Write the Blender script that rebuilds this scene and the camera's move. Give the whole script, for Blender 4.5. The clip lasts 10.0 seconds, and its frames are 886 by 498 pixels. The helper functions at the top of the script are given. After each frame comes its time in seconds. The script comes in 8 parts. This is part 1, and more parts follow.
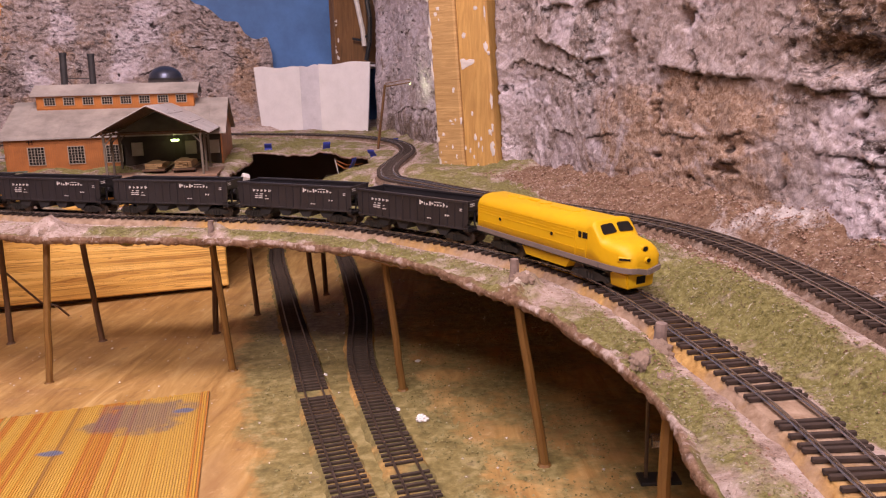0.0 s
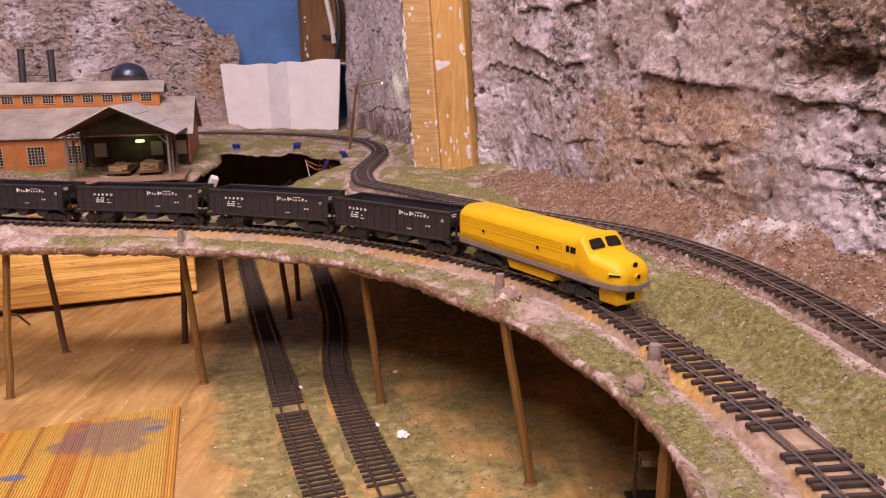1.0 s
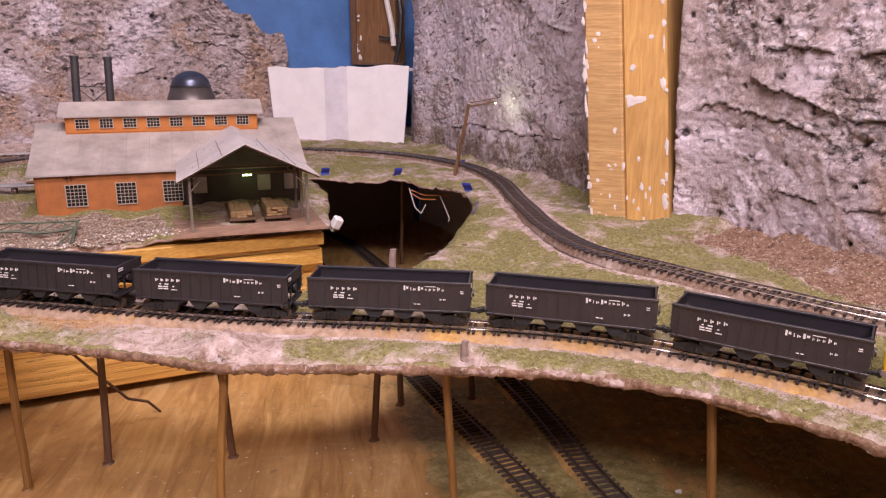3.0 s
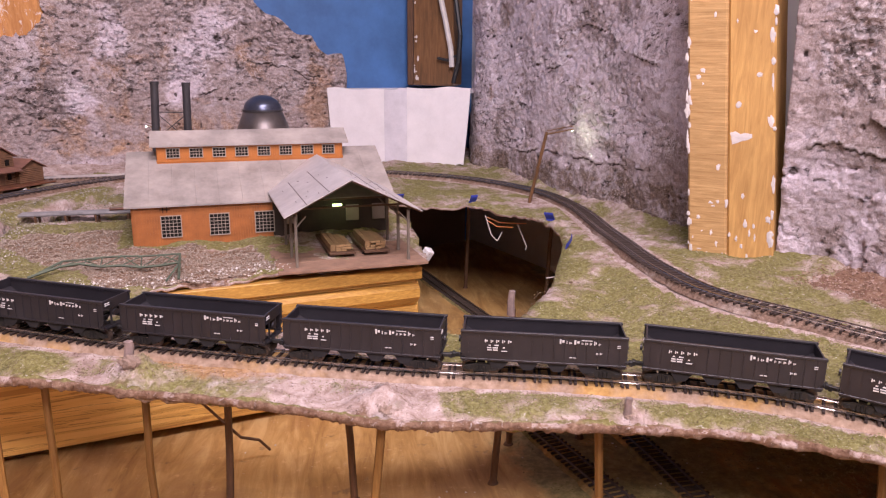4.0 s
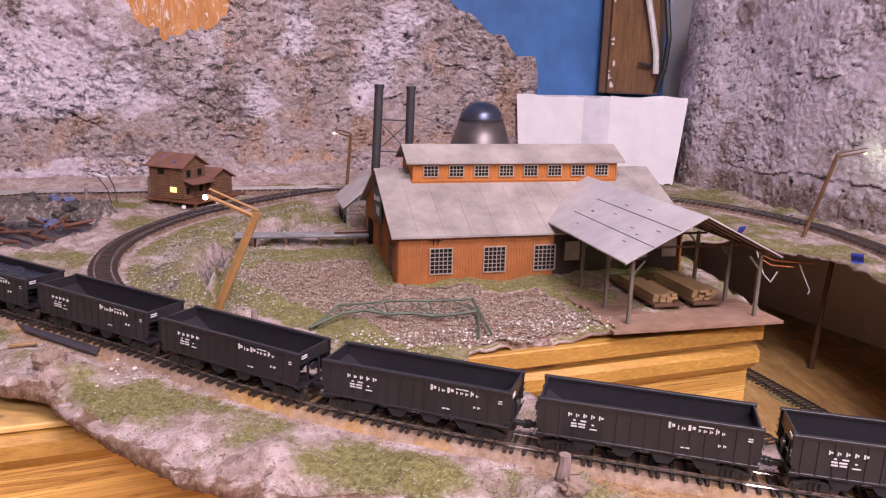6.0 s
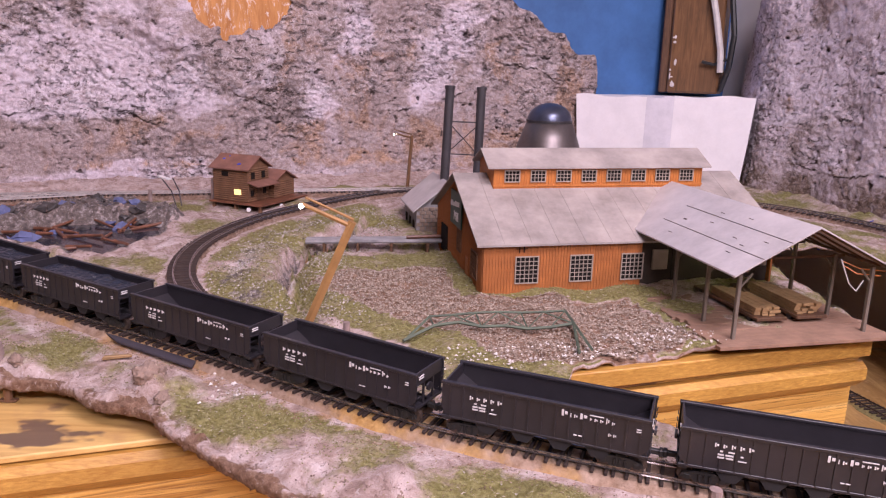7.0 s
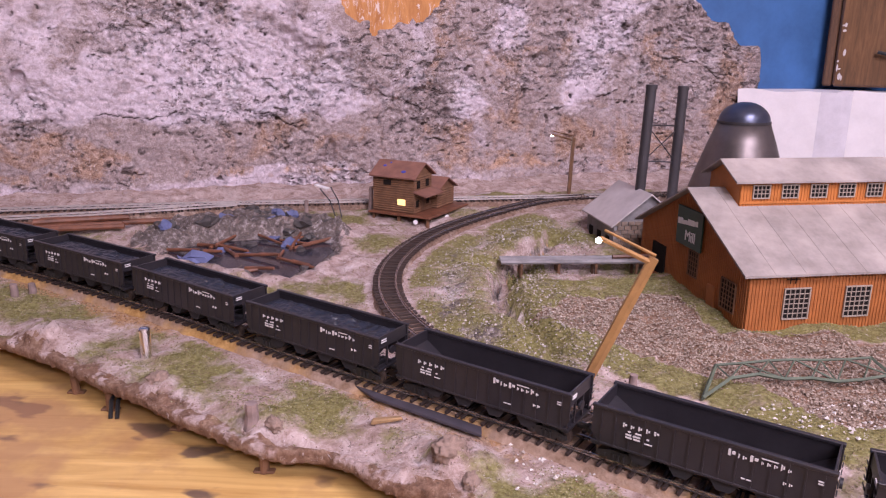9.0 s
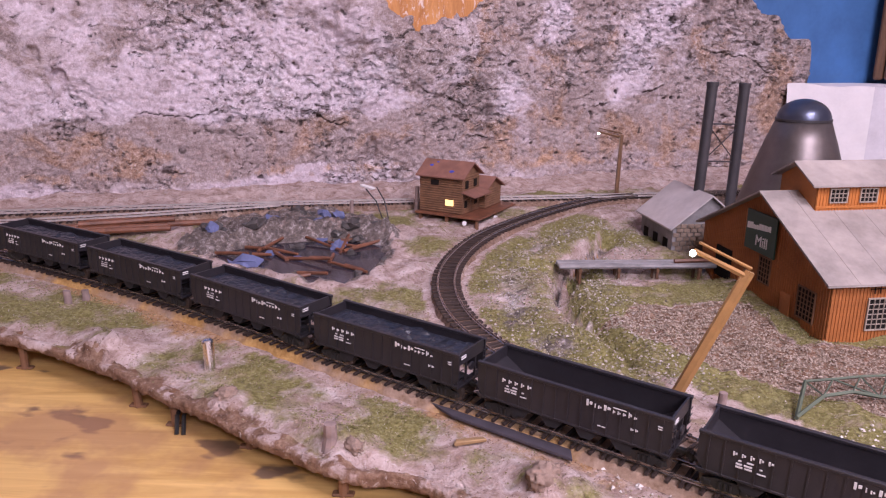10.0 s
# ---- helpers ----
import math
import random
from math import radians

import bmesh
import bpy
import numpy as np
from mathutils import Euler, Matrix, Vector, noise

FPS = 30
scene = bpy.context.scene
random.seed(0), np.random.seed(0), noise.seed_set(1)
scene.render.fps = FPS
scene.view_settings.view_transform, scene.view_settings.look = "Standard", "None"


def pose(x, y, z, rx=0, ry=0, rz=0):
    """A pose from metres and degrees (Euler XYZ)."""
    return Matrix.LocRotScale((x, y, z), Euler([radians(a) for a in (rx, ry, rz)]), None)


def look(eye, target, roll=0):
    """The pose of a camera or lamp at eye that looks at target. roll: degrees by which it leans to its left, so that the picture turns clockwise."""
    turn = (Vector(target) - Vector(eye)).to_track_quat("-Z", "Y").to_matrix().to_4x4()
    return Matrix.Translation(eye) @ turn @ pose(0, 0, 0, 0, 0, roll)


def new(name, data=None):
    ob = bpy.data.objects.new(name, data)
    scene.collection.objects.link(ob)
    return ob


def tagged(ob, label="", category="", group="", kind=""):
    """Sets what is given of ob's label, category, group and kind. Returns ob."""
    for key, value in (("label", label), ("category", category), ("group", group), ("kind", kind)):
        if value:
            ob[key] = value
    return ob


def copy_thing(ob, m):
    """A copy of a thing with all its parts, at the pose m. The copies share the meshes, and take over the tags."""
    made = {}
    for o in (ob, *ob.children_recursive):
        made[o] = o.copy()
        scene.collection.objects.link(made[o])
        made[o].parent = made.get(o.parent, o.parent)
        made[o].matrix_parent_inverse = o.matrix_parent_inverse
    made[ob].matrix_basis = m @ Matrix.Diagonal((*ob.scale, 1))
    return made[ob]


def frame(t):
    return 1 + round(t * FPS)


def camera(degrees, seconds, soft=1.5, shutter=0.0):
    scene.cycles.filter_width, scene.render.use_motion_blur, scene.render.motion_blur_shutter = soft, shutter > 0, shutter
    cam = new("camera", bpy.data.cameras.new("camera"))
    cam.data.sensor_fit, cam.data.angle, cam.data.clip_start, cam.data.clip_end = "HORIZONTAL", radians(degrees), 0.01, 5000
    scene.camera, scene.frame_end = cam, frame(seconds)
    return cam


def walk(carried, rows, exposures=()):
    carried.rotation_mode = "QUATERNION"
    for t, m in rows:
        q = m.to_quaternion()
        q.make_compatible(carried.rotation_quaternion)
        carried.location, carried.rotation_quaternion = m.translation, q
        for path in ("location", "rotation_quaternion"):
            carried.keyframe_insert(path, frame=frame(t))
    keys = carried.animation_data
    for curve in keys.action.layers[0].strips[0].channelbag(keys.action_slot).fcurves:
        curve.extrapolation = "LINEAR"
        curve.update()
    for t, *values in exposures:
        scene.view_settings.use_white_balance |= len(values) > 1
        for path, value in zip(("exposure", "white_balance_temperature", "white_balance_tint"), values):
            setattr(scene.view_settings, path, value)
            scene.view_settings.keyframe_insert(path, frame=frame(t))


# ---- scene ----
cam = camera(60.8, 10.0, 1.2)
METRES, EYE, TILT, LEAN, TURN = 1.2, 1.08, -12.0, 1.5, 0.0
ROWS = [
    (0.0, 0.0, 0.0, 0.0, -0.0, 0.0, 0.0),
    (0.5, -0.0008, 0.0108, 0.0005, -1.04, -0.14, 0.06),
    (1.0, -0.0093, 0.0142, 0.0115, -2.49, -0.4, 0.16),
    (1.5, -0.0516, 0.0367, 0.0255, -4.16, -0.73, 0.2),
    (2.0, -0.127, 0.0772, 0.054, -5.55, -1.22, 0.22),
    (2.5, -0.1982, 0.1191, 0.0749, -6.77, -1.72, 0.16),
    (3.0, -0.2592, 0.1535, 0.0953, -7.44, -2.05, 0.07),
    (4.5, -0.4167, 0.2025, 0.1357, -6.43, -1.4, -0.9),
    (5.0, -0.496, 0.275, 0.1454, -5.47, -1.32, -1.41),
    (5.5, -0.5481, 0.3195, 0.1477, -4.39, -1.37, -1.92),
    (7.0, -0.6366, 0.3646, 0.1599, -1.55, -1.85, -2.61),
    (7.5, -0.6639, 0.3801, 0.1631, -0.79, -2.08, -2.57),
    (8.0, -0.7093, 0.3996, 0.173, -0.07, -2.3, -2.53),
    (8.5, -0.7578, 0.4261, 0.1736, 0.73, -2.56, -2.55),
    (9.0, -0.7944, 0.4501, 0.1799, 1.52, -2.83, -2.64),
    (9.5, -0.8157, 0.4601, 0.1851, 2.2, -3.15, -2.68),
    (10.0, -0.8329, 0.4691, 0.1889, 2.62, -3.57, -2.63),
]
walk(cam, [(t, pose(0, 0, EYE, TILT, LEAN, TURN) @ pose(METRES * x, METRES * y, METRES * z, 90 + pitch, roll, yaw)) for t, x, y, z, yaw, pitch, roll in ROWS],
     [(0.0, -0.46, 6600, 22), (2.5, -0.23, 6250, 20), (5.0, -0.13, 5850, 20), (7.5, -0.08, 5750, 24), (10.0, -0.06, 5600, 24)])

# ---- light: a windowless hobby room, an unseen overhead lamp, an added fill ----
world = bpy.data.worlds.new("room_world")
scene.world = world
world.use_nodes = True
world.node_tree.nodes["Background"].inputs[0].default_value = (0.9, 0.85, 0.9, 1)
world.node_tree.nodes["Background"].inputs[1].default_value = 0.08


def area_lamp(name, x, y, z, aim, sx, sy, watts, colour):
    d = bpy.data.lights.new(name, "AREA")
    d.shape, d.size, d.size_y, d.energy, d.color = "RECTANGLE", sx, sy, watts, colour
    ob = new(name, d)
    ob.matrix_world = look((x, y, z), aim)
    return ob


def bulb_lamp(name, at, watts, colour, radius=0.003):
    d = bpy.data.lights.new(name, "POINT")
    d.energy, d.color, d.shadow_soft_size = watts, colour, radius
    ob = new(name, d)
    ob.location = at
    return ob


area_lamp("ceiling_tube_light", -0.32, 0.30, 2.38, (-0.60, 0.8, 0.9), 0.8, 0.3, 32, (1.0, 0.86, 0.84))
# fill lamp, added to brighten the cliffs and the space under the deck
area_lamp("ceiling_tube_light", -0.25, -0.95, 2.38, (-0.28, -0.45, 0.9), 1.2, 0.3, 62, (1.0, 0.86, 0.83))


# ---- materials ----
class Nodes:
    """A small builder for node materials."""

    def __init__(self, name, rough=0.7, metal=0.0, spec=0.5):
        self.m = bpy.data.materials.new(name)
        self.m.use_nodes = True
        self.t = self.m.node_tree
        self.b = self.t.nodes["Principled BSDF"]
        self.b.inputs["Roughness"].default_value = rough
        self.b.inputs["Metallic"].default_value = metal
        self.b.inputs["Specular IOR Level"].default_value = spec
        self.co = self.n("ShaderNodeTexCoord").outputs["Object"]

    def n(self, kind, **sets):
        nd = self.t.nodes.new(kind)
        for k, v in sets.items():
            setattr(nd, k, v)
        return nd

    def put(self, socket, value):
        if isinstance(value, bpy.types.NodeSocket):
            self.t.links.new(value, socket)
        else:
            socket.default_value = value

    def noise(self, scale, detail=4.0, rough=0.6, stretch=None, dist=0.0):
        nd = self.n("ShaderNodeTexNoise")
        nd.inputs["Scale"].default_value = scale
        nd.inputs["Detail"].default_value = detail
        nd.inputs["Roughness"].default_value = rough
        nd.inputs["Distortion"].default_value = dist
        src = self.co
        if stretch:
            mp = self.n("ShaderNodeMapping")
            mp.inputs["Scale"].default_value = stretch
            self.t.links.new(src, mp.inputs[0])
            src = mp.outputs[0]
        self.t.links.new(src, nd.inputs["Vector"])
        return nd.outputs["Fac"]

    def ramp(self, fac, *stops):
        nd = self.n("ShaderNodeValToRGB")
        el = nd.color_ramp.elements
        while len(el) < len(stops):
            el.new(0.5)
        for e, (p, c) in zip(el, stops):
            e.position = p
            e.color = (*c, 1) if isinstance(c, tuple) else (c, c, c, 1)
        self.put(nd.inputs[0], fac)
        return nd.outputs[0]

    def mix(self, fac, a, b, blend="MIX"):
        nd = self.n("ShaderNodeMix", data_type="RGBA", blend_type=blend)
        self.put(nd.inputs[0], fac)
        for s, v in ((nd.inputs[6], a), (nd.inputs[7], b)):
            self.put(s, (*v, 1) if isinstance(v, tuple) else v)
        return nd.outputs[2]

    def math(self, op, a, b=0.5, c=0.5):
        nd = self.n("ShaderNodeMath", operation=op)
        self.put(nd.inputs[0], a)
        self.put(nd.inputs[1], b)
        self.put(nd.inputs[2], c)
        return nd.outputs[0]

    def attr(self, name, out="Fac"):
        return self.n("ShaderNodeAttribute", attribute_name=name).outputs[out]

    def bump(self, height, strength=0.4, dist=0.001):
        nd = self.n("ShaderNodeBump")
        nd.inputs["Strength"].default_value = strength
        nd.inputs["Distance"].default_value = dist
        self.put(nd.inputs["Height"], height)
        self.t.links.new(nd.outputs[0], self.b.inputs["Normal"])

    def random(self):
        return self.n("ShaderNodeObjectInfo").outputs["Random"]

    def island(self):
        return self.n("ShaderNodeNewGeometry").outputs["Random Per Island"]

    def colour(self, c):
        self.put(self.b.inputs["Base Color"], (*c, 1) if isinstance(c, tuple) else c)
        return self

    def rough(self, r):
        self.put(self.b.inputs["Roughness"], r)
        return self


def paint(name, c, rough=0.5, metal=0.0, grime=0.25, scale=60, spec=0.5):
    """Model paint: a base colour with blotches and fine dust."""
    k = Nodes(name, rough, metal, spec)
    dark = tuple(v * (1 - grime) for v in c)
    a = k.mix(k.ramp(k.noise(scale, 5), (0.35, 0.0), (0.7, 1.0)), dark, c)
    k.colour(k.mix(k.math("MULTIPLY", k.noise(scale * 9, 2), 0.25), a, tuple(min(1, v * 1.25 + 0.02) for v in c)))
    k.bump(k.noise(scale * 12, 3), 0.15, 0.0004)
    return k.m


def wood(name, light, dark, grain=(3, 60, 60), scale=6, rough=0.6, varnish=0.0, rnd=0.0):
    k = Nodes(name, rough)
    g = k.noise(scale, 8, 0.65, grain, 0.6)
    c = k.ramp(g, (0.3, dark), (0.5, tuple((a + b) / 2 for a, b in zip(light, dark))), (0.68, light))
    c = k.mix(k.ramp(k.noise(7, 4), (0.4, 0.0), (0.75, 0.5)), c, tuple(v * 0.7 for v in dark))
    if rnd:
        c = k.mix(k.math("MULTIPLY", k.random(), rnd), c, tuple(v * 0.45 for v in dark))
    k.colour(c)
    k.b.inputs["Coat Weight"].default_value = varnish
    k.bump(g, 0.35, 0.0006)
    return k.m


def rock_material():
    """Plaster cloth, drybrushed in greys, lavender and rust."""
    k = Nodes("painted_plaster_rock", 0.9, 0, 0.2)
    tooth = k.math("ADD", k.math("MULTIPLY", k.noise(150, 6, 0.70, (1, 1, 1.3), 0.8), 0.55), k.math("MULTIPLY", k.noise(380, 4, 0.75, (1.6, 1.6, 1), 0.6), 0.45))
    grey = k.ramp(tooth, (0.40, (0.27, 0.205, 0.195)), (0.5, (0.395, 0.315, 0.305)), (0.60, (0.53, 0.44, 0.435)))
    lav = k.ramp(tooth, (0.40, (0.51, 0.42, 0.455)), (0.5, (0.64, 0.545, 0.60)), (0.60, (0.78, 0.70, 0.765)))
    brown = k.ramp(tooth, (0.41, (0.22, 0.13, 0.085)), (0.5, (0.39, 0.255, 0.185)), (0.59, (0.58, 0.43, 0.345)))
    def zone(a, lo, hi, scale, amount):
        n = k.math("MULTIPLY", k.math("SUBTRACT", k.noise(scale, 7, 0.68, None, 0.7), 0.5), amount)
        return k.ramp(k.math("ADD", k.attr(a), n), (lo, 0.0), (hi, 1.0))
    c = k.mix(zone("pale", 0.42, 0.58, 9, 1.7), grey, lav)
    c = k.mix(zone("rust", 0.42, 0.60, 12, 1.8), c, brown)
    c = k.mix(k.math("MULTIPLY", zone("orange", 0.50, 0.74, 30, 1.6), 0.8), c, k.ramp(tooth, (0.40, (0.28, 0.15, 0.07)), (0.60, (0.66, 0.42, 0.26))))
    # umber paint, also laid in as shade in hollows and at feet
    c = k.mix(k.math("MULTIPLY", zone("umber_shade", 0.42, 0.62, 22, 1.6), 0.85), c, k.ramp(tooth, (0.40, (0.07, 0.045, 0.03)), (0.5, (0.17, 0.115, 0.08)), (0.62, (0.40, 0.30, 0.23))))
    light = k.ramp(k.attr("pale"), (0.15, 0.15), (0.7, 1.0))
    rough = k.attr("rough")
    # smeared paint: wide pale wipes and brown-grey blotches
    mott = k.noise(26, 6, 0.66, (1, 1, 1.5), 1.0)
    c = k.mix(k.math("MULTIPLY", k.ramp(mott, (0.53, 0.0), (0.60, 0.5)), light), c, (0.80, 0.72, 0.80))
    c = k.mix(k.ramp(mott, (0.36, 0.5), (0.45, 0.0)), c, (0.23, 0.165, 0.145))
    # crumbly places: crisp little holes with painted shade, flakes of bare pale plaster
    pit = k.math("SUBTRACT", k.noise(62, 6, 0.66, (1, 1, 1.9), 0.7), k.math("MULTIPLY", k.math("SUBTRACT", rough, 0.45), 0.085))
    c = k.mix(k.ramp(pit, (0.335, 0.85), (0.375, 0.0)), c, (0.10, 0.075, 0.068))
    flake = k.math("ADD", k.noise(130, 6, 0.74, (1, 1, 1.7), 1.7), k.math("MULTIPLY", k.math("SUBTRACT", rough, 0.45), 0.10))
    c = k.mix(k.math("MULTIPLY", k.ramp(flake, (0.61, 0.0), (0.64, 0.8)), light), c, (0.86, 0.80, 0.85))
    # bristly drybrushing: fine dark and pale specks, thickest where the plaster crumbles
    hair = k.noise(170, 6, 0.78, (1.2, 1.2, 0.9), 1.3)
    much = k.ramp(rough, (0.0, 0.25), (0.8, 0.9))
    c = k.mix(k.math("MULTIPLY", k.ramp(hair, (0.385, 0.95), (0.425, 0.0)), much), c, (0.15, 0.11, 0.10))
    c = k.mix(k.math("MULTIPLY", k.ramp(hair, (0.575, 0.0), (0.615, 0.85)), much), c, (0.78, 0.70, 0.71))
    # drybrush paint on the relief, with highlights on the torn lips put in
    brush_light = k.ramp(k.math("ADD", k.attr("relief"), k.math("MULTIPLY", k.math("SUBTRACT", tooth, 0.5), 1.4)), (0.60, 0.0), (0.85, 0.75))
    c = k.mix(k.math("MULTIPLY", brush_light, light), c, (0.84, 0.78, 0.82))
    # cracks, and the shade under ledges and in pits, coloured dark
    c = k.mix(k.ramp(k.attr("crack_shade"), (0.30, 0.0), (0.75, 0.9)), c, (0.065, 0.045, 0.04))
    k.colour(c)
    h = k.math("ADD", k.math("MULTIPLY", tooth, 0.9), k.math("ADD", k.ramp(pit, (0.33, 0.0), (0.41, 1.1)), k.math("MULTIPLY", k.noise(75, 6, 0.7, (1, 1, 1.6), 1.0), 0.9)))
    k.bump(h, 1.0, 0.0028)
    return k.m


def ground_material():
    k = Nodes("scenic_ground", 0.95, 0, 0.2)
    plaster = k.ramp(k.noise(52, 8, 0.76, None, 0.6), (0.32, (0.23, 0.15, 0.12)), (0.45, (0.44, 0.325, 0.285)), (0.56, (0.59, 0.47, 0.44)), (0.70, (0.76, 0.67, 0.67)))
    grass = k.ramp(k.noise(260, 4, 0.7), (0.3, (0.12, 0.105, 0.03)), (0.5, (0.24, 0.215, 0.08)), (0.7, (0.37, 0.34, 0.15)))
    brown = k.ramp(k.noise(150, 5, 0.7), (0.3, (0.12, 0.065, 0.04)), (0.5, (0.25, 0.15, 0.10)), (0.7, (0.40, 0.28, 0.20)))
    pale = k.ramp(k.noise(110, 6, 0.75), (0.3, (0.40, 0.33, 0.33)), (0.5, (0.62, 0.55, 0.55)), (0.65, (0.76, 0.70, 0.70)))
    sand = k.ramp(k.noise(240, 5, 0.75), (0.3, (0.25, 0.135, 0.06)), (0.5, (0.46, 0.27, 0.13)), (0.7, (0.62, 0.43, 0.27)))
    n = k.noise(48, 6, 0.72)
    def zone(a, lo, hi):
        return k.ramp(k.math("ADD", k.attr(a), k.math("MULTIPLY", k.math("SUBTRACT", n, 0.5), 1.2)), (lo, 0.0), (hi, 1.0))
    c = k.mix(zone("brown", 0.45, 0.6), plaster, brown)
    c = k.mix(zone("pale", 0.45, 0.65), c, pale)
    c = k.mix(zone("grass", 0.38, 0.68), c, grass)
    c = k.mix(zone("sand", 0.45, 0.7), c, sand)
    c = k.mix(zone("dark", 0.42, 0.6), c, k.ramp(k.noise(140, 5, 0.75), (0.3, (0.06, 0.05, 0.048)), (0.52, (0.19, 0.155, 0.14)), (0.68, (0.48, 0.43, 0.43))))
    speck = k.noise(210, 5, 0.76, None, 0.8)
    c = k.mix(k.ramp(speck, (0.36, 0.75), (0.41, 0.0)), c, (0.13, 0.085, 0.06))
    c = k.mix(k.ramp(speck, (0.61, 0.0), (0.65, 0.6)), c, (0.72, 0.65, 0.63))
    k.colour(c)
    k.bump(k.math("ADD", k.math("MULTIPLY", k.noise(420, 5, 0.75), 0.7), k.noise(90, 6, 0.74)), 1.0, 0.0034)
    return k.m


def scatter_material(name, *cols):
    k = Nodes(name, 0.95, 0, 0.2)
    k.colour(k.ramp(k.island(), *[(i / max(1, len(cols) - 1), c) for i, c in enumerate(cols)]))
    return k.m


def board_material():
    """Lower table top: stained plywood with painted green scenery along the yard tracks."""
    k = Nodes("stained_table_top", 0.55)
    g = k.noise(6, 8, 0.68, (8, 1.1, 5), 1.0)
    wd = k.ramp(g, (0.3, (0.24, 0.12, 0.035)), (0.5, (0.43, 0.255, 0.085)), (0.7, (0.60, 0.405, 0.175)))
    wd = k.mix(k.ramp(k.noise(8, 6, 0.65, None, 1.0), (0.48, 0.0), (0.68, 0.6)), wd, (0.25, 0.125, 0.055))
    wd = k.mix(k.ramp(k.noise(90, 4, 0.7), (0.60, 0.0), (0.72, 0.5)), wd, (0.70, 0.48, 0.25))
    green = k.ramp(k.noise(90, 5, 0.7), (0.3, (0.11, 0.085, 0.03)), (0.5, (0.23, 0.185, 0.07)), (0.7, (0.40, 0.33, 0.16)))
    m = k.ramp(k.math("ADD", k.attr("grass"), k.math("MULTIPLY", k.math("SUBTRACT", k.noise(22, 5, 0.7), 0.5), 1.2)), (0.42, 0.0), (0.62, 1.0))
    c = k.mix(m, wd, green)
    c = k.mix(k.ramp(k.noise(45, 3), (0.66, 0.0), (0.72, 0.5)), c, (0.08, 0.05, 0.035))
    k.colour(c)
    k.bump(k.math("ADD", g, k.noise(200, 4)), 0.3, 0.001)
    return k.m


def bench_material():
    k = Nodes("worn_bench_top", 0.5)
    g = k.noise(5, 7, 0.6, (1.5, 14, 14), 0.8)
    c = k.ramp(g, (0.3, (0.45, 0.26, 0.075)), (0.7, (0.72, 0.48, 0.17)))
    c = k.mix(k.ramp(k.noise(16, 3, 0.5, (1, 1.8, 1)), (0.59, 0.0), (0.64, 0.85)), c, (0.085, 0.055, 0.05))
    c = k.mix(k.ramp(k.noise(9, 5, 0.6), (0.52, 0.0), (0.64, 0.65)), c, (0.34, 0.18, 0.09))
    k.colour(c)
    k.bump(g, 0.2, 0.0005)
    return k.m


ROCK = rock_material()
GROUND = ground_material()
TABLE = board_material()
BENCH = bench_material()
PINE = wood("golden_pine_board", (0.90, 0.58, 0.17), (0.40, 0.19, 0.04), (1.5, 60, 120), 7, 0.45, 0.2)
def board_front_material():
    """Golden pine with raised, wavy dark grain lines along its length."""
    k = Nodes("grained_pine_front", 0.5)
    g = k.noise(3.2, 5, 0.55, (0.9, 30, 34), 0.9)
    c = k.ramp(g, (0.32, (0.50, 0.25, 0.05)), (0.5, (0.80, 0.47, 0.11)), (0.68, (0.92, 0.60, 0.18)))
    line = k.math("ABSOLUTE", k.math("SUBTRACT", k.math("FRACT", k.math("MULTIPLY", g, 7.0)), 0.5))
    c = k.mix(k.ramp(line, (0.02, 0.75), (0.10, 0.0)), c, (0.30, 0.13, 0.03))
    c = k.mix(k.ramp(k.noise(9, 4), (0.58, 0.0), (0.72, 0.35)), c, (0.34, 0.17, 0.05))
    k.colour(c)
    k.bump(line, 0.5, 0.0012)
    return k.m


PINE_FRONT = board_front_material()
PINE_END = wood("pine_molding", (0.66, 0.39, 0.085), (0.36, 0.17, 0.03), (2, 60, 90), 7, 0.45, 0.2)
STUD = wood("rough_sawn_stud", (0.64, 0.38, 0.12), (0.40, 0.21, 0.06), (30, 30, 3), 6, 0.7)
STUD_SAWN = wood("saw_marked_stud", (0.60, 0.38, 0.16), (0.34, 0.19, 0.065), (6, 6, 90), 4, 0.75)
DOWEL = wood("stained_dowel", (0.46, 0.25, 0.065), (0.22, 0.10, 0.025), (40, 40, 4), 8, 0.5, 0, 0.7)
DARK_WOOD = wood("dark_post_wood", (0.17, 0.085, 0.04), (0.07, 0.035, 0.02), (40, 40, 4), 8, 0.6)
BROWN_POST = wood("brown_wall_post", (0.24, 0.12, 0.05), (0.10, 0.05, 0.02), (30, 30, 3), 5, 0.45, 0.3)
AWNING_WOOD = wood("weathered_awning_wood", (0.24, 0.20, 0.16), (0.11, 0.085, 0.065), (40, 40, 4), 8, 0.8)
BLUE = paint("blue_sky_wall_paint", (0.055, 0.16, 0.40), 0.6, 0, 0.35, 14)
FALL_GREY = paint("greyish_paper_falls", (0.70, 0.67, 0.73), 0.6, 0, 0.2, 40)
WHITE = paint("white_paper_falls", (0.84, 0.80, 0.83), 0.75, 0, 0.12, 26)
ROOM = paint("plain_room_paint", (0.80, 0.75, 0.73), 0.9, 0, 0.1, 3)
DIM_WALL = paint("dim_wall_paint", (0.16, 0.10, 0.07), 0.7, 0, 0.3, 3)
MILL_RED = paint("orange_red_mill_siding", (0.42, 0.142, 0.032), 0.6, 0, 0.45, 50)
MILL_TRIM = paint("orange_clerestory_paint", (0.50, 0.17, 0.028), 0.6, 0, 0.3, 50)
ROOF = paint("pale_grey_mill_roof", (0.40, 0.345, 0.315), 0.75, 0, 0.5, 25)
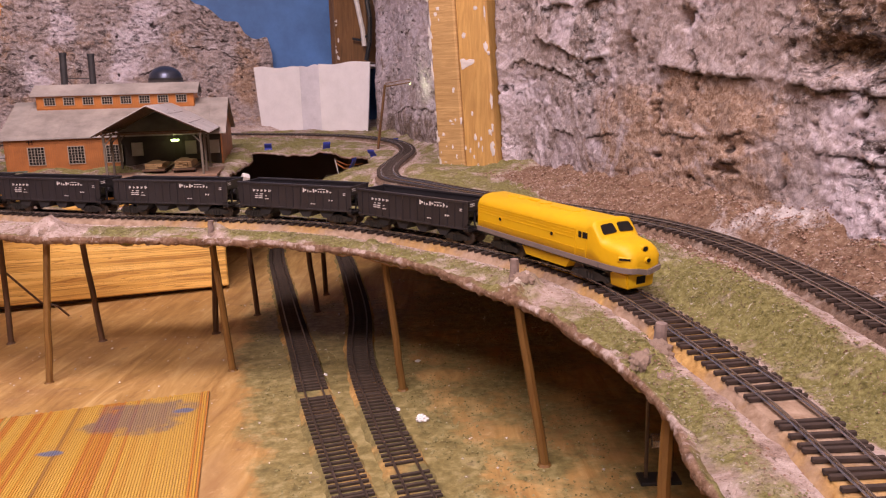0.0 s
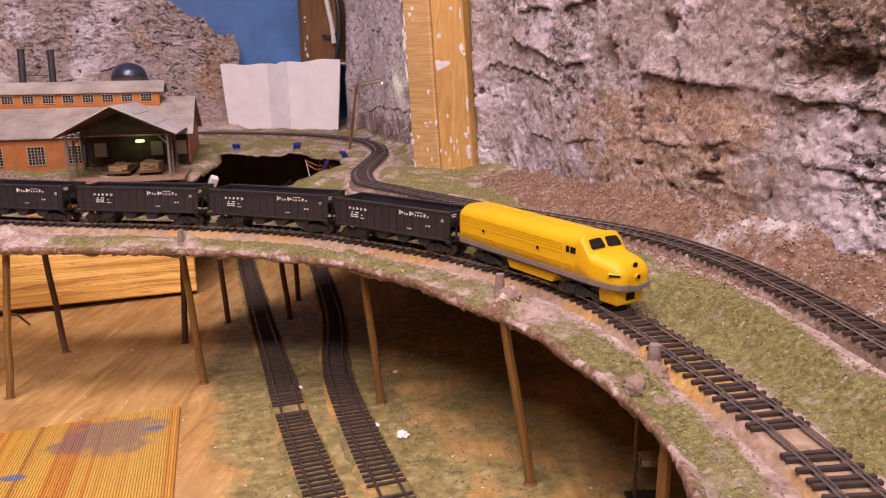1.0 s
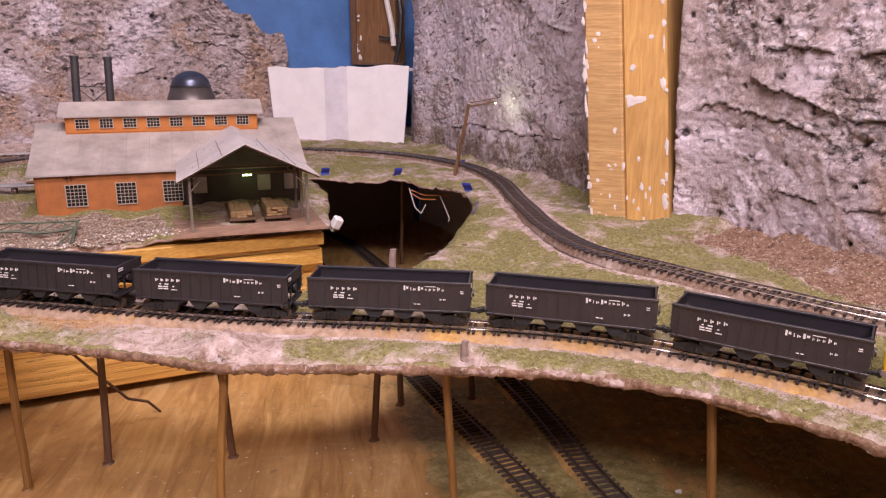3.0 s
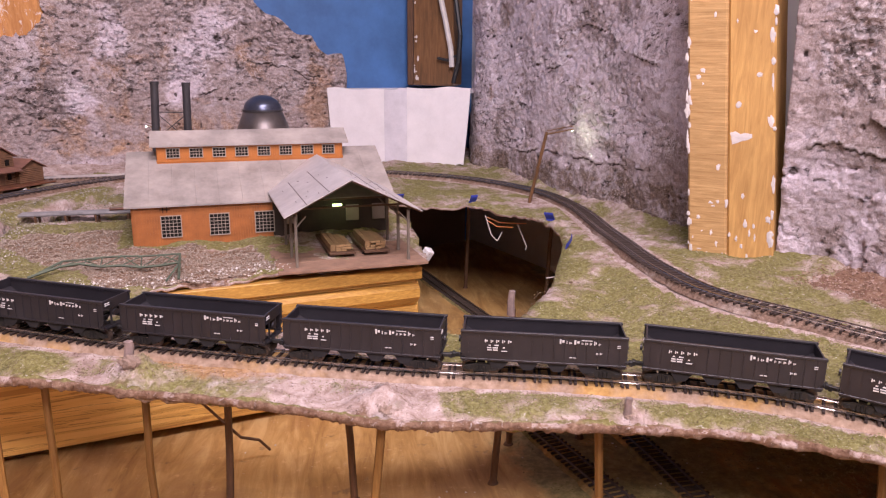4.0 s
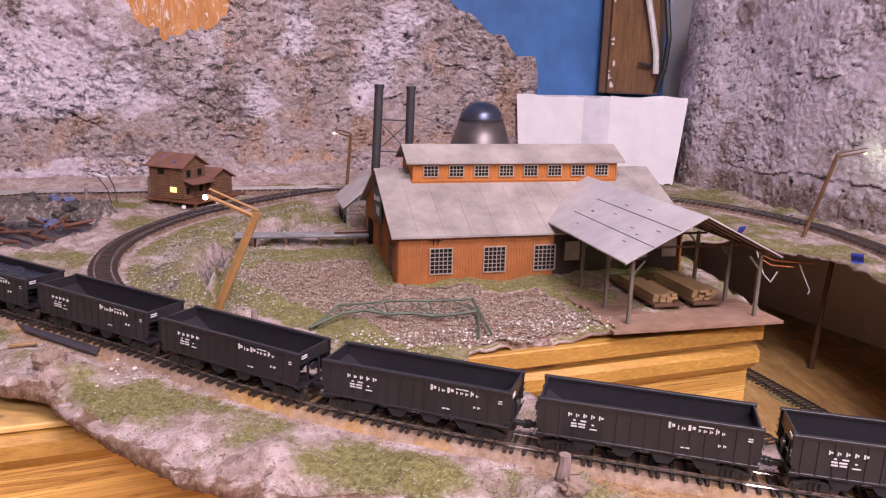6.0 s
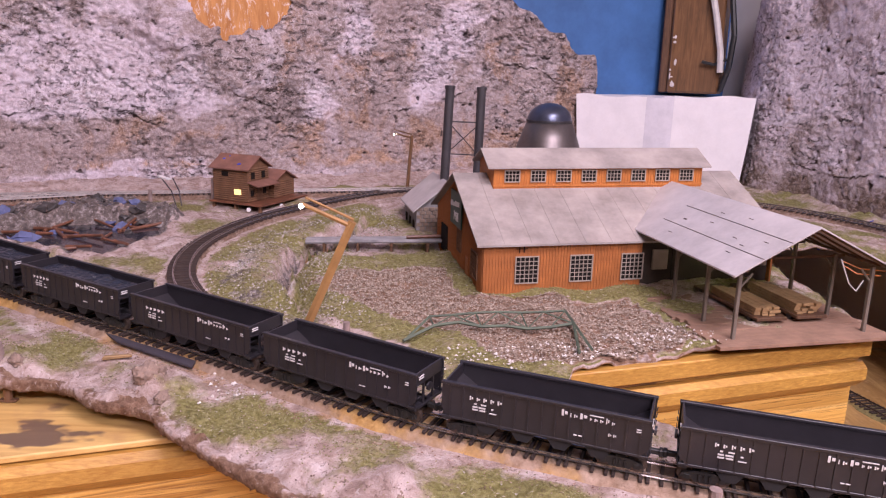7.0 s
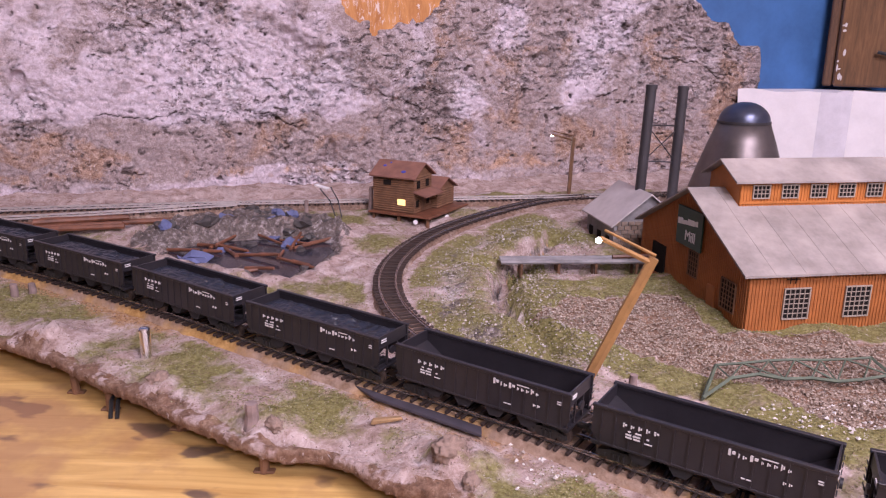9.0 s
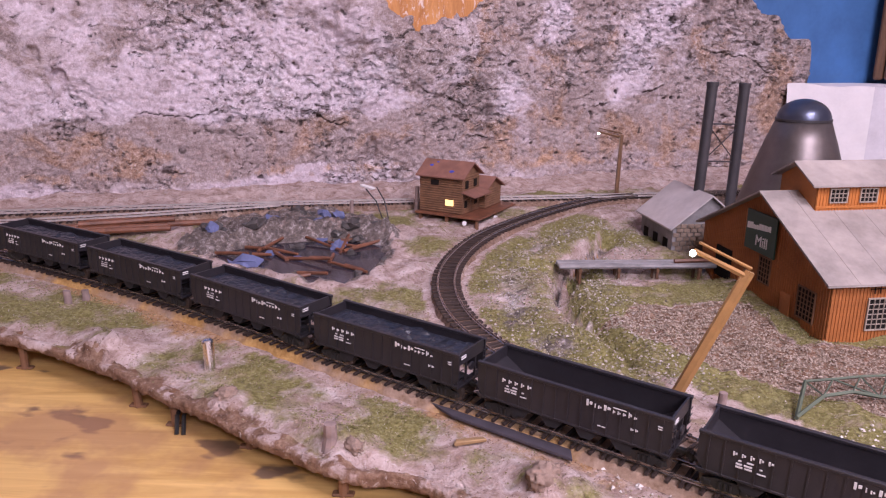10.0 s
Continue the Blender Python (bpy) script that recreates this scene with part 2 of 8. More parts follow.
TIN = paint("galvanised_awning_roof", (0.58, 0.53, 0.52), 0.5, 0.15, 0.3, 30)
SASH = paint("grey_window_sash", (0.36, 0.30, 0.245), 0.6, 0, 0.2, 80)
# near-black stand-in for the shade inside openings and behind panes
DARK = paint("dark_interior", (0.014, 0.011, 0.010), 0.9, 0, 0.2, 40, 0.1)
SHED = paint("grey_shed_siding", (0.28, 0.265, 0.27), 0.8, 0, 0.5, 60)
STONE = paint("brown_shed_stone", (0.28, 0.21, 0.16), 0.85, 0, 0.5, 120)
STEEL = paint("dark_burner_steel", (0.17, 0.145, 0.14), 0.42, 0.75, 0.35, 30)
DOME = paint("blue_grey_dome_mesh", (0.09, 0.10, 0.15), 0.3, 0.7, 0.3, 60)
STACK = paint("black_smoke_stack", (0.05, 0.045, 0.05), 0.5, 0.2, 0.3, 60)
BLACK = paint("black_car_paint", (0.022, 0.019, 0.024), 0.42, 0, 0.3, 90)
BLACK_IN = paint("black_car_inside", (0.022, 0.02, 0.024), 0.75, 0, 0.3, 90)
TRUCK = paint("black_running_gear", (0.02, 0.018, 0.018), 0.5, 0, 0.3, 120)
COAL = paint("coal_load", (0.022, 0.024, 0.036), 0.35, 0, 0.5, 300)
YELLOW = paint("yellow_engine_paint", (0.66, 0.385, 0.002), 0.48, 0, 0.10, 30, 0.35)
ENGINE_STRIPE = paint("grey_engine_stripe", (0.19, 0.15, 0.14), 0.5, 0, 0.2, 60)
LETTER = paint("white_lettering", (0.62, 0.60, 0.60), 0.6, 0, 0.1, 200)
TIE_YARD = paint("dusty_brown_tie", (0.065, 0.042, 0.03), 0.9, 0, 0.55, 220)
TIE = paint("dark_brown_tie", (0.045, 0.026, 0.02), 0.8, 0, 0.4, 150)
RAIL = paint("nickel_rail", (0.52, 0.46, 0.43), 0.26, 0.9, 0.3, 120)
RAIL_BRIGHT = paint("polished_rail", (0.80, 0.74, 0.72), 0.3, 0.7, 0.2, 120)
RAIL_OLD = paint("oxidised_rail", (0.16, 0.12, 0.10), 0.45, 0.7, 0.4, 120)
def sand_material(name, low, high):
    k = Nodes(name, 0.95, 0, 0.2)
    dirt = k.ramp(k.noise(120, 5, 0.7), (0.3, low), (0.7, high))
    sand = k.ramp(k.noise(160, 4, 0.7), (0.3, (0.36, 0.19, 0.055)), (0.7, (0.66, 0.42, 0.16)))
    k.colour(k.mix(k.ramp(k.noise(14, 5, 0.6), (0.47, 0.0), (0.60, 1.0)), dirt, sand))
    k.bump(k.noise(400, 4, 0.8), 0.9, 0.002)
    return k.m


BALLAST = sand_material("orange_sand_roadbed", (0.25, 0.16, 0.10), (0.52, 0.38, 0.29))
YARD_SAND = sand_material("olive_sand_roadbed", (0.12, 0.10, 0.04), (0.34, 0.28, 0.12))
def soil_material():
    k = Nodes("brown_soil_roadbed", 0.95, 0, 0.2)
    k.colour(k.mix(k.ramp(k.noise(40, 6, 0.7), (0.5, 0.0), (0.62, 1.0)), k.ramp(k.noise(260, 5, 0.75), (0.3, (0.10, 0.06, 0.04)), (0.7, (0.40, 0.27, 0.20))), k.ramp(k.noise(200, 5, 0.75), (0.3, (0.26, 0.18, 0.13)), (0.7, (0.60, 0.48, 0.42)))))
    k.bump(k.noise(350, 5, 0.8), 1.0, 0.003)
    return k.m


BALLAST_GREY = soil_material()
TAPE = paint("blue_masking_tape", (0.035, 0.055, 0.42), 0.55, 0, 0.2, 60)
LOG = paint("red_brown_log", (0.21, 0.082, 0.042), 0.5, 0, 0.6, 80)
CABIN = paint("brown_log_siding", (0.21, 0.105, 0.052), 0.7, 0, 0.45, 90)
CABIN_ROOF = paint("red_brown_shingle", (0.25, 0.115, 0.08), 0.75, 0, 0.4, 60)
LUMBER = paint("cut_lumber", (0.36, 0.225, 0.10), 0.75, 0, 0.35, 120)
DOCK = paint("brown_dock_planks", (0.30, 0.18, 0.12), 0.8, 0, 0.35, 60)
GREEN = paint("verdigris_truss", (0.095, 0.12, 0.08), 0.7, 0, 0.4, 80)
SIGN = paint("dark_green_sign", (0.012, 0.045, 0.03), 0.5, 0, 0.2, 60)
CHROME = paint("chrome_bolt", (0.95, 0.93, 0.93), 0.18, 1.0, 0.0, 60)
SLATE = paint("dark_slate_strip", (0.07, 0.06, 0.075), 0.55, 0, 0.35, 60)
PLASTIC = paint("white_plastic", (0.72, 0.70, 0.70), 0.45, 0, 0.1, 60)
WIRE_O = paint("orange_wire", (0.62, 0.20, 0.04), 0.5)
WIRE_W = paint("white_wire", (0.62, 0.58, 0.55), 0.5)
WIRE_B = paint("black_cable", (0.015, 0.015, 0.016), 0.4)
LAMP_WOOD = paint("tan_lamp_post", (0.36, 0.19, 0.06), 0.6, 0, 0.35, 60)
WATER = paint("dark_pond_resin", (0.045, 0.04, 0.055), 0.08, 0, 0.5, 20)
def patch_material():
    k = Nodes("bare_orange_wood_patch", 0.8)
    w = k.ramp(k.noise(14, 7, 0.7, (6, 6, 1), 0.8), (0.3, (0.34, 0.13, 0.035)), (0.7, (0.66, 0.33, 0.11)))
    k.colour(k.mix(k.ramp(k.noise(70, 6, 0.75, (1.4, 1.4, 0.5), 1.0), (0.55, 0.0), (0.62, 0.9)), w, (0.72, 0.62, 0.58)))
    k.bump(k.noise(200, 5), 0.5, 0.001)
    return k.m


PATCH = patch_material()
PLASTER_WHITE = paint("white_plaster", (0.68, 0.62, 0.60), 0.9, 0, 0.25, 40)


def glow_material(name, c, strength):
    k = Nodes(name, 0.3)
    k.colour(c)
    k.b.inputs["Emission Color"].default_value = (*c, 1)
    k.b.inputs["Emission Strength"].default_value = strength
    return k.m


GLOW = glow_material("lit_lamp_bulb", (1.0, 0.92, 0.75), 14.0)
GLOW_GREEN = glow_material("lit_green_bulb", (0.72, 1.0, 0.34), 7.0)
GLOW_WIN = glow_material("lit_cabin_window", (1.0, 0.72, 0.25), 1.2)


# ---- mesh helpers ----
def finish(bm, name, mat, smooth=False):
    me = bpy.data.meshes.new(name)
    bm.normal_update()
    bm.to_mesh(me)
    bm.free()
    for m in (mat if isinstance(mat, (list, tuple)) else [mat]):
        me.materials.append(m)
    if smooth:
        me.shade_smooth()
    return me


def part(name, bm, mat, parent, label="", smooth=False):
    ob = new(name, finish(bm, name, mat, smooth))
    ob.parent = parent
    return tagged(ob, label)


def root(name, label, category, m=None, group="", kind=""):
    ob = new(name)
    ob.empty_display_size = 0.02
    if m is not None:
        ob.matrix_world = m
    return tagged(ob, label, category, group, kind)


def mesh_thing(name, bm, mat, label, category="", group="", kind="", smooth=False, m=None):
    ob = new(name, finish(bm, name, mat, smooth))
    if m is not None:
        ob.matrix_world = m
    return tagged(ob, label, category, group, kind)


def box(bm, x0, y0, z0, x1, y1, z1, bevel=0.0, m=None, index=0):
    """A box between two corners, with bevelled edges."""
    c = Vector(((x0 + x1) / 2, (y0 + y1) / 2, (z0 + z1) / 2))
    mat = Matrix.Translation(c) @ Matrix.Diagonal((abs(x1 - x0), abs(y1 - y0), abs(z1 - z0), 1))
    made = bmesh.ops.create_cube(bm, size=1, matrix=(m or Matrix()) @ mat)["verts"]
    if bevel:
        ed = list({e for v in made for e in v.link_edges})
        made = bmesh.ops.bevel(bm, geom=ed, offset=bevel, segments=1, affect="EDGES")["verts"]
    if index:
        for f in {f for v in made for f in v.link_faces}:
            f.material_index = index
    return bm


def B():
    return bmesh.new()


def prism(bm, pts, depth, m=None):
    """Extrudes a polygon given in (x, z) along y by depth."""
    m = m or Matrix()
    a = [bm.verts.new(m @ Vector((x, 0, z))) for x, z in pts]
    b = [bm.verts.new(m @ Vector((x, depth, z))) for x, z in pts]
    n = len(pts)
    bm.faces.new(a)
    bm.faces.new(b[::-1])
    for i in range(n):
        bm.faces.new((a[i], b[i], b[(i + 1) % n], a[(i + 1) % n]))
    bmesh.ops.recalc_face_normals(bm, faces=bm.faces)
    return bm


def slab(bm, pts, z0, z1):
    """An upright prism over a plan polygon."""
    a = [bm.verts.new((x, y, z0)) for x, y in pts]
    b = [bm.verts.new((x, y, z1)) for x, y in pts]
    n = len(pts)
    bm.faces.new(a[::-1])
    bm.faces.new(b)
    for i in range(n):
        bm.faces.new((a[i], a[(i + 1) % n], b[(i + 1) % n], b[i]))
    bmesh.ops.recalc_face_normals(bm, faces=bm.faces)
    return bm


def rod(bm, p, q, r0, r1=None, seg=8, wobble=0.0):
    """A tapered round bar between two points."""
    p, q = Vector(p), Vector(q)
    r1 = r0 if r1 is None else r1
    turn = (q - p).to_track_quat("Z", "Y").to_matrix()
    rings = []
    steps = 5 if wobble else 1
    for k in range(steps + 1):
        f = k / steps
        r = r0 + (r1 - r0) * f
        off = Vector((noise.noise(p * 40 + Vector((f * 3, 0, 0))), noise.noise(p * 40 + Vector((0, f * 3, 9))), 0)) * wobble
        rings.append([bm.verts.new(p.lerp(q, f) + turn @ (off + Vector((math.cos(a) * r, math.sin(a) * r, 0))))
                      for a in [2 * math.pi * i / seg for i in range(seg)]])
    for a, b in zip(rings, rings[1:]):
        for i in range(seg):
            bm.faces.new((a[i], a[(i + 1) % seg], b[(i + 1) % seg], b[i]))
    bm.faces.new(rings[0][::-1])
    bm.faces.new(rings[-1])
    return bm


def pipe(bm, pts, r, seg=6):
    for a, b in zip(pts, pts[1:]):
        rod(bm, a, b, r, seg=seg)
    return bm


def smooth_line(pts, step=0.01):
    """A Catmull-Rom curve through plan points, resampled to even steps; returns an (n, 2) array."""
    p = np.array(pts, float)
    p = np.vstack([2 * p[0] - p[1], p, 2 * p[-1] - p[-2]])
    out = []
    for i in range(1, len(p) - 2):
        t = np.linspace(0, 1, 24, endpoint=False)[:, None]
        a, b, c, d = p[i - 1:i + 3]
        out.append(0.5 * (2 * b + (c - a) * t + (2 * a - 5 * b + 4 * c - d) * t ** 2 + (3 * b - a - 3 * c + d) * t ** 3))
    q = np.vstack(out + [p[-2:-1]])
    s = np.concatenate([[0], np.cumsum(np.hypot(*np.diff(q, axis=0).T))])
    k = np.arange(0, s[-1], step)
    return np.c_[np.interp(k, s, q[:, 0]), np.interp(k, s, q[:, 1])]


def distance_to(line, x, y):
    """Distance of arrays x, y to a polyline."""
    best = np.full(np.shape(x), 9.0)
    for (ax, ay), (bx, by) in zip(line[:-1], line[1:]):
        dx, dy = bx - ax, by - ay
        t = np.clip(((x - ax) * dx + (y - ay) * dy) / (dx * dx + dy * dy + 1e-12), 0, 1)
        best = np.minimum(best, np.hypot(x - ax - t * dx, y - ay - t * dy))
    return best


def inside(poly, x, y):
    hit = np.zeros(np.shape(x), bool)
    for (ax, ay), (bx, by) in zip(poly, list(poly[1:]) + [poly[0]]):
        cond = (ay > y) != (by > y)
        with np.errstate(divide="ignore", invalid="ignore"):
            hit ^= cond & (x < (bx - ax) * (y - ay) / (by - ay + 1e-15) + ax)
    return hit


def step01(a, lo, hi):
    t = np.clip((a - lo) / (hi - lo), 0, 1)
    return t * t * (3 - 2 * t)


def waves(x, y, scale, seed, octaves=4):
    """Cheap smooth noise in about -1..1 on arrays."""
    r = np.random.RandomState(seed)
    out, amp, tot = 0, 1.0, 0
    for _ in range(octaves):
        n = 256
        g = r.rand(n, n) * 2 - 1
        fx, fy = x * scale, y * scale
        ix, iy = np.floor(fx).astype(int), np.floor(fy).astype(int)
        tx, ty = fx - ix, fy - iy
        tx, ty = tx * tx * (3 - 2 * tx), ty * ty * (3 - 2 * ty)
        v = lambda a, b: g[(ix + a) % n, (iy + b) % n]
        out = out + amp * ((v(0, 0) * (1 - tx) + v(1, 0) * tx) * (1 - ty) + (v(0, 1) * (1 - tx) + v(1, 1) * tx) * ty)
        tot += amp
        amp *= 0.55
        scale *= 2.03
    return out / tot * 1.6


def np_mesh(name, verts, faces, mat, attrs=None, smooth=True):
    me = bpy.data.meshes.new(name)
    me.from_pydata(np.asarray(verts).tolist(), [], np.asarray(faces).tolist() if not isinstance(faces, list) else faces)
    me.materials.append(mat)
    for k, v in (attrs or {}).items():
        a = me.attributes.new(k, "FLOAT", "POINT")
        a.data.foreach_set("value", np.asarray(v, np.float32))
    if smooth:
        me.shade_smooth()
    return me


# The layout stands square in the corner of the room: u runs along its back wall, v towards that wall.
CU, SU = 0.9565, 0.2917


def uv(u, v):
    return (u * CU - v * SU, u * SU + v * CU)


# ---- the plan ----
MAIN = [(0.175, -0.10), (0.165, 0.08), (0.156, 0.24), (0.149, 0.341), (0.112, 0.508), (0.042, 0.612), (-0.062, 0.700), (-0.146, 0.745), (-0.253, 0.775), (-0.39, 0.803),
        (-0.49, 0.832), (-0.63, 0.876), (-0.735, 0.917), (-0.81, 0.955), (-0.932, 1.031), (-1.082, 1.117), (-1.208, 1.194), (-1.347, 1.270), (-1.52, 1.352), (-1.75, 1.450), (-2.05, 1.52)]
SECOND = [(0.235, -0.10), (0.235, 0.15), (0.230, 0.30), (0.227, 0.38), (0.223, 0.45), (0.206, 0.545), (0.163, 0.632), (0.062, 0.738), (-0.048, 0.885), (-0.078, 1.02), (-0.074, 1.20),
          (-0.068, 1.39), (-0.11, 1.54), (-0.23, 1.665), (-0.42, 1.735), (-0.60, 1.745), (-0.79, 1.700), (-0.885, 1.627), (-0.985, 1.49), (-1.026, 1.368), (-1.024, 1.262), (-0.985, 1.165), (-0.90, 1.06), (-0.81, 0.975)]
BACK_A = [uv(u, v) for u, v in ((-1.75, 1.925), (-1.2, 1.915), (-0.85, 1.905), (-0.6, 1.885), (-0.4, 1.87), (-0.2, 1.855))]
BACK_B = [uv(u, v) for u, v in ((-1.75, 1.865), (-1.2, 1.862), (-0.95, 1.868), (-0.75, 1.892))]
YARD_A = [(-0.42, 1.95), (-0.38, 1.70), (-0.326, 1.41), (-0.262, 1.16), (-0.21, 0.963), (-0.165, 0.80), (-0.128, 0.664), (-0.072, 0.48), (-0.008, 0.27)]
YARD_B = [(-0.36, 2.0), (-0.30, 1.83), (-0.244, 1.591), (-0.188, 1.348), (-0.145, 1.12), (-0.116, 0.947), (-0.10, 0.80), (-0.085, 0.709), (-0.054, 0.582), (-0.016, 0.44), (0.025, 0.28)]
FRONT = [(0.11, -0.12), (0.105, 0.10), (0.101, 0.274), (0.095, 0.37), (0.073, 0.455), (0.042, 0.508), (-0.01, 0.585), (-0.06, 0.637), (-0.14, 0.682), (-0.211, 0.702), (-0.30, 0.714), (-0.404, 0.728),
         (-0.50, 0.767), (-0.605, 0.797), (-0.69, 0.820), (-0.766, 0.826), (-0.825, 0.849), (-0.861, 0.875), (-0.930, 0.930), (-0.957, 0.957), (-1.0, 0.972), (-1.036, 0.993), (-1.079, 0.997),
         (-1.160, 1.045), (-1.284, 1.122), (-1.40, 1.171), (-1.56, 1.225), (-1.80, 1.27), (-2.15, 1.30)]
VOID = [(-0.655, 1.002), (-0.56, 0.925), (-0.44, 0.888), (-0.302, 0.882), (-0.262, 0.928), (-0.222, 0.985), (-0.195, 1.05), (-0.165, 1.13), (-0.140, 1.206), (-0.128, 1.27), (-0.137, 1.338), (-0.17, 1.395),
        (-0.217, 1.435), (-0.29, 1.465), (-0.38, 1.483), (-0.335, 1.33), (-0.331, 1.145), (-0.50, 1.088), (-0.64, 1.04)]
DITCH = [(-0.845, 1.508), (-0.870, 1.456), (-0.896, 1.410), (-0.915, 1.362), (-0.919, 1.318), (-0.916, 1.264), (-0.909, 1.222), (-0.894, 1.194), (-0.884, 1.170)]
POND = [(-1.318, 1.388), (-1.302, 1.425), (-1.27, 1.462), (-1.215, 1.485), (-1.150, 1.495), (-1.105, 1.465), (-1.092, 1.410), (-1.104, 1.345), (-1.125, 1.312), (-1.165, 1.302), (-1.236, 1.342), (-1.285, 1.370)]
CRAG = [(-1.352, 1.418), (-1.335, 1.50), (-1.28, 1.560), (-1.20, 1.588), (-1.13, 1.555), (-1.095, 1.50), (-1.09, 1.46), (-1.14, 1.48), (-1.21, 1.47), (-1.27, 1.445), (-1.31, 1.40)]
YARD_GRAVEL = [(-0.889, 1.235), (-0.839, 1.285), (-0.744, 1.302), (-0.725, 1.208), (-0.556, 1.205), (-0.515, 1.10), (-0.578, 1.056), (-0.64, 1.045), (-0.693, 1.045), (-0.73, 1.10), (-0.799, 1.155)]

main_line = smooth_line(MAIN, 0.004)
second_line = smooth_line(SECOND, 0.004)
back_a_line = smooth_line(BACK_A, 0.004)
back_b_line = smooth_line(BACK_B, 0.004)
yard_a_line = smooth_line(YARD_A, 0.004)
yard_b_line = smooth_line(YARD_B, 0.004)
front_line = smooth_line(FRONT, 0.02)


def deck_z(x, y):
    """Smooth height of the upper deck."""
    x, y = np.asarray(x, float), np.asarray(y, float)
    z = 0.924 - 0.00847 * x + 0.0341 * y
    lift = step01(distance_to(main_line[::6], x, y), 0.026, 0.058) * step01(distance_to(front_line, x, y), 0.072, 0.105) * step01(x, -0.16, -0.02) * (1 - step01(y, 0.95, 1.35))
    return z + 0.020 * lift


def table_z(x, y):
    return 0.823 + 0.023 * np.asarray(x, float) - 0.030 * np.asarray(y, float)


MOUNDS = [(-0.06, 0.668, 0.02, 0.012), (0.052, 0.52, 0.016, 0.012), (0.116, 0.403, 0.018, 0.016), (-0.225, 0.722, 0.012, 0.008), (-0.405, 0.755, 0.028, 0.013), (-0.60, 0.822, 0.022, 0.012),
          (-0.958, 0.982, 0.024, 0.014), (-0.775, 0.858, 0.018, 0.010), (-1.075, 1.018, 0.02, 0.010), (-1.30, 1.145, 0.028, 0.014), (-1.17, 1.072, 0.018, 0.008), (-0.69, 0.85, 0.02, 0.007)]


def ground_z(x, y):
    """Deck with its scenic relief."""
    x, y = np.asarray(x, float), np.asarray(y, float)
    z = deck_z(x, y)
    near = np.minimum(np.minimum(distance_to(main_line[::6], x, y), distance_to(second_line[::6], x, y)),
                      np.minimum(distance_to(back_a_line[::8], x, y), distance_to(back_b_line[::8], x, y)))
    free = step01(near, 0.017, 0.04)
    rough = waves(x, y, 22, 3, 5) * 0.005 + waves(x, y, 90, 5, 3) * 0.0022
    z = z - 0.004 + free * rough
    for mx, my, r, h in MOUNDS:
        d2 = ((x - mx) ** 2 + (y - my) ** 2) / (r * r)
        z = z + free * h * np.exp(-d2 * 1.3) * (1 + 0.5 * waves(x, y, 120, 9, 2))
    cut = distance_to(DITCH, x, y) + 0.003 * waves(x, y, 60, 18, 3)
    outer = np.hypot(x + 0.70, y - 1.31) > np.hypot(np.interp(y, [1.17, 1.32, 1.51], [-0.884, -0.919, -0.845]) + 0.70, y - 1.31)
    z = z - np.where(outer, 0.028 * (1 - step01(cut, 0.002, 0.010)), 0.022 * (1 - step01(cut, 0.004, 0.030)))
    z = z + np.where(outer, 0.009 * free * np.exp(-((cut - 0.022) / 0.022) ** 2), 0)
    z = z - 0.017 * np.exp(-(distance_to([(-0.925, 1.388), (-0.73, 1.402)], x, y) / 0.026) ** 2) * free
    pd = inside(POND, x, y)
    dist = distance_to(POND + POND[:1], x, y)
    z = z - np.where(pd, 0.012 * step01(dist, 0.0, 0.02), 0) + 0.004 * np.exp(-(dist / 0.014) ** 2) * (1 + waves(x, y, 60, 12, 3))
    cd = step01(distance_to(CRAG + CRAG[:1], x, y), 0.0, 0.012) * inside(CRAG, x, y)
    z = z + cd * (0.004 + 0.011 * np.abs(waves(x, y, 38, 14, 4)) + 0.003 * waves(x, y, 130, 16, 3))
    u = x * CU + y * SU
    v = -x * SU + y * CU
    talus = step01(u, 0.345, 0.43) * (v < 1.75) * (1 - 0.55 * step01(v, 0.70, 0.85))
    z = z + free * 0.030 * talus * (1 + 0.35 * waves(x, y, 40, 15, 4))
    z = z + free * 0.008 * step01(v, 1.95, 2.02)
    yard = inside(YARD_GRAVEL, x, y)
    return z - 0.002 * yard


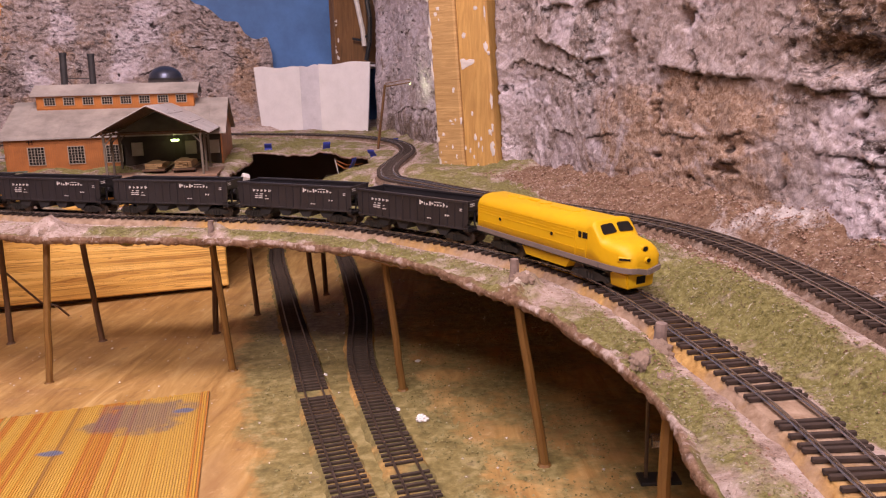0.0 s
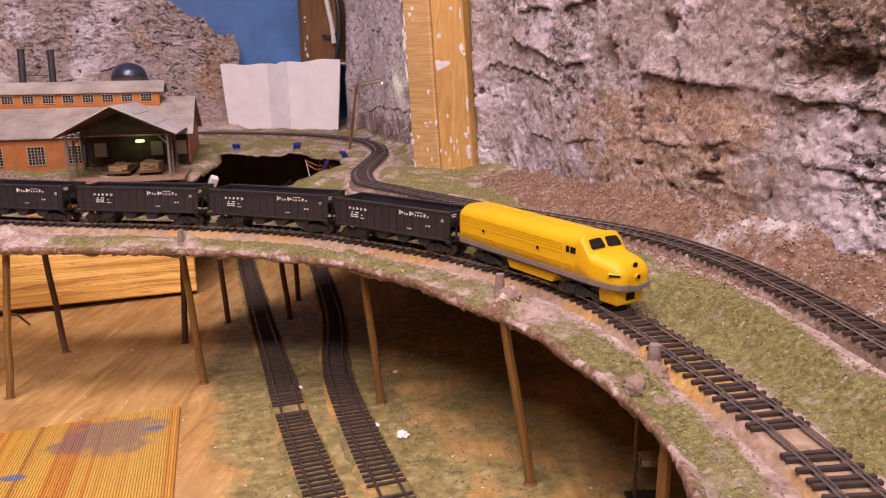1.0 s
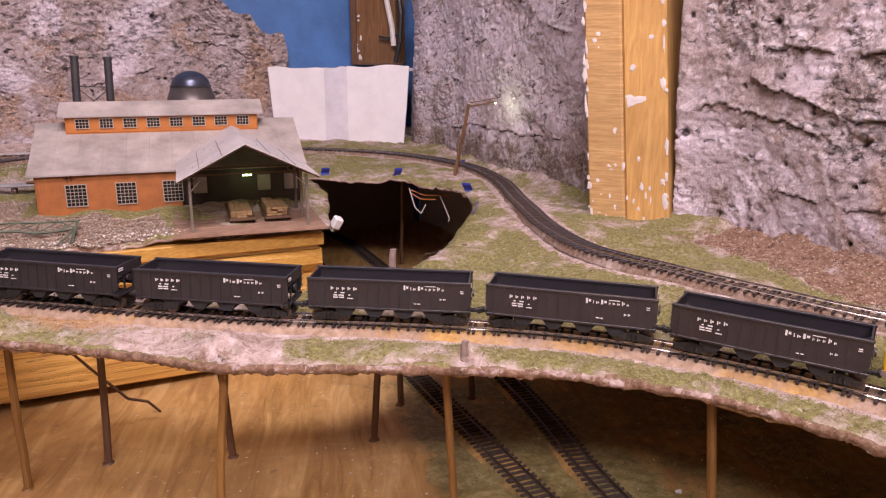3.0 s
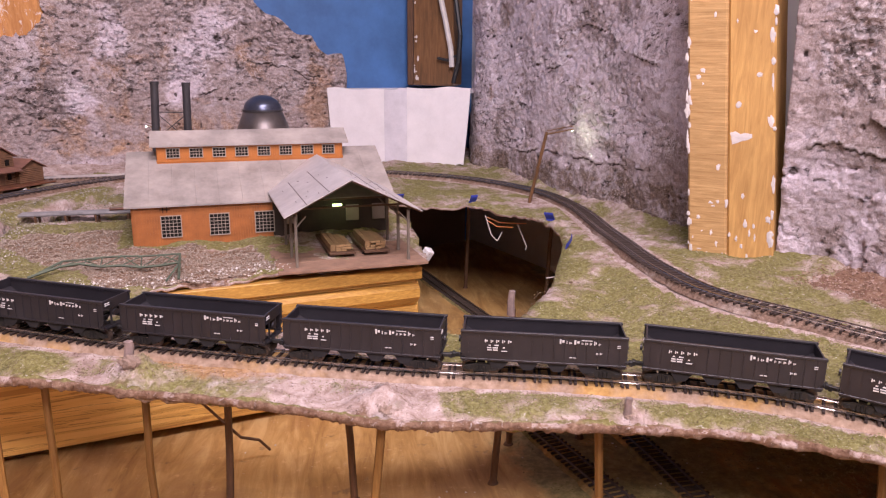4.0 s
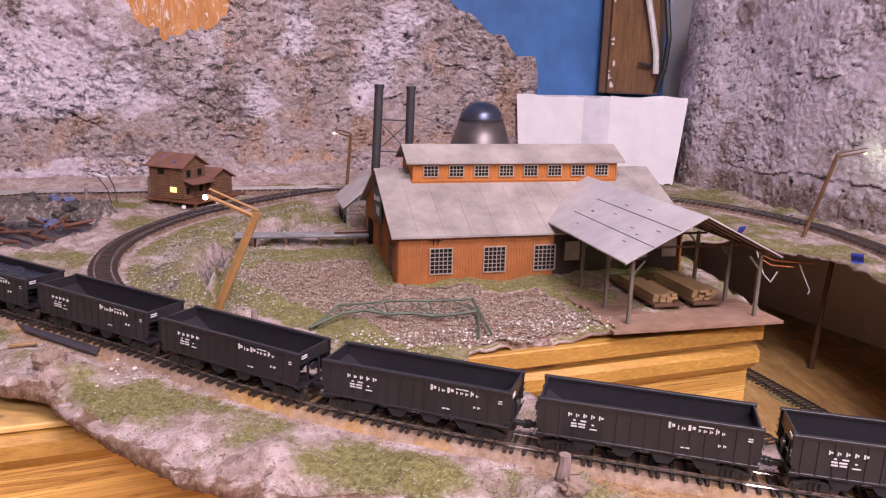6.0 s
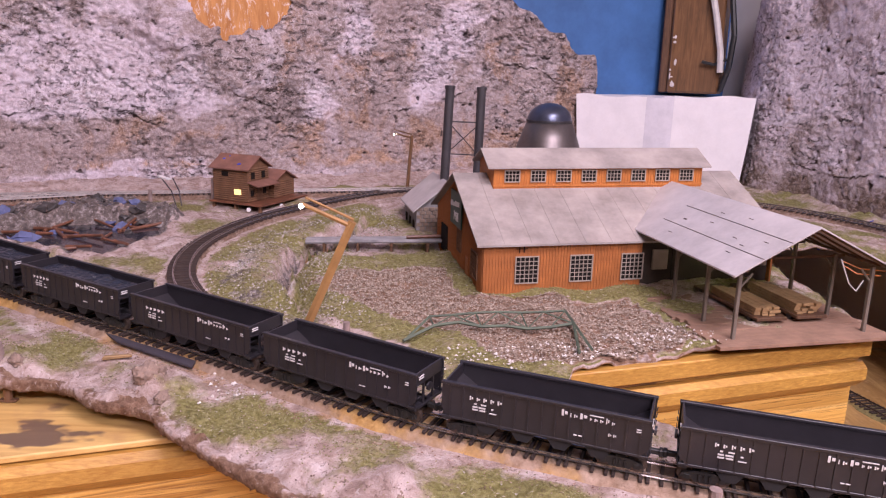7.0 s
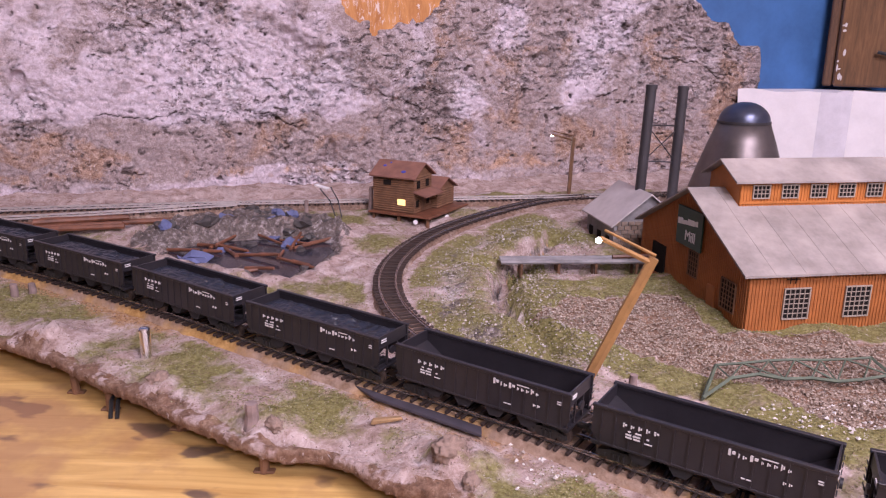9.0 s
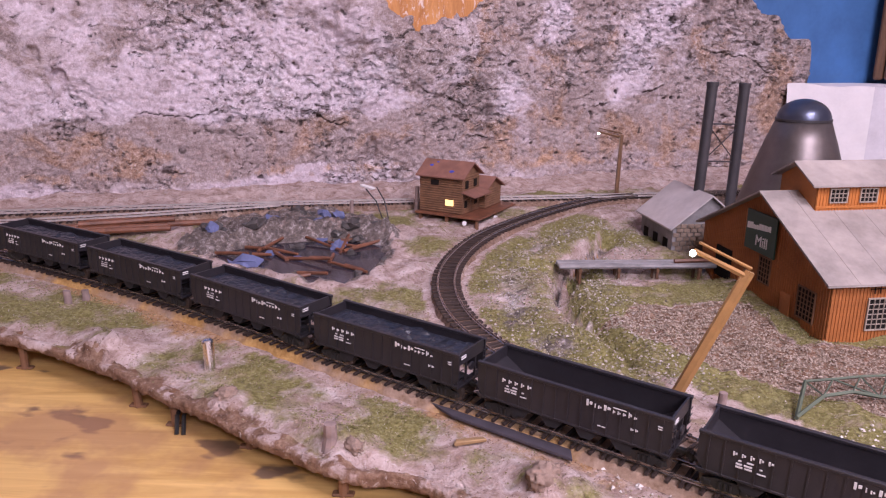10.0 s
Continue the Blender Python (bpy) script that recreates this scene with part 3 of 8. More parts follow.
# ---- the room: only the blue wall is seen, the rest is added ----
def room():
    bm = B()
    box(bm, -3.6, -2.4, -0.05, 2.2, 3.2, 0.0)
    mesh_thing("floor", bm, wood("room_floor", (0.50, 0.36, 0.24), (0.30, 0.20, 0.13), (2, 12, 12), 3), "unseen plain wooden floor, added to close the hobby room", "floor", kind="structure")
    bm = B()
    box(bm, -3.6, -2.4, 2.45, 2.2, 3.2, 2.5)
    mesh_thing("ceiling", bm, ROOM, "unseen plain pale ceiling, added to close the hobby room", "ceiling", kind="structure")
    turn = pose(0, 0, 0, 0, 0, math.degrees(math.atan2(SU, CU)))
    for name, a in (("wall_north", (-3.0, 2.07, 0, 0.9, 2.15, 2.45)), ("wall_east", (0.50, -2.0, 0, 0.58, 2.07, 2.45)),
                    ("wall_west", (-2.6, -2.0, 0, -2.52, 2.07, 2.45)), ("wall_south", (-2.52, -2.0, 0, 0.5, -1.92, 2.45))):
        bm = B()
        box(bm, a[0], a[1], a[2], a[3], a[4], a[5], m=turn)
        # unseen walls: pale ones bounce light, the west one is dark for the gable
        mesh_thing(name, bm, BLUE if name == "wall_north" else DIM_WALL if name == "wall_west" else ROOM,
                   "blue painted wall behind the plaster mountains" if name == "wall_north" else "unseen plain wall, added to close the hobby room", "wall", kind="structure")


    # added board, hides the blue wall and keeps the space below dark
    bm = B()
    box(bm, -1.5, 2.035, 0.0, 0.47, 2.055, 0.955, m=turn)
    mesh_thing("wall_backboard", bm, DIM_WALL, "dark board added to close the space under the back deck", "wall", kind="structure")


room()


# ---- plaster mountains ----
def rock_wall(name, line, top, label, seed, rust, pale, foot=0.945, depth=0.03, res=0.0027, push=None, ledges=(), orange=None, start=0.0, lumpy=1.0, umber_shade=None, hollows=(), crumbly=0.0):
    """A plaster rock face over a plan line (points from left to right as seen), rising to top(s)."""
    p = smooth_line(line, res)
    s = np.arange(len(p)) * res + start
    tan = np.gradient(p, axis=0)
    tan /= np.hypot(tan[:, 0], tan[:, 1])[:, None]
    nor = np.c_[tan[:, 1], -tan[:, 0]]
    tops = np.array([top(a) for a in s])
    n = int((tops.max() - foot) / res)
    f = np.linspace(0, 1, n + 1)
    S, F = np.meshgrid(s, f, indexing="ij")
    Z = foot + (tops[:, None] - foot) * F
    big = waves(S, Z, 4, seed, 3)
    mid = waves(S + 0.05 * big, Z * 1.3, 14, seed + 1, 4)
    fine = waves(S, Z, 60, seed + 3, 4)
    hair = waves(S, Z, 190, seed + 11, 2)
    rough = step01(waves(S + 0.02 * fine, Z * 1.2, 9, seed + 12, 5), -0.30, 0.42)
    d = depth * (0.8 * big + 0.10 * mid)
    crack_shade = np.zeros_like(S)
    lip = np.zeros_like(S)
    # torn sheets of plaster lying over one another: level steps with broken lower edges
    for f, count, amp, kk in ((9.0, 3.0, 0.0100, 2), (24.0, 2.6, 0.0068, 5), (58.0, 2.2, 0.0034, 8)):
        n = waves(S + 0.25 / f * fine, Z * 1.7 + 0.5 / f * mid, f, seed + kk, 5) * count + 0.4 * (Z - foot) * f
        fl = np.floor(n)
        fr = n - fl
        on = step01(waves(S, Z * 1.4, f * 0.8, seed + kk + 1, 3), -0.15, 0.25) * (0.35 + 0.65 * rough)
        d = d + lumpy ** 0.5 * amp * ((fl - n) * on + 0.15 * n) / count * 1.6
        slope = np.hypot(*np.gradient(n, res)) * res
        rise = np.clip(np.gradient(n, axis=1) / (np.abs(np.gradient(n, axis=1)) + np.abs(np.gradient(n, axis=0)) + 1e-9), -1, 1)
        width = np.clip(slope * 0.9, 0.02, 0.45)
        broken = step01(waves(S, Z, f * 3.1, seed + kk + 30, 3), -0.05, 0.35)
        # dark line for the shade under each step's broken edge
        crack_shade = np.maximum(crack_shade, (1.0 if f < 30 else 0.45) * on * broken * step01(rise, 0.05, 0.5) * step01(-fr, -width, -0.3 * width))
        lip = np.maximum(lip, on * broken * step01(fr, 1 - width * 1.2, 1))
    gouge = np.clip(1 - np.abs(waves(S + 0.02 * fine, Z * 1.5 + 0.3 * big, 11, seed + 5, 4)) / 0.022, 0, 1) * step01(waves(S, Z, 8, seed + 6, 2), 0.25, 0.5)
    pits = np.clip(waves(S, Z * 1.3, 70, seed + 7, 3) - 0.72, 0, 1)
    lumps = np.abs(fine) * 0.0060 + np.abs(waves(S, Z, 115, seed + 13, 3)) * 0.0034
    d = d - 0.006 + lumpy * (0.15 + 0.85 * rough) * (lumps - 0.003) + 0.0008 * hair - 0.006 * gouge - 0.012 * pits + 0.0008 * lip
    crack_shade = np.clip(np.maximum(crack_shade, np.maximum(0.8 * gouge, 2.2 * pits)), 0, 1)
    for hs, hz, rs, rz, deep in hollows:
        q = ((S - hs) / rs) ** 2 + ((Z - hz) / rz) ** 2 + 0.35 * fine
        d = d - deep * step01(-q, -1.3, -0.3)
        # hollow coloured darker towards its overhanging top, as shade
        crack_shade = np.maximum(crack_shade, 0.38 * step01(-q, -1.0, -0.5) * step01(Z, hz - 0.2 * rz, hz + rz))
    if ledges:
        for pts, amp in ledges:
            ps, pz = zip(*pts)
            zl = np.interp(S, ps, pz) + 0.0040 * waves(S, 0 * S, 36, seed + 20, 5) + 0.0012 * waves(S, 0 * S, 240, seed + 22, 2)
            end = step01(S, ps[0] - 0.004, ps[0] + 0.02) * step01(-S, -ps[-1] - 0.004, -ps[-1] + 0.02)
            over = Z - zl
            end = end * (0.35 + 0.65 * step01(waves(S, 0 * S, 30, seed + 21, 2), -0.4, 0.1))
            d = d + 0.42 * amp * end * np.where(over > 0, np.exp(-over / 0.013), 0)
            # shade just below the ledge goes into the colour
            crack_shade = np.maximum(crack_shade, end * np.exp(-((over + 0.0014) / 0.0014) ** 2))
            lip = np.maximum(lip, end * np.exp(-((over - 0.002) / 0.002) ** 2))
    if push is not None:
        d = push(S, Z, d)
    X = p[:, 0][:, None] + nor[:, 0][:, None] * d
    Y = p[:, 1][:, None] + nor[:, 1][:, None] * d
    nu, nv = X.shape
    back = 0.06
    verts = np.c_[X.ravel(), Y.ravel(), Z.ravel()]
    idx = np.arange(nu * nv).reshape(nu, nv)
    faces = np.stack([idx[:-1, :-1], idx[1:, :-1], idx[1:, 1:], idx[:-1, 1:]], -1).reshape(-1, 4)
    # closing rim behind the top and the ends
    rim = np.concatenate([idx[0, :], idx[1:, -1], idx[-1, -2::-1]])
    off = np.concatenate([np.repeat(nor[:1], nv, 0), nor[1:], np.repeat(nor[-1:], nv - 1, 0)])
    rv = verts[rim].copy()
    rv[:, :2] -= off * back
    k = np.arange(len(rim)) + len(verts)
    side = np.stack([rim[:-1], rim[1:], k[1:], k[:-1]], -1)
    verts = np.vstack([verts, rv])
    faces = np.vstack([faces, side])
    # drives the drybrush; the lip term colours in a highlight
    rel = np.clip(0.36 + 0.30 * np.abs(fine) * rough + 0.20 * mid + 0.45 * lip - 0.6 * crack_shade, 0, 1)
    pad = lambda a: np.concatenate([a.ravel(), a.ravel()[rim]])
    me = np_mesh(name, verts, faces, ROCK, {"relief": pad(rel), "rough": pad(rough + crumbly), "crack_shade": pad(crack_shade), "orange": pad(orange(S, Z) if orange else 0 * S), "umber_shade": pad(umber_shade(S, Z) if umber_shade else 0 * S), "rust": pad(rust(S, Z)), "pale": pad(pale(S, Z))})
    ob = new(name, me)
    return tagged(ob, label, "rock wall", kind="structure")


def band(S, Z):
    """The grey brown belt low on the back cliff."""
    zz = Z + 0.020 * waves(S, Z, 5, 91, 4)
    return step01(-zz, -1.115, -1.080) * step01(zz, 1.005, 1.035) * (1 - 0.6 * step01(S, 1.22, 1.42))


def bare_hole(S, Z):
    """Ragged outline of the spot where the plaster has fallen off; 1 inside."""
    r = np.hypot((S - 1.385) / 0.073, (Z - 1.292) / 0.063)
    return r + 0.20 * waves(S, Z, 22, 97, 4) + 0.10 * waves(S, Z, 80, 98, 2)


def back_push(S, Z, d):
    h = bare_hole(S, Z)
    near = step01(-h, -2.6, -1.6)
    d = d * (1 - near) + near * (0.016 + 0.25 * (d - 0.01))
    return np.where(h < 1.0, -0.02, d)


def left_top(s):
    """Skyline of the back cliff by its distance from the left end (u = s - 1.9)."""
    u = s - 1.9
    return float(np.interp(u, [-2, -0.10, -0.037, 0.02, 0.085, 0.10, 0.155, 0.165, 0.2], [1.62, 1.40, 1.324, 1.279, 1.249, 1.226, 1.212, 1.17, 1.14]) + 0.006 * math.sin(u * 90))


def spot(S, Z, s, z, rs, rz, skew=0.0):
    """A soft patch on a rock face."""
    return np.exp(-((S - s - skew * (Z - z)) / rs) ** 2 - ((Z - z) / rz) ** 2)


BACK_LEDGES = [([(1.018, 1.252), (1.04, 1.238), (1.067, 1.223), (1.08, 1.208)], 0.010), ([(0.83, 1.268), (0.86, 1.253), (0.888, 1.232), (0.917, 1.214)], 0.008), ([(0.995, 1.026), (1.04, 1.019)], 0.007),
               ([(1.326, 1.152), (1.397, 1.134), (1.453, 1.106)], 0.009), ([(1.118, 1.088), (1.16, 1.10), (1.202, 1.106), (1.25, 1.085), (1.294, 1.059)], 0.008), ([(1.604, 1.10), (1.662, 1.108), (1.73, 1.13), (1.79, 1.144)], 0.011),
               ([(1.33, 1.205), (1.37, 1.196), (1.42, 1.21)], 0.007), ([(0.95, 1.108), (1.03, 1.104), (1.09, 1.116)], 0.007), ([(1.45, 1.065), (1.52, 1.058), (1.57, 1.07)], 0.007), ([(1.85, 1.20), (1.93, 1.19), (1.99, 1.16)], 0.008)]


def back_pale(S, Z):
    p = 0.58 + 0.24 * np.exp(-((Z - 1.122) / 0.020) ** 2) * (S < 1.32) - 0.22 * step01(S, 1.30, 1.36) - 0.10 * step01(S, 1.80, 1.88) - 0.50 * band(S, Z) + 0.1 * step01(-Z, -1.012, -0.99)
    p = p + 0.22 * spot(S, Z, 1.12, 1.15, 0.10, 0.022, 2.0) + 0.30 * spot(S, Z, 1.296, 1.12, 0.014, 0.05)
    p = p + 0.62 * spot(S, Z, 1.585, 1.25, 0.026, 0.032) + 0.60 * spot(S, Z, 1.745, 1.215, 0.034, 0.075, 0.48) + 0.25 * spot(S, Z, 1.52, 1.13, 0.035, 0.06)
    return p - 0.35 * spot(S, Z, 1.466, 1.10, 0.022, 0.055) - 0.2 * spot(S, Z, 1.66, 1.18, 0.03, 0.05)


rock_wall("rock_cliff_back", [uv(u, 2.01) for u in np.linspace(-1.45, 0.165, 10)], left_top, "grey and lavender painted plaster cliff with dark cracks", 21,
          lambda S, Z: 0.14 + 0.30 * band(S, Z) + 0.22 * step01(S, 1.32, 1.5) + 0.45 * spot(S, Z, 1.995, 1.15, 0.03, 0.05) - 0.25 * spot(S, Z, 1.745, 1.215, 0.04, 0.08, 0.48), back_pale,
          depth=0.020, start=0.45, res=0.0022, push=back_push, ledges=BACK_LEDGES, umber_shade=lambda S, Z: 0.06 + 0.36 * spot(S, Z, 1.75, 1.03, 0.14, 0.035) + 0.30 * spot(S, Z, 1.466, 1.10, 0.018, 0.055) + 0.30 * spot(S, Z, 1.70, 1.10, 0.05, 0.016),
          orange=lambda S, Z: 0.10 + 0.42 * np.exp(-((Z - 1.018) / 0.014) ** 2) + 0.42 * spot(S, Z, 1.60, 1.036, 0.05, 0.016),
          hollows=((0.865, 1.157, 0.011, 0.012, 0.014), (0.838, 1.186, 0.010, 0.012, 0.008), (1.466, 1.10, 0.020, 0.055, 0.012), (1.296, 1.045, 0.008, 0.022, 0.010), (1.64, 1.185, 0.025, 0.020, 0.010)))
RIGHT = [(0.408, -0.45), (0.408, 0.0), (0.408, 0.42), (0.405, 0.55), (0.396, 0.68), (0.388, 0.93), (0.372, 0.985)]
LEDGES = [([(0.335, 1.088), (0.355, 1.094), (0.374, 1.092), (0.418, 1.087), (0.466, 1.079), (0.503, 1.079), (0.537, 1.073), (0.564, 1.073), (0.612, 1.067), (0.70, 1.058)], 0.016),
          ([(0.12, 1.028), (0.215, 1.026), (0.294, 1.028), (0.366, 1.032), (0.427, 1.035)], 0.005), ([(0.434, 1.032), (0.469, 1.036), (0.502, 1.033), (0.512, 1.022)], 0.007),
          ([(0.538, 1.032), (0.569, 1.028), (0.597, 1.025), (0.70, 1.016)], 0.006), ([(-0.03, 1.113), (0.015, 1.100), (0.034, 1.115), (0.080, 1.110), (0.129, 1.102), (0.187, 1.088)], 0.009),
          ([(0.086, 1.146), (0.139, 1.128), (0.213, 1.110), (0.276, 1.106)], 0.012), ([(0.429, 1.009), (0.45, 1.012), (0.474, 1.011)], 0.010), ([(0.10, 1.175), (0.3, 1.165), (0.42, 1.18), (0.6, 1.15)], 0.012), ([(0.53, 1.10), (0.57, 1.105), (0.64, 1.096)], 0.010)]
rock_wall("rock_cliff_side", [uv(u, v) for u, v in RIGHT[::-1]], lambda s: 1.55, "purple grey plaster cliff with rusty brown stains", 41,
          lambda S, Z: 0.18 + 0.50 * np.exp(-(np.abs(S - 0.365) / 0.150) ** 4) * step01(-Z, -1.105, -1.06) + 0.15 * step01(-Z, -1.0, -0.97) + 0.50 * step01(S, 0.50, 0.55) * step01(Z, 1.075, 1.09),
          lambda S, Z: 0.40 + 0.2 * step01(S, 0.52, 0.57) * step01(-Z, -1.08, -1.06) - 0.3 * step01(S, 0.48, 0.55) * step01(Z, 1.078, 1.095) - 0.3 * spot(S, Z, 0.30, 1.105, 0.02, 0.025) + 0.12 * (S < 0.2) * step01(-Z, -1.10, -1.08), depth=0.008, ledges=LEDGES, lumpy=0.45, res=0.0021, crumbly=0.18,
          umber_shade=lambda S, Z: 0.08 + 0.70 * step01(S, 0.49, 0.55) * step01(Z, 1.076, 1.095) + 0.25 * spot(S, Z, 0.30, 1.105, 0.018, 0.025) + 0.25 * step01(-Z, -0.975, -0.955) + 0.3 * spot(S, Z, 0.47, 1.0, 0.035, 0.014),
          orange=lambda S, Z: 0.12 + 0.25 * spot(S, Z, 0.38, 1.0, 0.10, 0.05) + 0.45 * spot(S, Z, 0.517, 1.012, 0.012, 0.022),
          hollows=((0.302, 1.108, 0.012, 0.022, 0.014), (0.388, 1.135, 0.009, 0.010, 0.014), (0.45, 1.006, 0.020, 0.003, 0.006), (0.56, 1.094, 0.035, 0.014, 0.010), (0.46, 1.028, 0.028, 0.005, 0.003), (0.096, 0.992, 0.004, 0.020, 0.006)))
FAR = [(0.345, 1.085), (0.375, 1.13), (0.388, 1.25), (0.392, 1.42), (0.394, 1.6), (0.386, 1.72), (0.376, 1.80), (0.395, 1.87), (0.46, 1.97)]
FAR_LEDGES = [([(0.55, 1.262), (0.62, 1.252), (0.70, 1.215), (0.80, 1.19)], 0.010), ([(0.40, 1.20), (0.46, 1.19), (0.52, 1.20)], 0.007), ([(0.25, 1.04), (0.36, 1.035), (0.48, 1.046), (0.62, 1.04), (0.75, 1.045)], 0.008)]
rock_wall("rock_cliff_corner", [uv(u, v) for u, v in FAR[::-1]], lambda s: float(np.interp(s, [0, 0.12, 0.2, 0.4, 1.2], [1.20, 1.32, 1.42, 1.55, 1.55])),
          "rounded grey plaster cliff beside the white falls", 61, lambda S, Z: 0.14 + 0.2 * step01(-Z, -1.03, -0.99), lambda S, Z: 0.50 + 0.16 * step01(Z, 1.05, 1.12) - 0.10 * step01(Z, 1.20, 1.30), depth=0.014, lumpy=0.25, crumbly=-0.35, res=0.0025,
          ledges=FAR_LEDGES, umber_shade=lambda S, Z: 0.06 + 0.55 * step01(-Z, -1.048, -1.018))


# ---- lower table, bench under the mill ----
def table():
    xs, ys = np.linspace(-1.3, 0.6, 240), np.linspace(-0.35, 2.1, 260)
    X, Y = np.meshgrid(xs, ys, indexing="ij")
    keep_v = -X * SU + Y * CU
    Z = table_z(X, Y) + 0.0006 * waves(X, Y, 30, 8, 3)
    da, db = distance_to(yard_a_line[::6], X, Y), distance_to(yard_b_line[::6], X, Y)
    g = np.clip(1 - np.minimum(da, db) / 0.085, 0, 1) ** 0.5 * (1 - 0.75 * step01(Y, 0.92, 1.12))
    g = np.maximum(g, step01(X, -0.14, -0.02) * 0.55 * step01(Y, 0.3, 0.5))
    n0, n1 = X.shape
    idx = np.arange(n0 * n1).reshape(n0, n1)
    faces = np.stack([idx[:-1, :-1], idx[1:, :-1], idx[1:, 1:], idx[:-1, 1:]], -1).reshape(-1, 4)
    me = np_mesh("table_top", np.c_[X.ravel(), Y.ravel(), Z.ravel()], faces, TABLE, {"grass": g.ravel()})
    t = root("train_table", "brown stained plywood train table with painted green scenery", "table")
    ob = new("table_top", me)
    ob.parent = t
    bm = B()
    box(bm, -1.3, -0.35, 0.70, 0.6, 2.1, 0.745)
    part("table_frame", bm, PINE_END, t)
    for x, y in ((-1.22, -0.27), (0.5, -0.27), (-1.22, 2.0), (0.5, 2.0)):
        bm = B()
        box(bm, x - 0.04, y - 0.04, 0, x + 0.04, y + 0.04, 0.70, 0.004)
        part("leg", bm, PINE_END, t)


table()


def bench():
    """The wooden box bench: a golden board front with a molding, a worn top."""
    turn = pose(0, 0, 0, 0, 0, math.degrees(math.atan2(SU, CU)))
    t = root("bench_box", "golden pine bench box carrying the mill", "bench")
    bm = B()
    box(bm, -2.4, 1.195, 0.787, 0.006, 1.215, 0.930, 0.002)
    part("front_board", bm, PINE_FRONT, t, "golden pine board with dark grain lines").matrix_local = turn
    bm = B()
    box(bm, -2.4, 1.222, 0.745, -0.035, 1.24, 0.930, m=turn)
    part("back_rail", bm, DARK_WOOD, t)
    bm = B()
    box(bm, -0.014, 1.216, 0.787, 0.006, 1.70, 0.925, 0.002, m=turn)
    part("end_board", bm, PINE, t)
    bm = B()
    box(bm, -2.4, 1.185, 0.932, -0.002, 1.70, 0.937, 0.001, m=turn)
    part("top_board", bm, BENCH, t, "worn plywood top with dark stains")
    bm = B()
    prism(bm, [(1.176, 0.915), (1.176, 0.926), (1.182, 0.931), (1.194, 0.931), (1.194, 0.905), (1.186, 0.905)], 2.40,
          m=turn @ Matrix.Translation((-2.4, 0, 0)) @ Matrix(((0, 1, 0, 0), (1, 0, 0, 0), (0, 0, 1, 0), (0, 0, 0, 1))))
    part("molding", bm, PINE_END, t, "rounded pine molding")
    bm = B()
    box(bm, -0.345, 1.178, 0.9375, 0.004, 1.26, 0.953, 0.001, m=turn)
    part("mill_base_strip", bm, PINE_END, t, "layered pine strip edge")


bench()


# ---- the scenic deck ----
def ragged(x, y):
    """The uneven run of the deck's rim."""
    return x + waves(x, y, 15, 77, 3) * 0.0035, y + waves(y, x, 15, 78, 3) * 0.0035


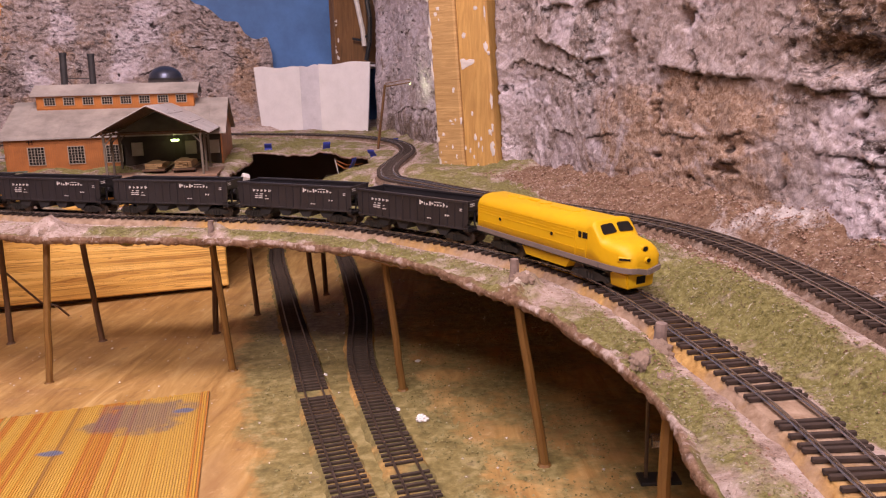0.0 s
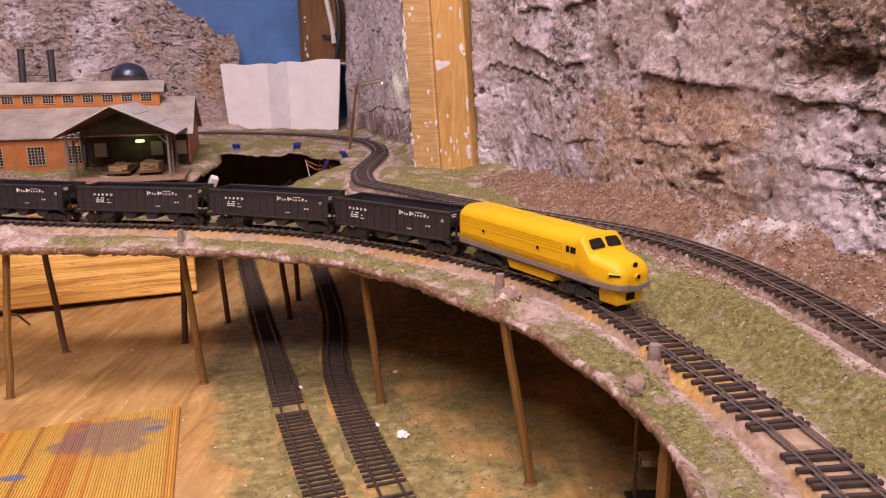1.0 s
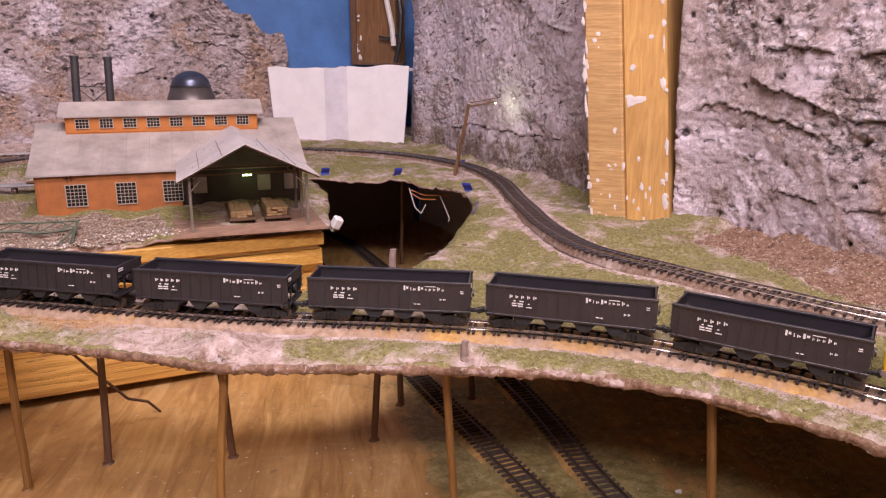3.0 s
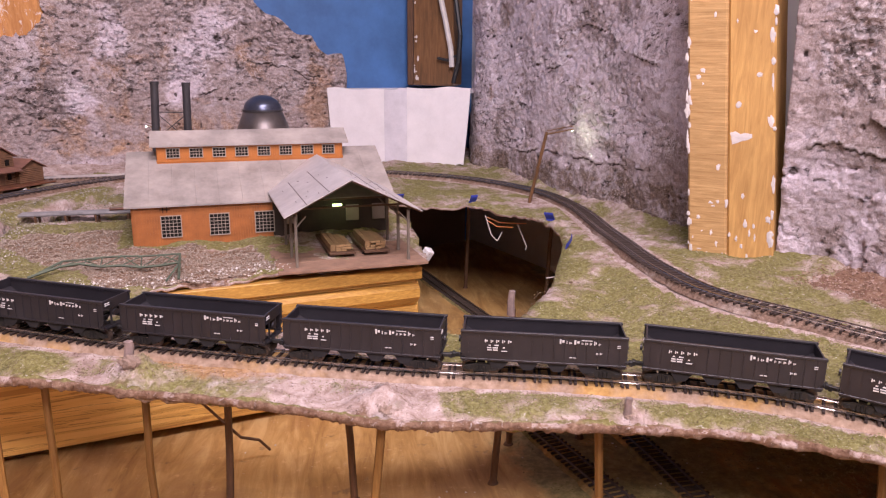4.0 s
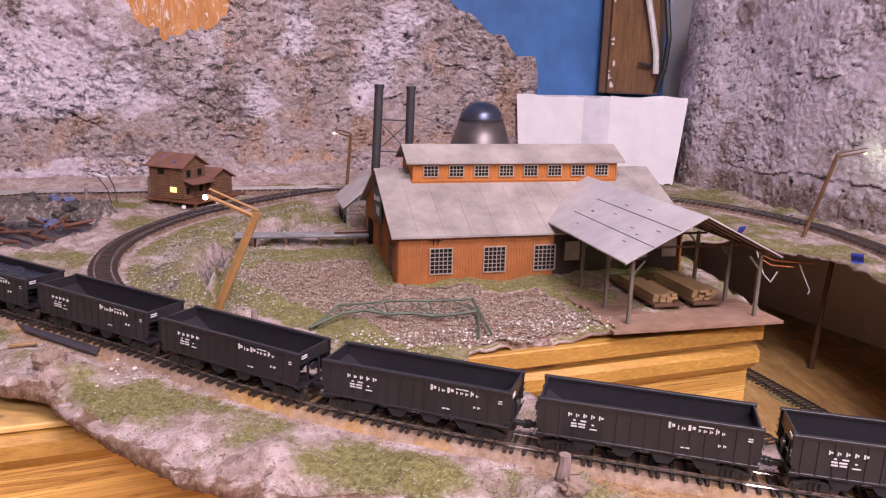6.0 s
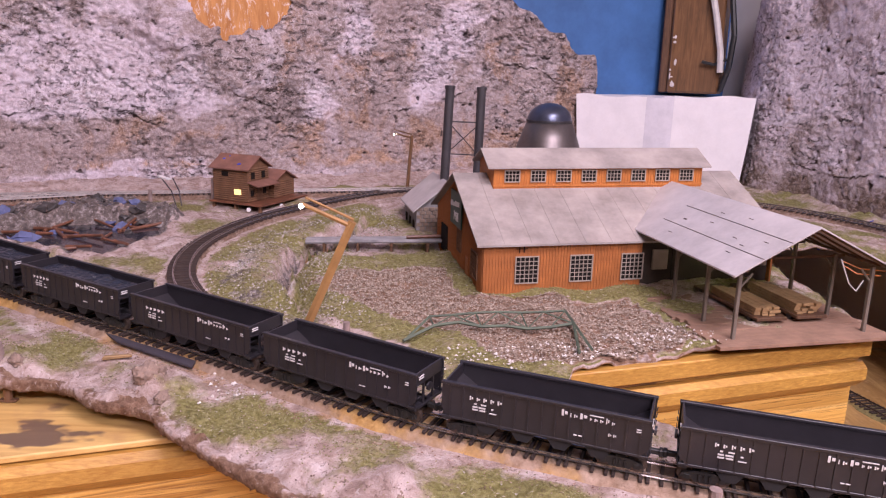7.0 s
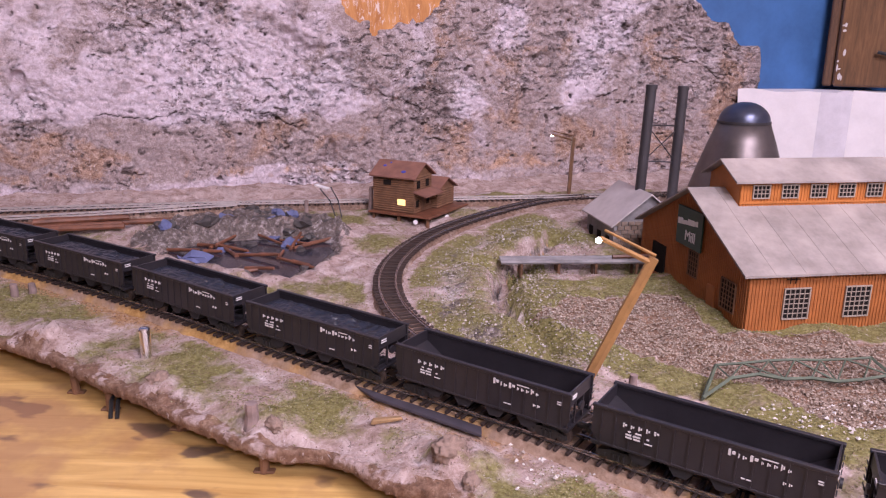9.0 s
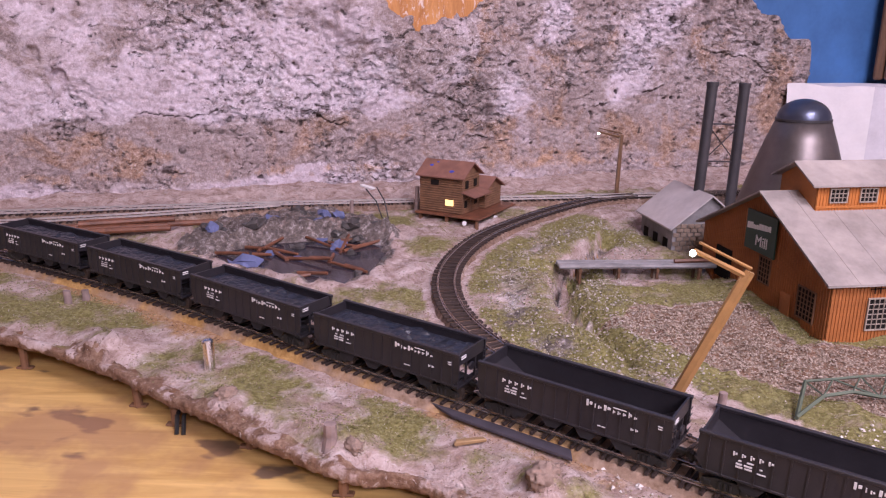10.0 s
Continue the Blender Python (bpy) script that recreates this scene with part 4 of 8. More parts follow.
def deck():
    res = 0.006
    back = [uv(-1.85, 2.05), uv(0.46, 2.05), uv(0.46, -0.4)]
    run = np.gradient(front_line, axis=0)
    run = run / np.hypot(run[:, 0], run[:, 1])[:, None]
    outer = [(p[0] + 0.0045 * d[1], p[1] - 0.0045 * d[0]) for p, d in zip(front_line, run)] + [(-2.35, 1.35)] + back + [(0.25, -0.25)]
    x0, x1, y0, y1 = -2.35, 0.62, -0.3, 2.1
    xs, ys = np.arange(x0, x1, res), np.arange(y0, y1, res)
    X, Y = np.meshgrid(xs, ys, indexing="ij")
    inn = inside(outer, X, Y) & ~inside(VOID, X, Y)
    quad = inn[:-1, :-1] & inn[1:, :-1] & inn[1:, 1:] & inn[:-1, 1:]
    n0, n1 = X.shape
    idx = np.arange(n0 * n1).reshape(n0, n1)
    q = np.stack([idx[:-1, :-1], idx[1:, :-1], idx[1:, 1:], idx[:-1, 1:]], -1)[quad]
    used, inv = np.unique(q, return_inverse=True)
    q = inv.reshape(-1, 4)
    vx, vy = X.ravel()[used].copy(), Y.ravel()[used].copy()
    # border loop
    ed = {}
    for a, b in np.vstack([q[:, [0, 1]], q[:, [1, 2]], q[:, [2, 3]], q[:, [3, 0]]]).tolist():
        if (b, a) in ed:
            del ed[(b, a)]
        else:
            ed[(a, b)] = 1
    edges = np.array(list(ed))
    rim = np.unique(edges)
    # draw the rim onto the true outline
    rings = [np.array(outer + outer[:1]), np.array(VOID + VOID[:1])]
    bx, by = vx[rim], vy[rim]
    best, px, py = np.full(len(rim), 9.0), bx.copy(), by.copy()
    for ring in rings:
        for (ax, ay), (cx, cy) in zip(ring[:-1], ring[1:]):
            dx, dy = cx - ax, cy - ay
            t = np.clip(((bx - ax) * dx + (by - ay) * dy) / (dx * dx + dy * dy + 1e-12), 0, 1)
            qx, qy = ax + t * dx, ay + t * dy
            d = np.hypot(bx - qx, by - qy)
            m = d < best
            best[m], px[m], py[m] = d[m], qx[m], qy[m]
    vx[rim], vy[rim] = ragged(px, py)
    vz = ground_z(vx, vy)
    vz[rim] -= 0.002
    edge_d = np.minimum(distance_to(front_line, vx, vy), distance_to(VOID + VOID[:1], vx, vy))
    vz -= (0.0012 + 0.0016 * waves(vx, vy, 110, 79, 3) + 0.0016 * waves(vx, vy, 26, 80, 3)) * np.exp(-(edge_d / 0.010) ** 2)
    vz -= 0.0022 * step01(-vx, 0.60, 0.85) * np.exp(-(distance_to(front_line, vx, vy) / 0.014) ** 2) * (1 + 0.8 * waves(vx, vy, 55, 81, 4))
    near = np.minimum(distance_to(main_line[::5], vx, vy), distance_to(second_line[::5], vx, vy))
    v_ = -vx * SU + vy * CU
    u_ = vx * CU + vy * SU
    # what the ground is covered with
    front_d = distance_to(front_line, vx, vy)
    grass = 0.48 + 0.40 * waves(vx, vy, 18, 31, 4)
    strip = (front_d < 0.16)
    grass = np.where(strip & (vx > -0.36), 0.70 + 0.15 * waves(vx, vy, 18, 32, 2) - 0.5 * np.clip(1 - front_d / 0.005, 0, 1), grass)
    grass = np.where(strip & (vx <= -0.36) & (vx > -0.62), 0.46 + 0.34 * waves(vx, vy, 22, 33, 4), grass)
    grass = np.where(strip & (vx <= -0.62), 0.56 - 0.5 * np.clip(1 - front_d / 0.020, 0, 1) + 0.42 * waves(vx, vy, 19, 35, 4), grass)
    grass = np.where((vx > -0.32) & (near > 0.02) & (vy > 0.72) & (vx < 0.1) & (vy < 1.22) & ~strip, 0.70 + 0.42 * waves(vx, vy, 24, 34, 4), grass)
    grass = np.where((v_ > 1.45) & (u_ > 0.0), 0.62 + 0.2 * waves(vx, vy, 20, 36, 2), grass)
    grass = np.where((near > 0.02) & (vy < 0.72) & (vx > -0.02) & (u_ > 0.2) & (u_ < 0.335), 0.70 + 0.25 * waves(vx, vy, 16, 37, 2), grass)
    grass = np.where(inside(YARD_GRAVEL, vx, vy), 0.05, grass)
    grass = np.where((distance_to(YARD_GRAVEL + YARD_GRAVEL[:1], vx, vy) < 0.05) & ~inside(YARD_GRAVEL, vx, vy) & (vx > -0.92) & (front_d > 0.14), 0.72, grass)
    second_d = distance_to(second_line[::5], vx, vy)
    talus = (u_ > 0.335) & (v_ < 0.90 + 0.03 * waves(vx, vy, 20, 48, 3))
    grass = np.where(talus, 0.12, grass)
    grass = grass + 0.05 * np.exp(-((vx + 0.85) / 0.17) ** 2 - ((vy - 1.42) / 0.22) ** 2)
    grass = grass - 0.55 * np.exp(-((vx + 0.962) / 0.026) ** 2 - ((vy - 1.285) / 0.045) ** 2) * (1 + 0.5 * waves(vx, vy, 40, 49, 3))
    grass = np.where(near < 0.022, 0.1, grass)
    grass = np.where(v_ > 1.925, 0.0, grass)
    main_d = distance_to(main_line[::5], vx, vy)
    sand = 0.72 * np.exp(-(main_d / 0.040) ** 2) * (0.6 + 0.6 * waves(vx, vy, 9, 41, 3) + 0.5 * (vx < -0.3))
    brown = np.where(talus, 1.0, 0.18 + 0.2 * waves(vx, vy, 10, 38, 2))
    brown = np.where(inside(YARD_GRAVEL, vx, vy), 0.8, brown)
    brown = np.where(v_ > 1.925, 0.15, brown)
    pale = 0.22 + 0.25 * waves(vx, vy, 12, 40, 3)
    bank = np.exp(-((distance_to(DITCH, vx, vy) - 0.045) / 0.03) ** 2) * (vx < -0.86)
    pale = np.maximum(pale, (0.52 + 0.3 * waves(vx, vy, 30, 44, 3)) * bank)
    pale = np.where(talus, 0.20 + 0.26 * np.exp(-((v_ - 0.46) / 0.09) ** 2) + 0.25 * waves(vx, vy, 22, 43, 4), pale)
    pale = np.where(v_ > 1.935, 0.40, pale)
    brown = brown + 0.5 * np.exp(-(edge_d / 0.010) ** 2) * step01(waves(vx, vy, 45, 47, 3), -0.1, 0.35)
    pond_d = distance_to(POND + POND[:1], vx, vy)
    dark = np.where(inside(POND, vx, vy), 0.7, np.where(inside(CRAG, vx, vy), 0.70, 0.25 * np.exp(-(pond_d / 0.012) ** 2)))
    # shade of the ditch put into the ground colour along the cut
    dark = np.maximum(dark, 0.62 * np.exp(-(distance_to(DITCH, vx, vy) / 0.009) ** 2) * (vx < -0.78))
    grass = grass - 0.8 * dark + 0.24 * bank
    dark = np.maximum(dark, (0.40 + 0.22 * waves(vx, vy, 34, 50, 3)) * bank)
    # underside and skirt
    lowz = vz - 0.0045
    lowz = np.minimum(lowz, deck_z(vx, vy) - 0.0075)
    n = len(vx)
    mid = np.full(n, -1)
    verts = np.c_[vx, vy, vz]
    low = np.c_[vx, vy, lowz]
    bulge = np.c_[vx[rim], vy[rim], vz[rim] * 0.45 + lowz[rim] * 0.55]
    bulge[:, 0] += 0.0012 * waves(bx, by, 60, 51, 3)
    bulge[:, 1] += 0.0012 * waves(bx, by, 60, 52, 3)
    mid[rim] = 2 * n + np.arange(len(rim))
    allv = np.vstack([verts, low, bulge])
    faces = q.tolist() + (q[:, ::-1] + n).tolist()
    for a, b in edges.tolist():
        faces.append([b, a, mid[a], mid[b]])
        faces.append([mid[b], mid[a], a + n, b + n])
    pad = lambda a, e=None: np.concatenate([a, a, a[rim]])
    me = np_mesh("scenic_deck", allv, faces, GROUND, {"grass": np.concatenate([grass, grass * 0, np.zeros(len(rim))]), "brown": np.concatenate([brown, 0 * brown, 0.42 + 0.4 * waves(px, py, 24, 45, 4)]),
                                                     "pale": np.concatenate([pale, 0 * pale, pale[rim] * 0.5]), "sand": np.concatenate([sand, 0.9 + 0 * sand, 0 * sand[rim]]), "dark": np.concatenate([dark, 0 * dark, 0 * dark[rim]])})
    ob = new("ground", me)
    tagged(ob, "plaster scenery deck with green turf and pink dirt", "ground", kind="structure")
    # returns places for turf and stones
    return vx, vy, vz, grass, pale, brown, edge_d, near


deck_data = deck()


def deck_edge():
    """Torn plaster crust curling over the front rim of the deck."""
    p = smooth_line(FRONT, 0.0013)
    p = p[(p[:, 1] > 0.12) & (p[:, 0] > -1.75)]
    d = np.gradient(p, axis=0)
    d = d / np.hypot(d[:, 0], d[:, 1])[:, None]
    out = np.c_[-d[:, 1], d[:, 0]]
    s = np.arange(len(p)) * 0.0013
    bx, by = ragged(p[:, 0], p[:, 1])
    left = step01(-bx, 0.60, 0.85)
    prof = [(-0.0080, -0.0026), (-0.0050, -0.0009), (-0.0032, -0.0002), (-0.0016, 0.0), (-0.0002, -0.0006), (0.0006, -0.0018), (0.0009, -0.0030), (0.0007, -0.0042), (0.0002, -0.0054), (-0.0006, -0.0064), (-0.0022, -0.0070), (-0.0050, -0.0066), (-0.0100, -0.0056)]
    S = np.repeat(s[:, None], len(prof), 1)
    K = np.repeat(np.cumsum([0] + [math.hypot(b[0] - a[0], b[1] - a[1]) for a, b in zip(prof, prof[1:])])[None], len(p), 0)
    o = np.array([a for a, _ in prof])[None] + 0 * S
    z = np.array([b for _, b in prof])[None] + 0 * S
    body = np.clip(np.sin(np.linspace(0, 1, len(prof)) * math.pi) * 1.6, 0, 1)[None]
    lump = waves(S, K, 75, 201, 4)
    tooth = waves(S, K, 330, 202, 3)
    torn = waves(S, 0 * S, 60, 203, 4)
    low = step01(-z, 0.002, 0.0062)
    shard = np.abs(waves(S + 0.002 * lump, K * 1.6, 130, 208, 4))
    o = o + body * (0.0004 * lump + 0.0010 * np.abs(tooth) + 0.0012 * (shard - 0.3)) + left[:, None] * 0.0008 * body
    z = z + body * (0.0002 * lump + 0.0008 * tooth) - low * (left[:, None] * 0.0026 + 0.0007 * np.clip(torn, -0.3, 1.3) + 0.0010 * np.clip(waves(S, 0 * S, 260, 204, 3), -0.2, 1))
    X, Y = bx[:, None] + out[:, :1] * o, by[:, None] + out[:, 1:] * o
    roll = 0.0020 * left[:, None]
    smooth_low = step01(o, -0.006, -0.001)
    Z = ground_z(X, Y) * (1 - smooth_low) + (deck_z(X, Y) - 0.0035 + 0.0015 * waves(S, 0 * S, 20, 209, 3)) * smooth_low - 0.0006 + z - roll * step01(o, -0.012, -0.002)
    n0, n1 = X.shape
    idx = np.arange(n0 * n1).reshape(n0, n1)
    faces = np.stack([idx[:-1, :-1], idx[1:, :-1], idx[1:, 1:], idx[:-1, 1:]], -1).reshape(-1, 4)
    flat = lambda a: np.broadcast_to(a, X.shape).ravel()
    # crust browned, and darkened lower down, to put its shade into the colour
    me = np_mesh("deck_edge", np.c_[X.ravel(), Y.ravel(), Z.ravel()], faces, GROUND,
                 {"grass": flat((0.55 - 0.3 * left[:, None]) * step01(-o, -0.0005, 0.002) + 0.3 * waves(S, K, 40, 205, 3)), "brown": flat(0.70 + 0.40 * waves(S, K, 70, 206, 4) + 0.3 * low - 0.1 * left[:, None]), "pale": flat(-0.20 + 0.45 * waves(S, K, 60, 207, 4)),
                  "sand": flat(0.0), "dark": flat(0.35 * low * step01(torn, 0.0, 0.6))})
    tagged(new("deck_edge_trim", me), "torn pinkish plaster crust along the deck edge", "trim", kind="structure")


deck_edge()


# ---- falls, blue wall post, studs ----
def falls():
    t = root("paper_falls", "white paper waterfall sheet with vertical folds", "waterfall")
    cuts = [(-0.476, 1.956, 1.144), (-0.352, 1.908, 1.141), (-0.303, 1.897, 1.145), (-0.172, 1.842, 1.149)]
    for i, ((ax, ay, az), (bx, by, bz)) in enumerate(zip(cuts, cuts[1:])):
        bm = B()
        n = 14
        rows = []
        for k in range(n + 1):
            f = k / n
            x, y, zt = ax + (bx - ax) * f, ay + (by - ay) * f, az + (bz - az) * f + 0.002 * math.sin(f * 9 + i)
            dip = 0.0015 * math.sin(f * math.pi) * (-1 if i == 1 else 1)
            zb = 0.968 + 0.006 * math.sin(f * 11 + 2 * i) + (0.012 if f > 0.8 and i == 2 else 0)
            lean = 0.014 * ((1 - f) ** 3 if i == 0 else -f ** 3 if i == 2 else 0)
            rows.append([bm.verts.new((x + 0.35 * (dip + o) + 0.93 * lean * g, y + 0.93 * (dip + o) - 0.35 * lean * g, z)) for o in (0, 0.004) for z, g in ((zb, 1.0), ((zb + zt) / 2, 0.45), (zt, 0.0))])
        for a, b in zip(rows, rows[1:]):
            for j in (0, 1):
                bm.faces.new((a[j], b[j], b[j + 1], a[j + 1]))
                bm.faces.new((a[j + 3], a[j + 4], b[j + 4], b[j + 3]))
            bm.faces.new((a[2], b[2], b[5], a[5]))
            bm.faces.new((a[0], a[3], b[3], b[0]))
        for a in (rows[0], rows[-1]):
            bm.faces.new((a[0], a[1], a[4], a[3]))
            bm.faces.new((a[1], a[2], a[5], a[4]))
        bmesh.ops.recalc_face_normals(bm, faces=bm.faces)
        # middle panel tinted grey in place of the fold's own shade
        part("panel", bm, FALL_GREY if i == 1 else WHITE, t)
    bm = B()
    slab(bm, [(-0.478, 1.962), (-0.35, 1.915), (-0.172, 1.848), (-0.10, 2.02), (-0.42, 2.09)], 1.136, 1.141)
    part("top_sheet", bm, WHITE, t)


falls()


def wall_post():
    t = root("wall_post", "brown varnished wooden post on the blue wall", "post")
    a, b = Vector((-0.295, 2.040, 0)), Vector((-0.180, 1.975, 0))
    d = (b - a).normalized()
    n = Vector((d.y, -d.x, 0))
    m = Matrix(((d.x, -n.x, 0, a.x), (d.y, -n.y, 0, a.y), (0, 0, 1, 0), (0, 0, 0, 1)))
    bm = B()
    box(bm, 0.018, 0.0, 1.148, 0.118, 0.06, 2.44, 0.004, m=m)
    part("post", bm, BROWN_POST, t)
    bm = B()
    box(bm, 0.0, 0.006, 1.148, 0.0165, 0.05, 2.44, 0.003, m=m)
    part("dark_side_strip", bm, DARK_WOOD, t)
    rnd = random.Random(4)
    for k in range(14):
        bm = B()
        z = 1.16 + 0.25 * rnd.random() ** 1.4
        bmesh.ops.create_icosphere(bm, subdivisions=1, radius=0.0045, matrix=m @ Matrix.Translation((0.030 + rnd.uniform(-0.009, 0.008), -0.0002, z)) @ Matrix.Diagonal((rnd.uniform(0.25, 0.8), 0.15, rnd.uniform(0.3, 1.8), 1)))
        part("plaster_dab", bm, PLASTER_WHITE, t)
    c = root("wall_cable", "white and black cables hanging beside the post", "cable")
    pts = [m @ Vector((x, -0.012, z)) for x, z in ((0.075, 1.46), (0.088, 1.36), (0.105, 1.29), (0.118, 1.23), (0.121, 1.19))]
    bm = B()
    pipe(bm, pts, 0.0062, 8)
    part("white_cable", bm, WIRE_W, c)
    bm = B()
    pipe(bm, [m @ Vector((x, -0.010, z)) for x, z in ((0.098, 1.46), (0.128, 1.34), (0.140, 1.26), (0.136, 1.20), (0.124, 1.155))], 0.0055, 8)
    pipe(bm, [m @ Vector((x, -0.010, z)) for x, z in ((0.085, 1.21), (0.108, 1.205), (0.131, 1.215))], 0.0035, 6)
    part("black_cable", bm, WIRE_B, c)


wall_post()


def studs():
    a, b = Vector((-0.013, 1.113, 0)), Vector((0.064, 1.053, 0))
    d = (b - a).normalized()
    n = Vector((d.y, -d.x, 0))
    lx, ly = -0.045, 0.09
    m = Matrix(((d.x, -n.x, lx, a.x - 1.06 * lx), (d.y, -n.y, ly, a.y - 1.06 * ly), (0, 0, 1, 0), (0, 0, 0, 1)))
    rnd = random.Random(8)
    for name, x0, x1, mat, lab in (("wall_stud", 0.0, 0.046, STUD_SAWN, "saw-marked tan wooden stud between the plaster cliffs"), ("wall_stud", 0.0462, 0.0985, STUD, "orange brown wooden stud with plaster splashes")):
        t = root(name, lab, "stud", group="wall studs")
        bm = B()
        box(bm, x0, 0.003 if x0 else 0.0, 0.93, x1, 0.09, 2.44, 0.0025, m=m)
        part("timber", bm, mat, t)
        if not x0:
            bm = B()
            for k in range(58):
                z = 0.965 + k * 0.0085 + rnd.uniform(-0.002, 0.002)
                box(bm, x0 + 0.001, 0.0018, z, x1 - rnd.uniform(0.001, 0.02), 0.0045, z + rnd.uniform(0.0006, 0.0016), m=m)
            part("saw_ridge", bm, STUD_SAWN, t)
        spots = [(0.036, 1.114, 0.016, 0.010)] if x0 else []
        for _ in range(26):
            spots.append((rnd.uniform(x0, x1) - x0, rnd.choice([rnd.uniform(0.96, 1.05), rnd.uniform(0.96, 1.4)]), rnd.uniform(0.001, 0.0045), rnd.uniform(0.001, 0.006)))
        for k in range(44):
            if k % 2:
                spots.append((rnd.uniform(-0.001, 0.004) if not x0 else rnd.uniform(0.047, 0.052), rnd.uniform(0.97, 1.4), rnd.uniform(0.0012, 0.004), rnd.uniform(0.003, 0.014)))
        for sx, z, rx, rz in spots:
            bm = B()
            cx = x0 + sx - (0.022 if rx > 0.015 else 0)
            g = bmesh.ops.create_icosphere(bm, subdivisions=2, radius=1)["verts"]
            seed = Vector((z * 50, sx * 90, 0))
            for v in g:
                v.co *= 0.75 + 0.55 * noise.noise(v.co * 1.6 + seed) + 0.25 * noise.noise(v.co * 4 + seed)
            bmesh.ops.transform(bm, matrix=m @ Matrix.Translation((cx, 0.0004 if not x0 else 0.0030, z)) @ Matrix.Diagonal((rx, 0.0010, rz, 1)), verts=bm.verts)
            part("plaster_splash", bm, PLASTER_WHITE, t)


studs()


def bare_patch():
    """Bare board where the plaster has come away high on the back cliff."""
    pts = [(0.088 * math.cos(2 * math.pi * k / 40), 0.078 * math.sin(2 * math.pi * k / 40)) for k in range(40)]
    m = pose(0, 0, 0, 0, 0, math.degrees(math.atan2(SU, CU))) @ Matrix.Translation((-0.515, 2.004, 1.292))
    bm = B()
    prism(bm, pts, 0.016, m)
    mesh_thing("bare_wood_patch", bm, PATCH, "bare orange wood where plaster fell off", "patch", kind="structure")


bare_patch()


# ---- tracks ----
TIE_MESH = {}


def tie_mesh(mat, width):
    key = (mat.name, width)
    if key not in TIE_MESH:
        bm = B()
        box(bm, -0.0011, -width / 2, -0.0022, 0.0011, width / 2, 0.0, 0.0003)
        TIE_MESH[key] = finish(bm, "tie", mat)
    return TIE_MESH[key]


def ribbon(bm, line, z, half, drop, seed):
    """A crowned strip of roadbed under a track."""
    rnd = random.Random(seed)
    prev = None
    for i in range(0, len(line), 3):
        j = min(i + 1, len(line) - 1)
        k = max(i - 1, 0)
        d = line[j] - line[k]
        d = d / np.hypot(*d)
        nx, ny = -d[1], d[0]
        row = []
        for off, dz in ((-1.0, -drop), (-0.72, -0.0022), (0.72, -0.0022), (1.0, -drop)):
            o = half * off * (1 + (rnd.uniform(-0.12, 0.12) if abs(off) == 1 else 0))
            row.append(bm.verts.new((line[i][0] + nx * o, line[i][1] + ny * o, z[i] + dz)))
        if prev:
            for a in range(3):
                bm.faces.new((prev[a], row[a], row[a + 1], prev[a + 1]))
        prev = row
    bmesh.ops.recalc_face_normals(bm, faces=bm.faces)
    return bm


def track(label, line, z, rail_mat, bed_mat, pick, gauge=0.0165, half=0.021, drop=0.008, spacing=0.0068, gaps=(), height=0.0021, tie_len=0.029, tie_mat=TIE):
    """A track: roadbed, ties of their own near the camera, two rails."""
    t = root("model_track", label, "track", group="railway tracks")
    if bed_mat:
        bm = ribbon(B(), line, z - height - 0.0003, half, drop, 5)
        part("roadbed", bm, bed_mat, t)
    step = np.hypot(*(line[1] - line[0]))
    s = np.arange(len(line)) * step
    me = tie_mesh(tie_mat, tie_len)
    rest = B()
    count, pos = 0, 0.0
    rnd = random.Random(3)
    while pos < s[-1] - step:
        i = min(int(pos / step), len(line) - 2)
        x, y, zz = line[i][0], line[i][1], z[i] - height
        d = line[i + 1] - line[i]
        pos += spacing
        if any(math.hypot(x - gx, y - gy) < gr for gx, gy, gr in gaps):
            continue
        m = pose(x, y, zz, 0, 0, math.degrees(math.atan2(d[1], d[0])) + rnd.uniform(-1.5, 1.5))
        if pick(x, y) and count < 300:
            ob = new("tie", me)
            ob.parent = t
            ob.matrix_world = m
            count += 1
        else:
            box(rest, -0.0011, -tie_len / 2, -0.0022, 0.0011, tie_len / 2, 0.0, m=m)
    if rest.verts:
        tagged(part("tie_row", rest, tie_mat, t), kind="stuff")
    else:
        rest.free()
    for side in (-1, 1):
        bm = B()
        prev = None
        for i in range(0, len(line), 2):
            j, k = min(i + 1, len(line) - 1), max(i - 1, 0)
            d = line[j] - line[k]
            d = d / np.hypot(*d)
            cx, cy = line[i][0] - d[1] * side * gauge / 2, line[i][1] + d[0] * side * gauge / 2
            row = []
            for o, dz in ((-0.0010, -height), (-0.0003, -height * 0.75), (-0.00045, -0.0005), (-0.0004, 0), (0.0004, 0), (0.00045, -0.0005), (0.0003, -height * 0.75), (0.0010, -height)):
                row.append(bm.verts.new((cx - d[1] * o, cy + d[0] * o, z[i] + dz)))
            if prev:
                for a in range(7):
                    bm.faces.new((prev[a], prev[a + 1], row[a + 1], row[a]))
            prev = row
        bmesh.ops.recalc_face_normals(bm, faces=bm.faces)
        part("rail", bm, rail_mat, t)
    return t


RAIL_UP = 0.0055
main_z = deck_z(main_line[:, 0], main_line[:, 1]) + RAIL_UP
second_z = deck_z(second_line[:, 0], second_line[:, 1]) + RAIL_UP
track("black tie track carrying the coal train on orange sand", main_line, main_z, RAIL, BALLAST, lambda x, y: y > 0.2 and x > -1.6, gaps=((0.151, 0.315, 0.011),), half=0.0185, drop=0.010)
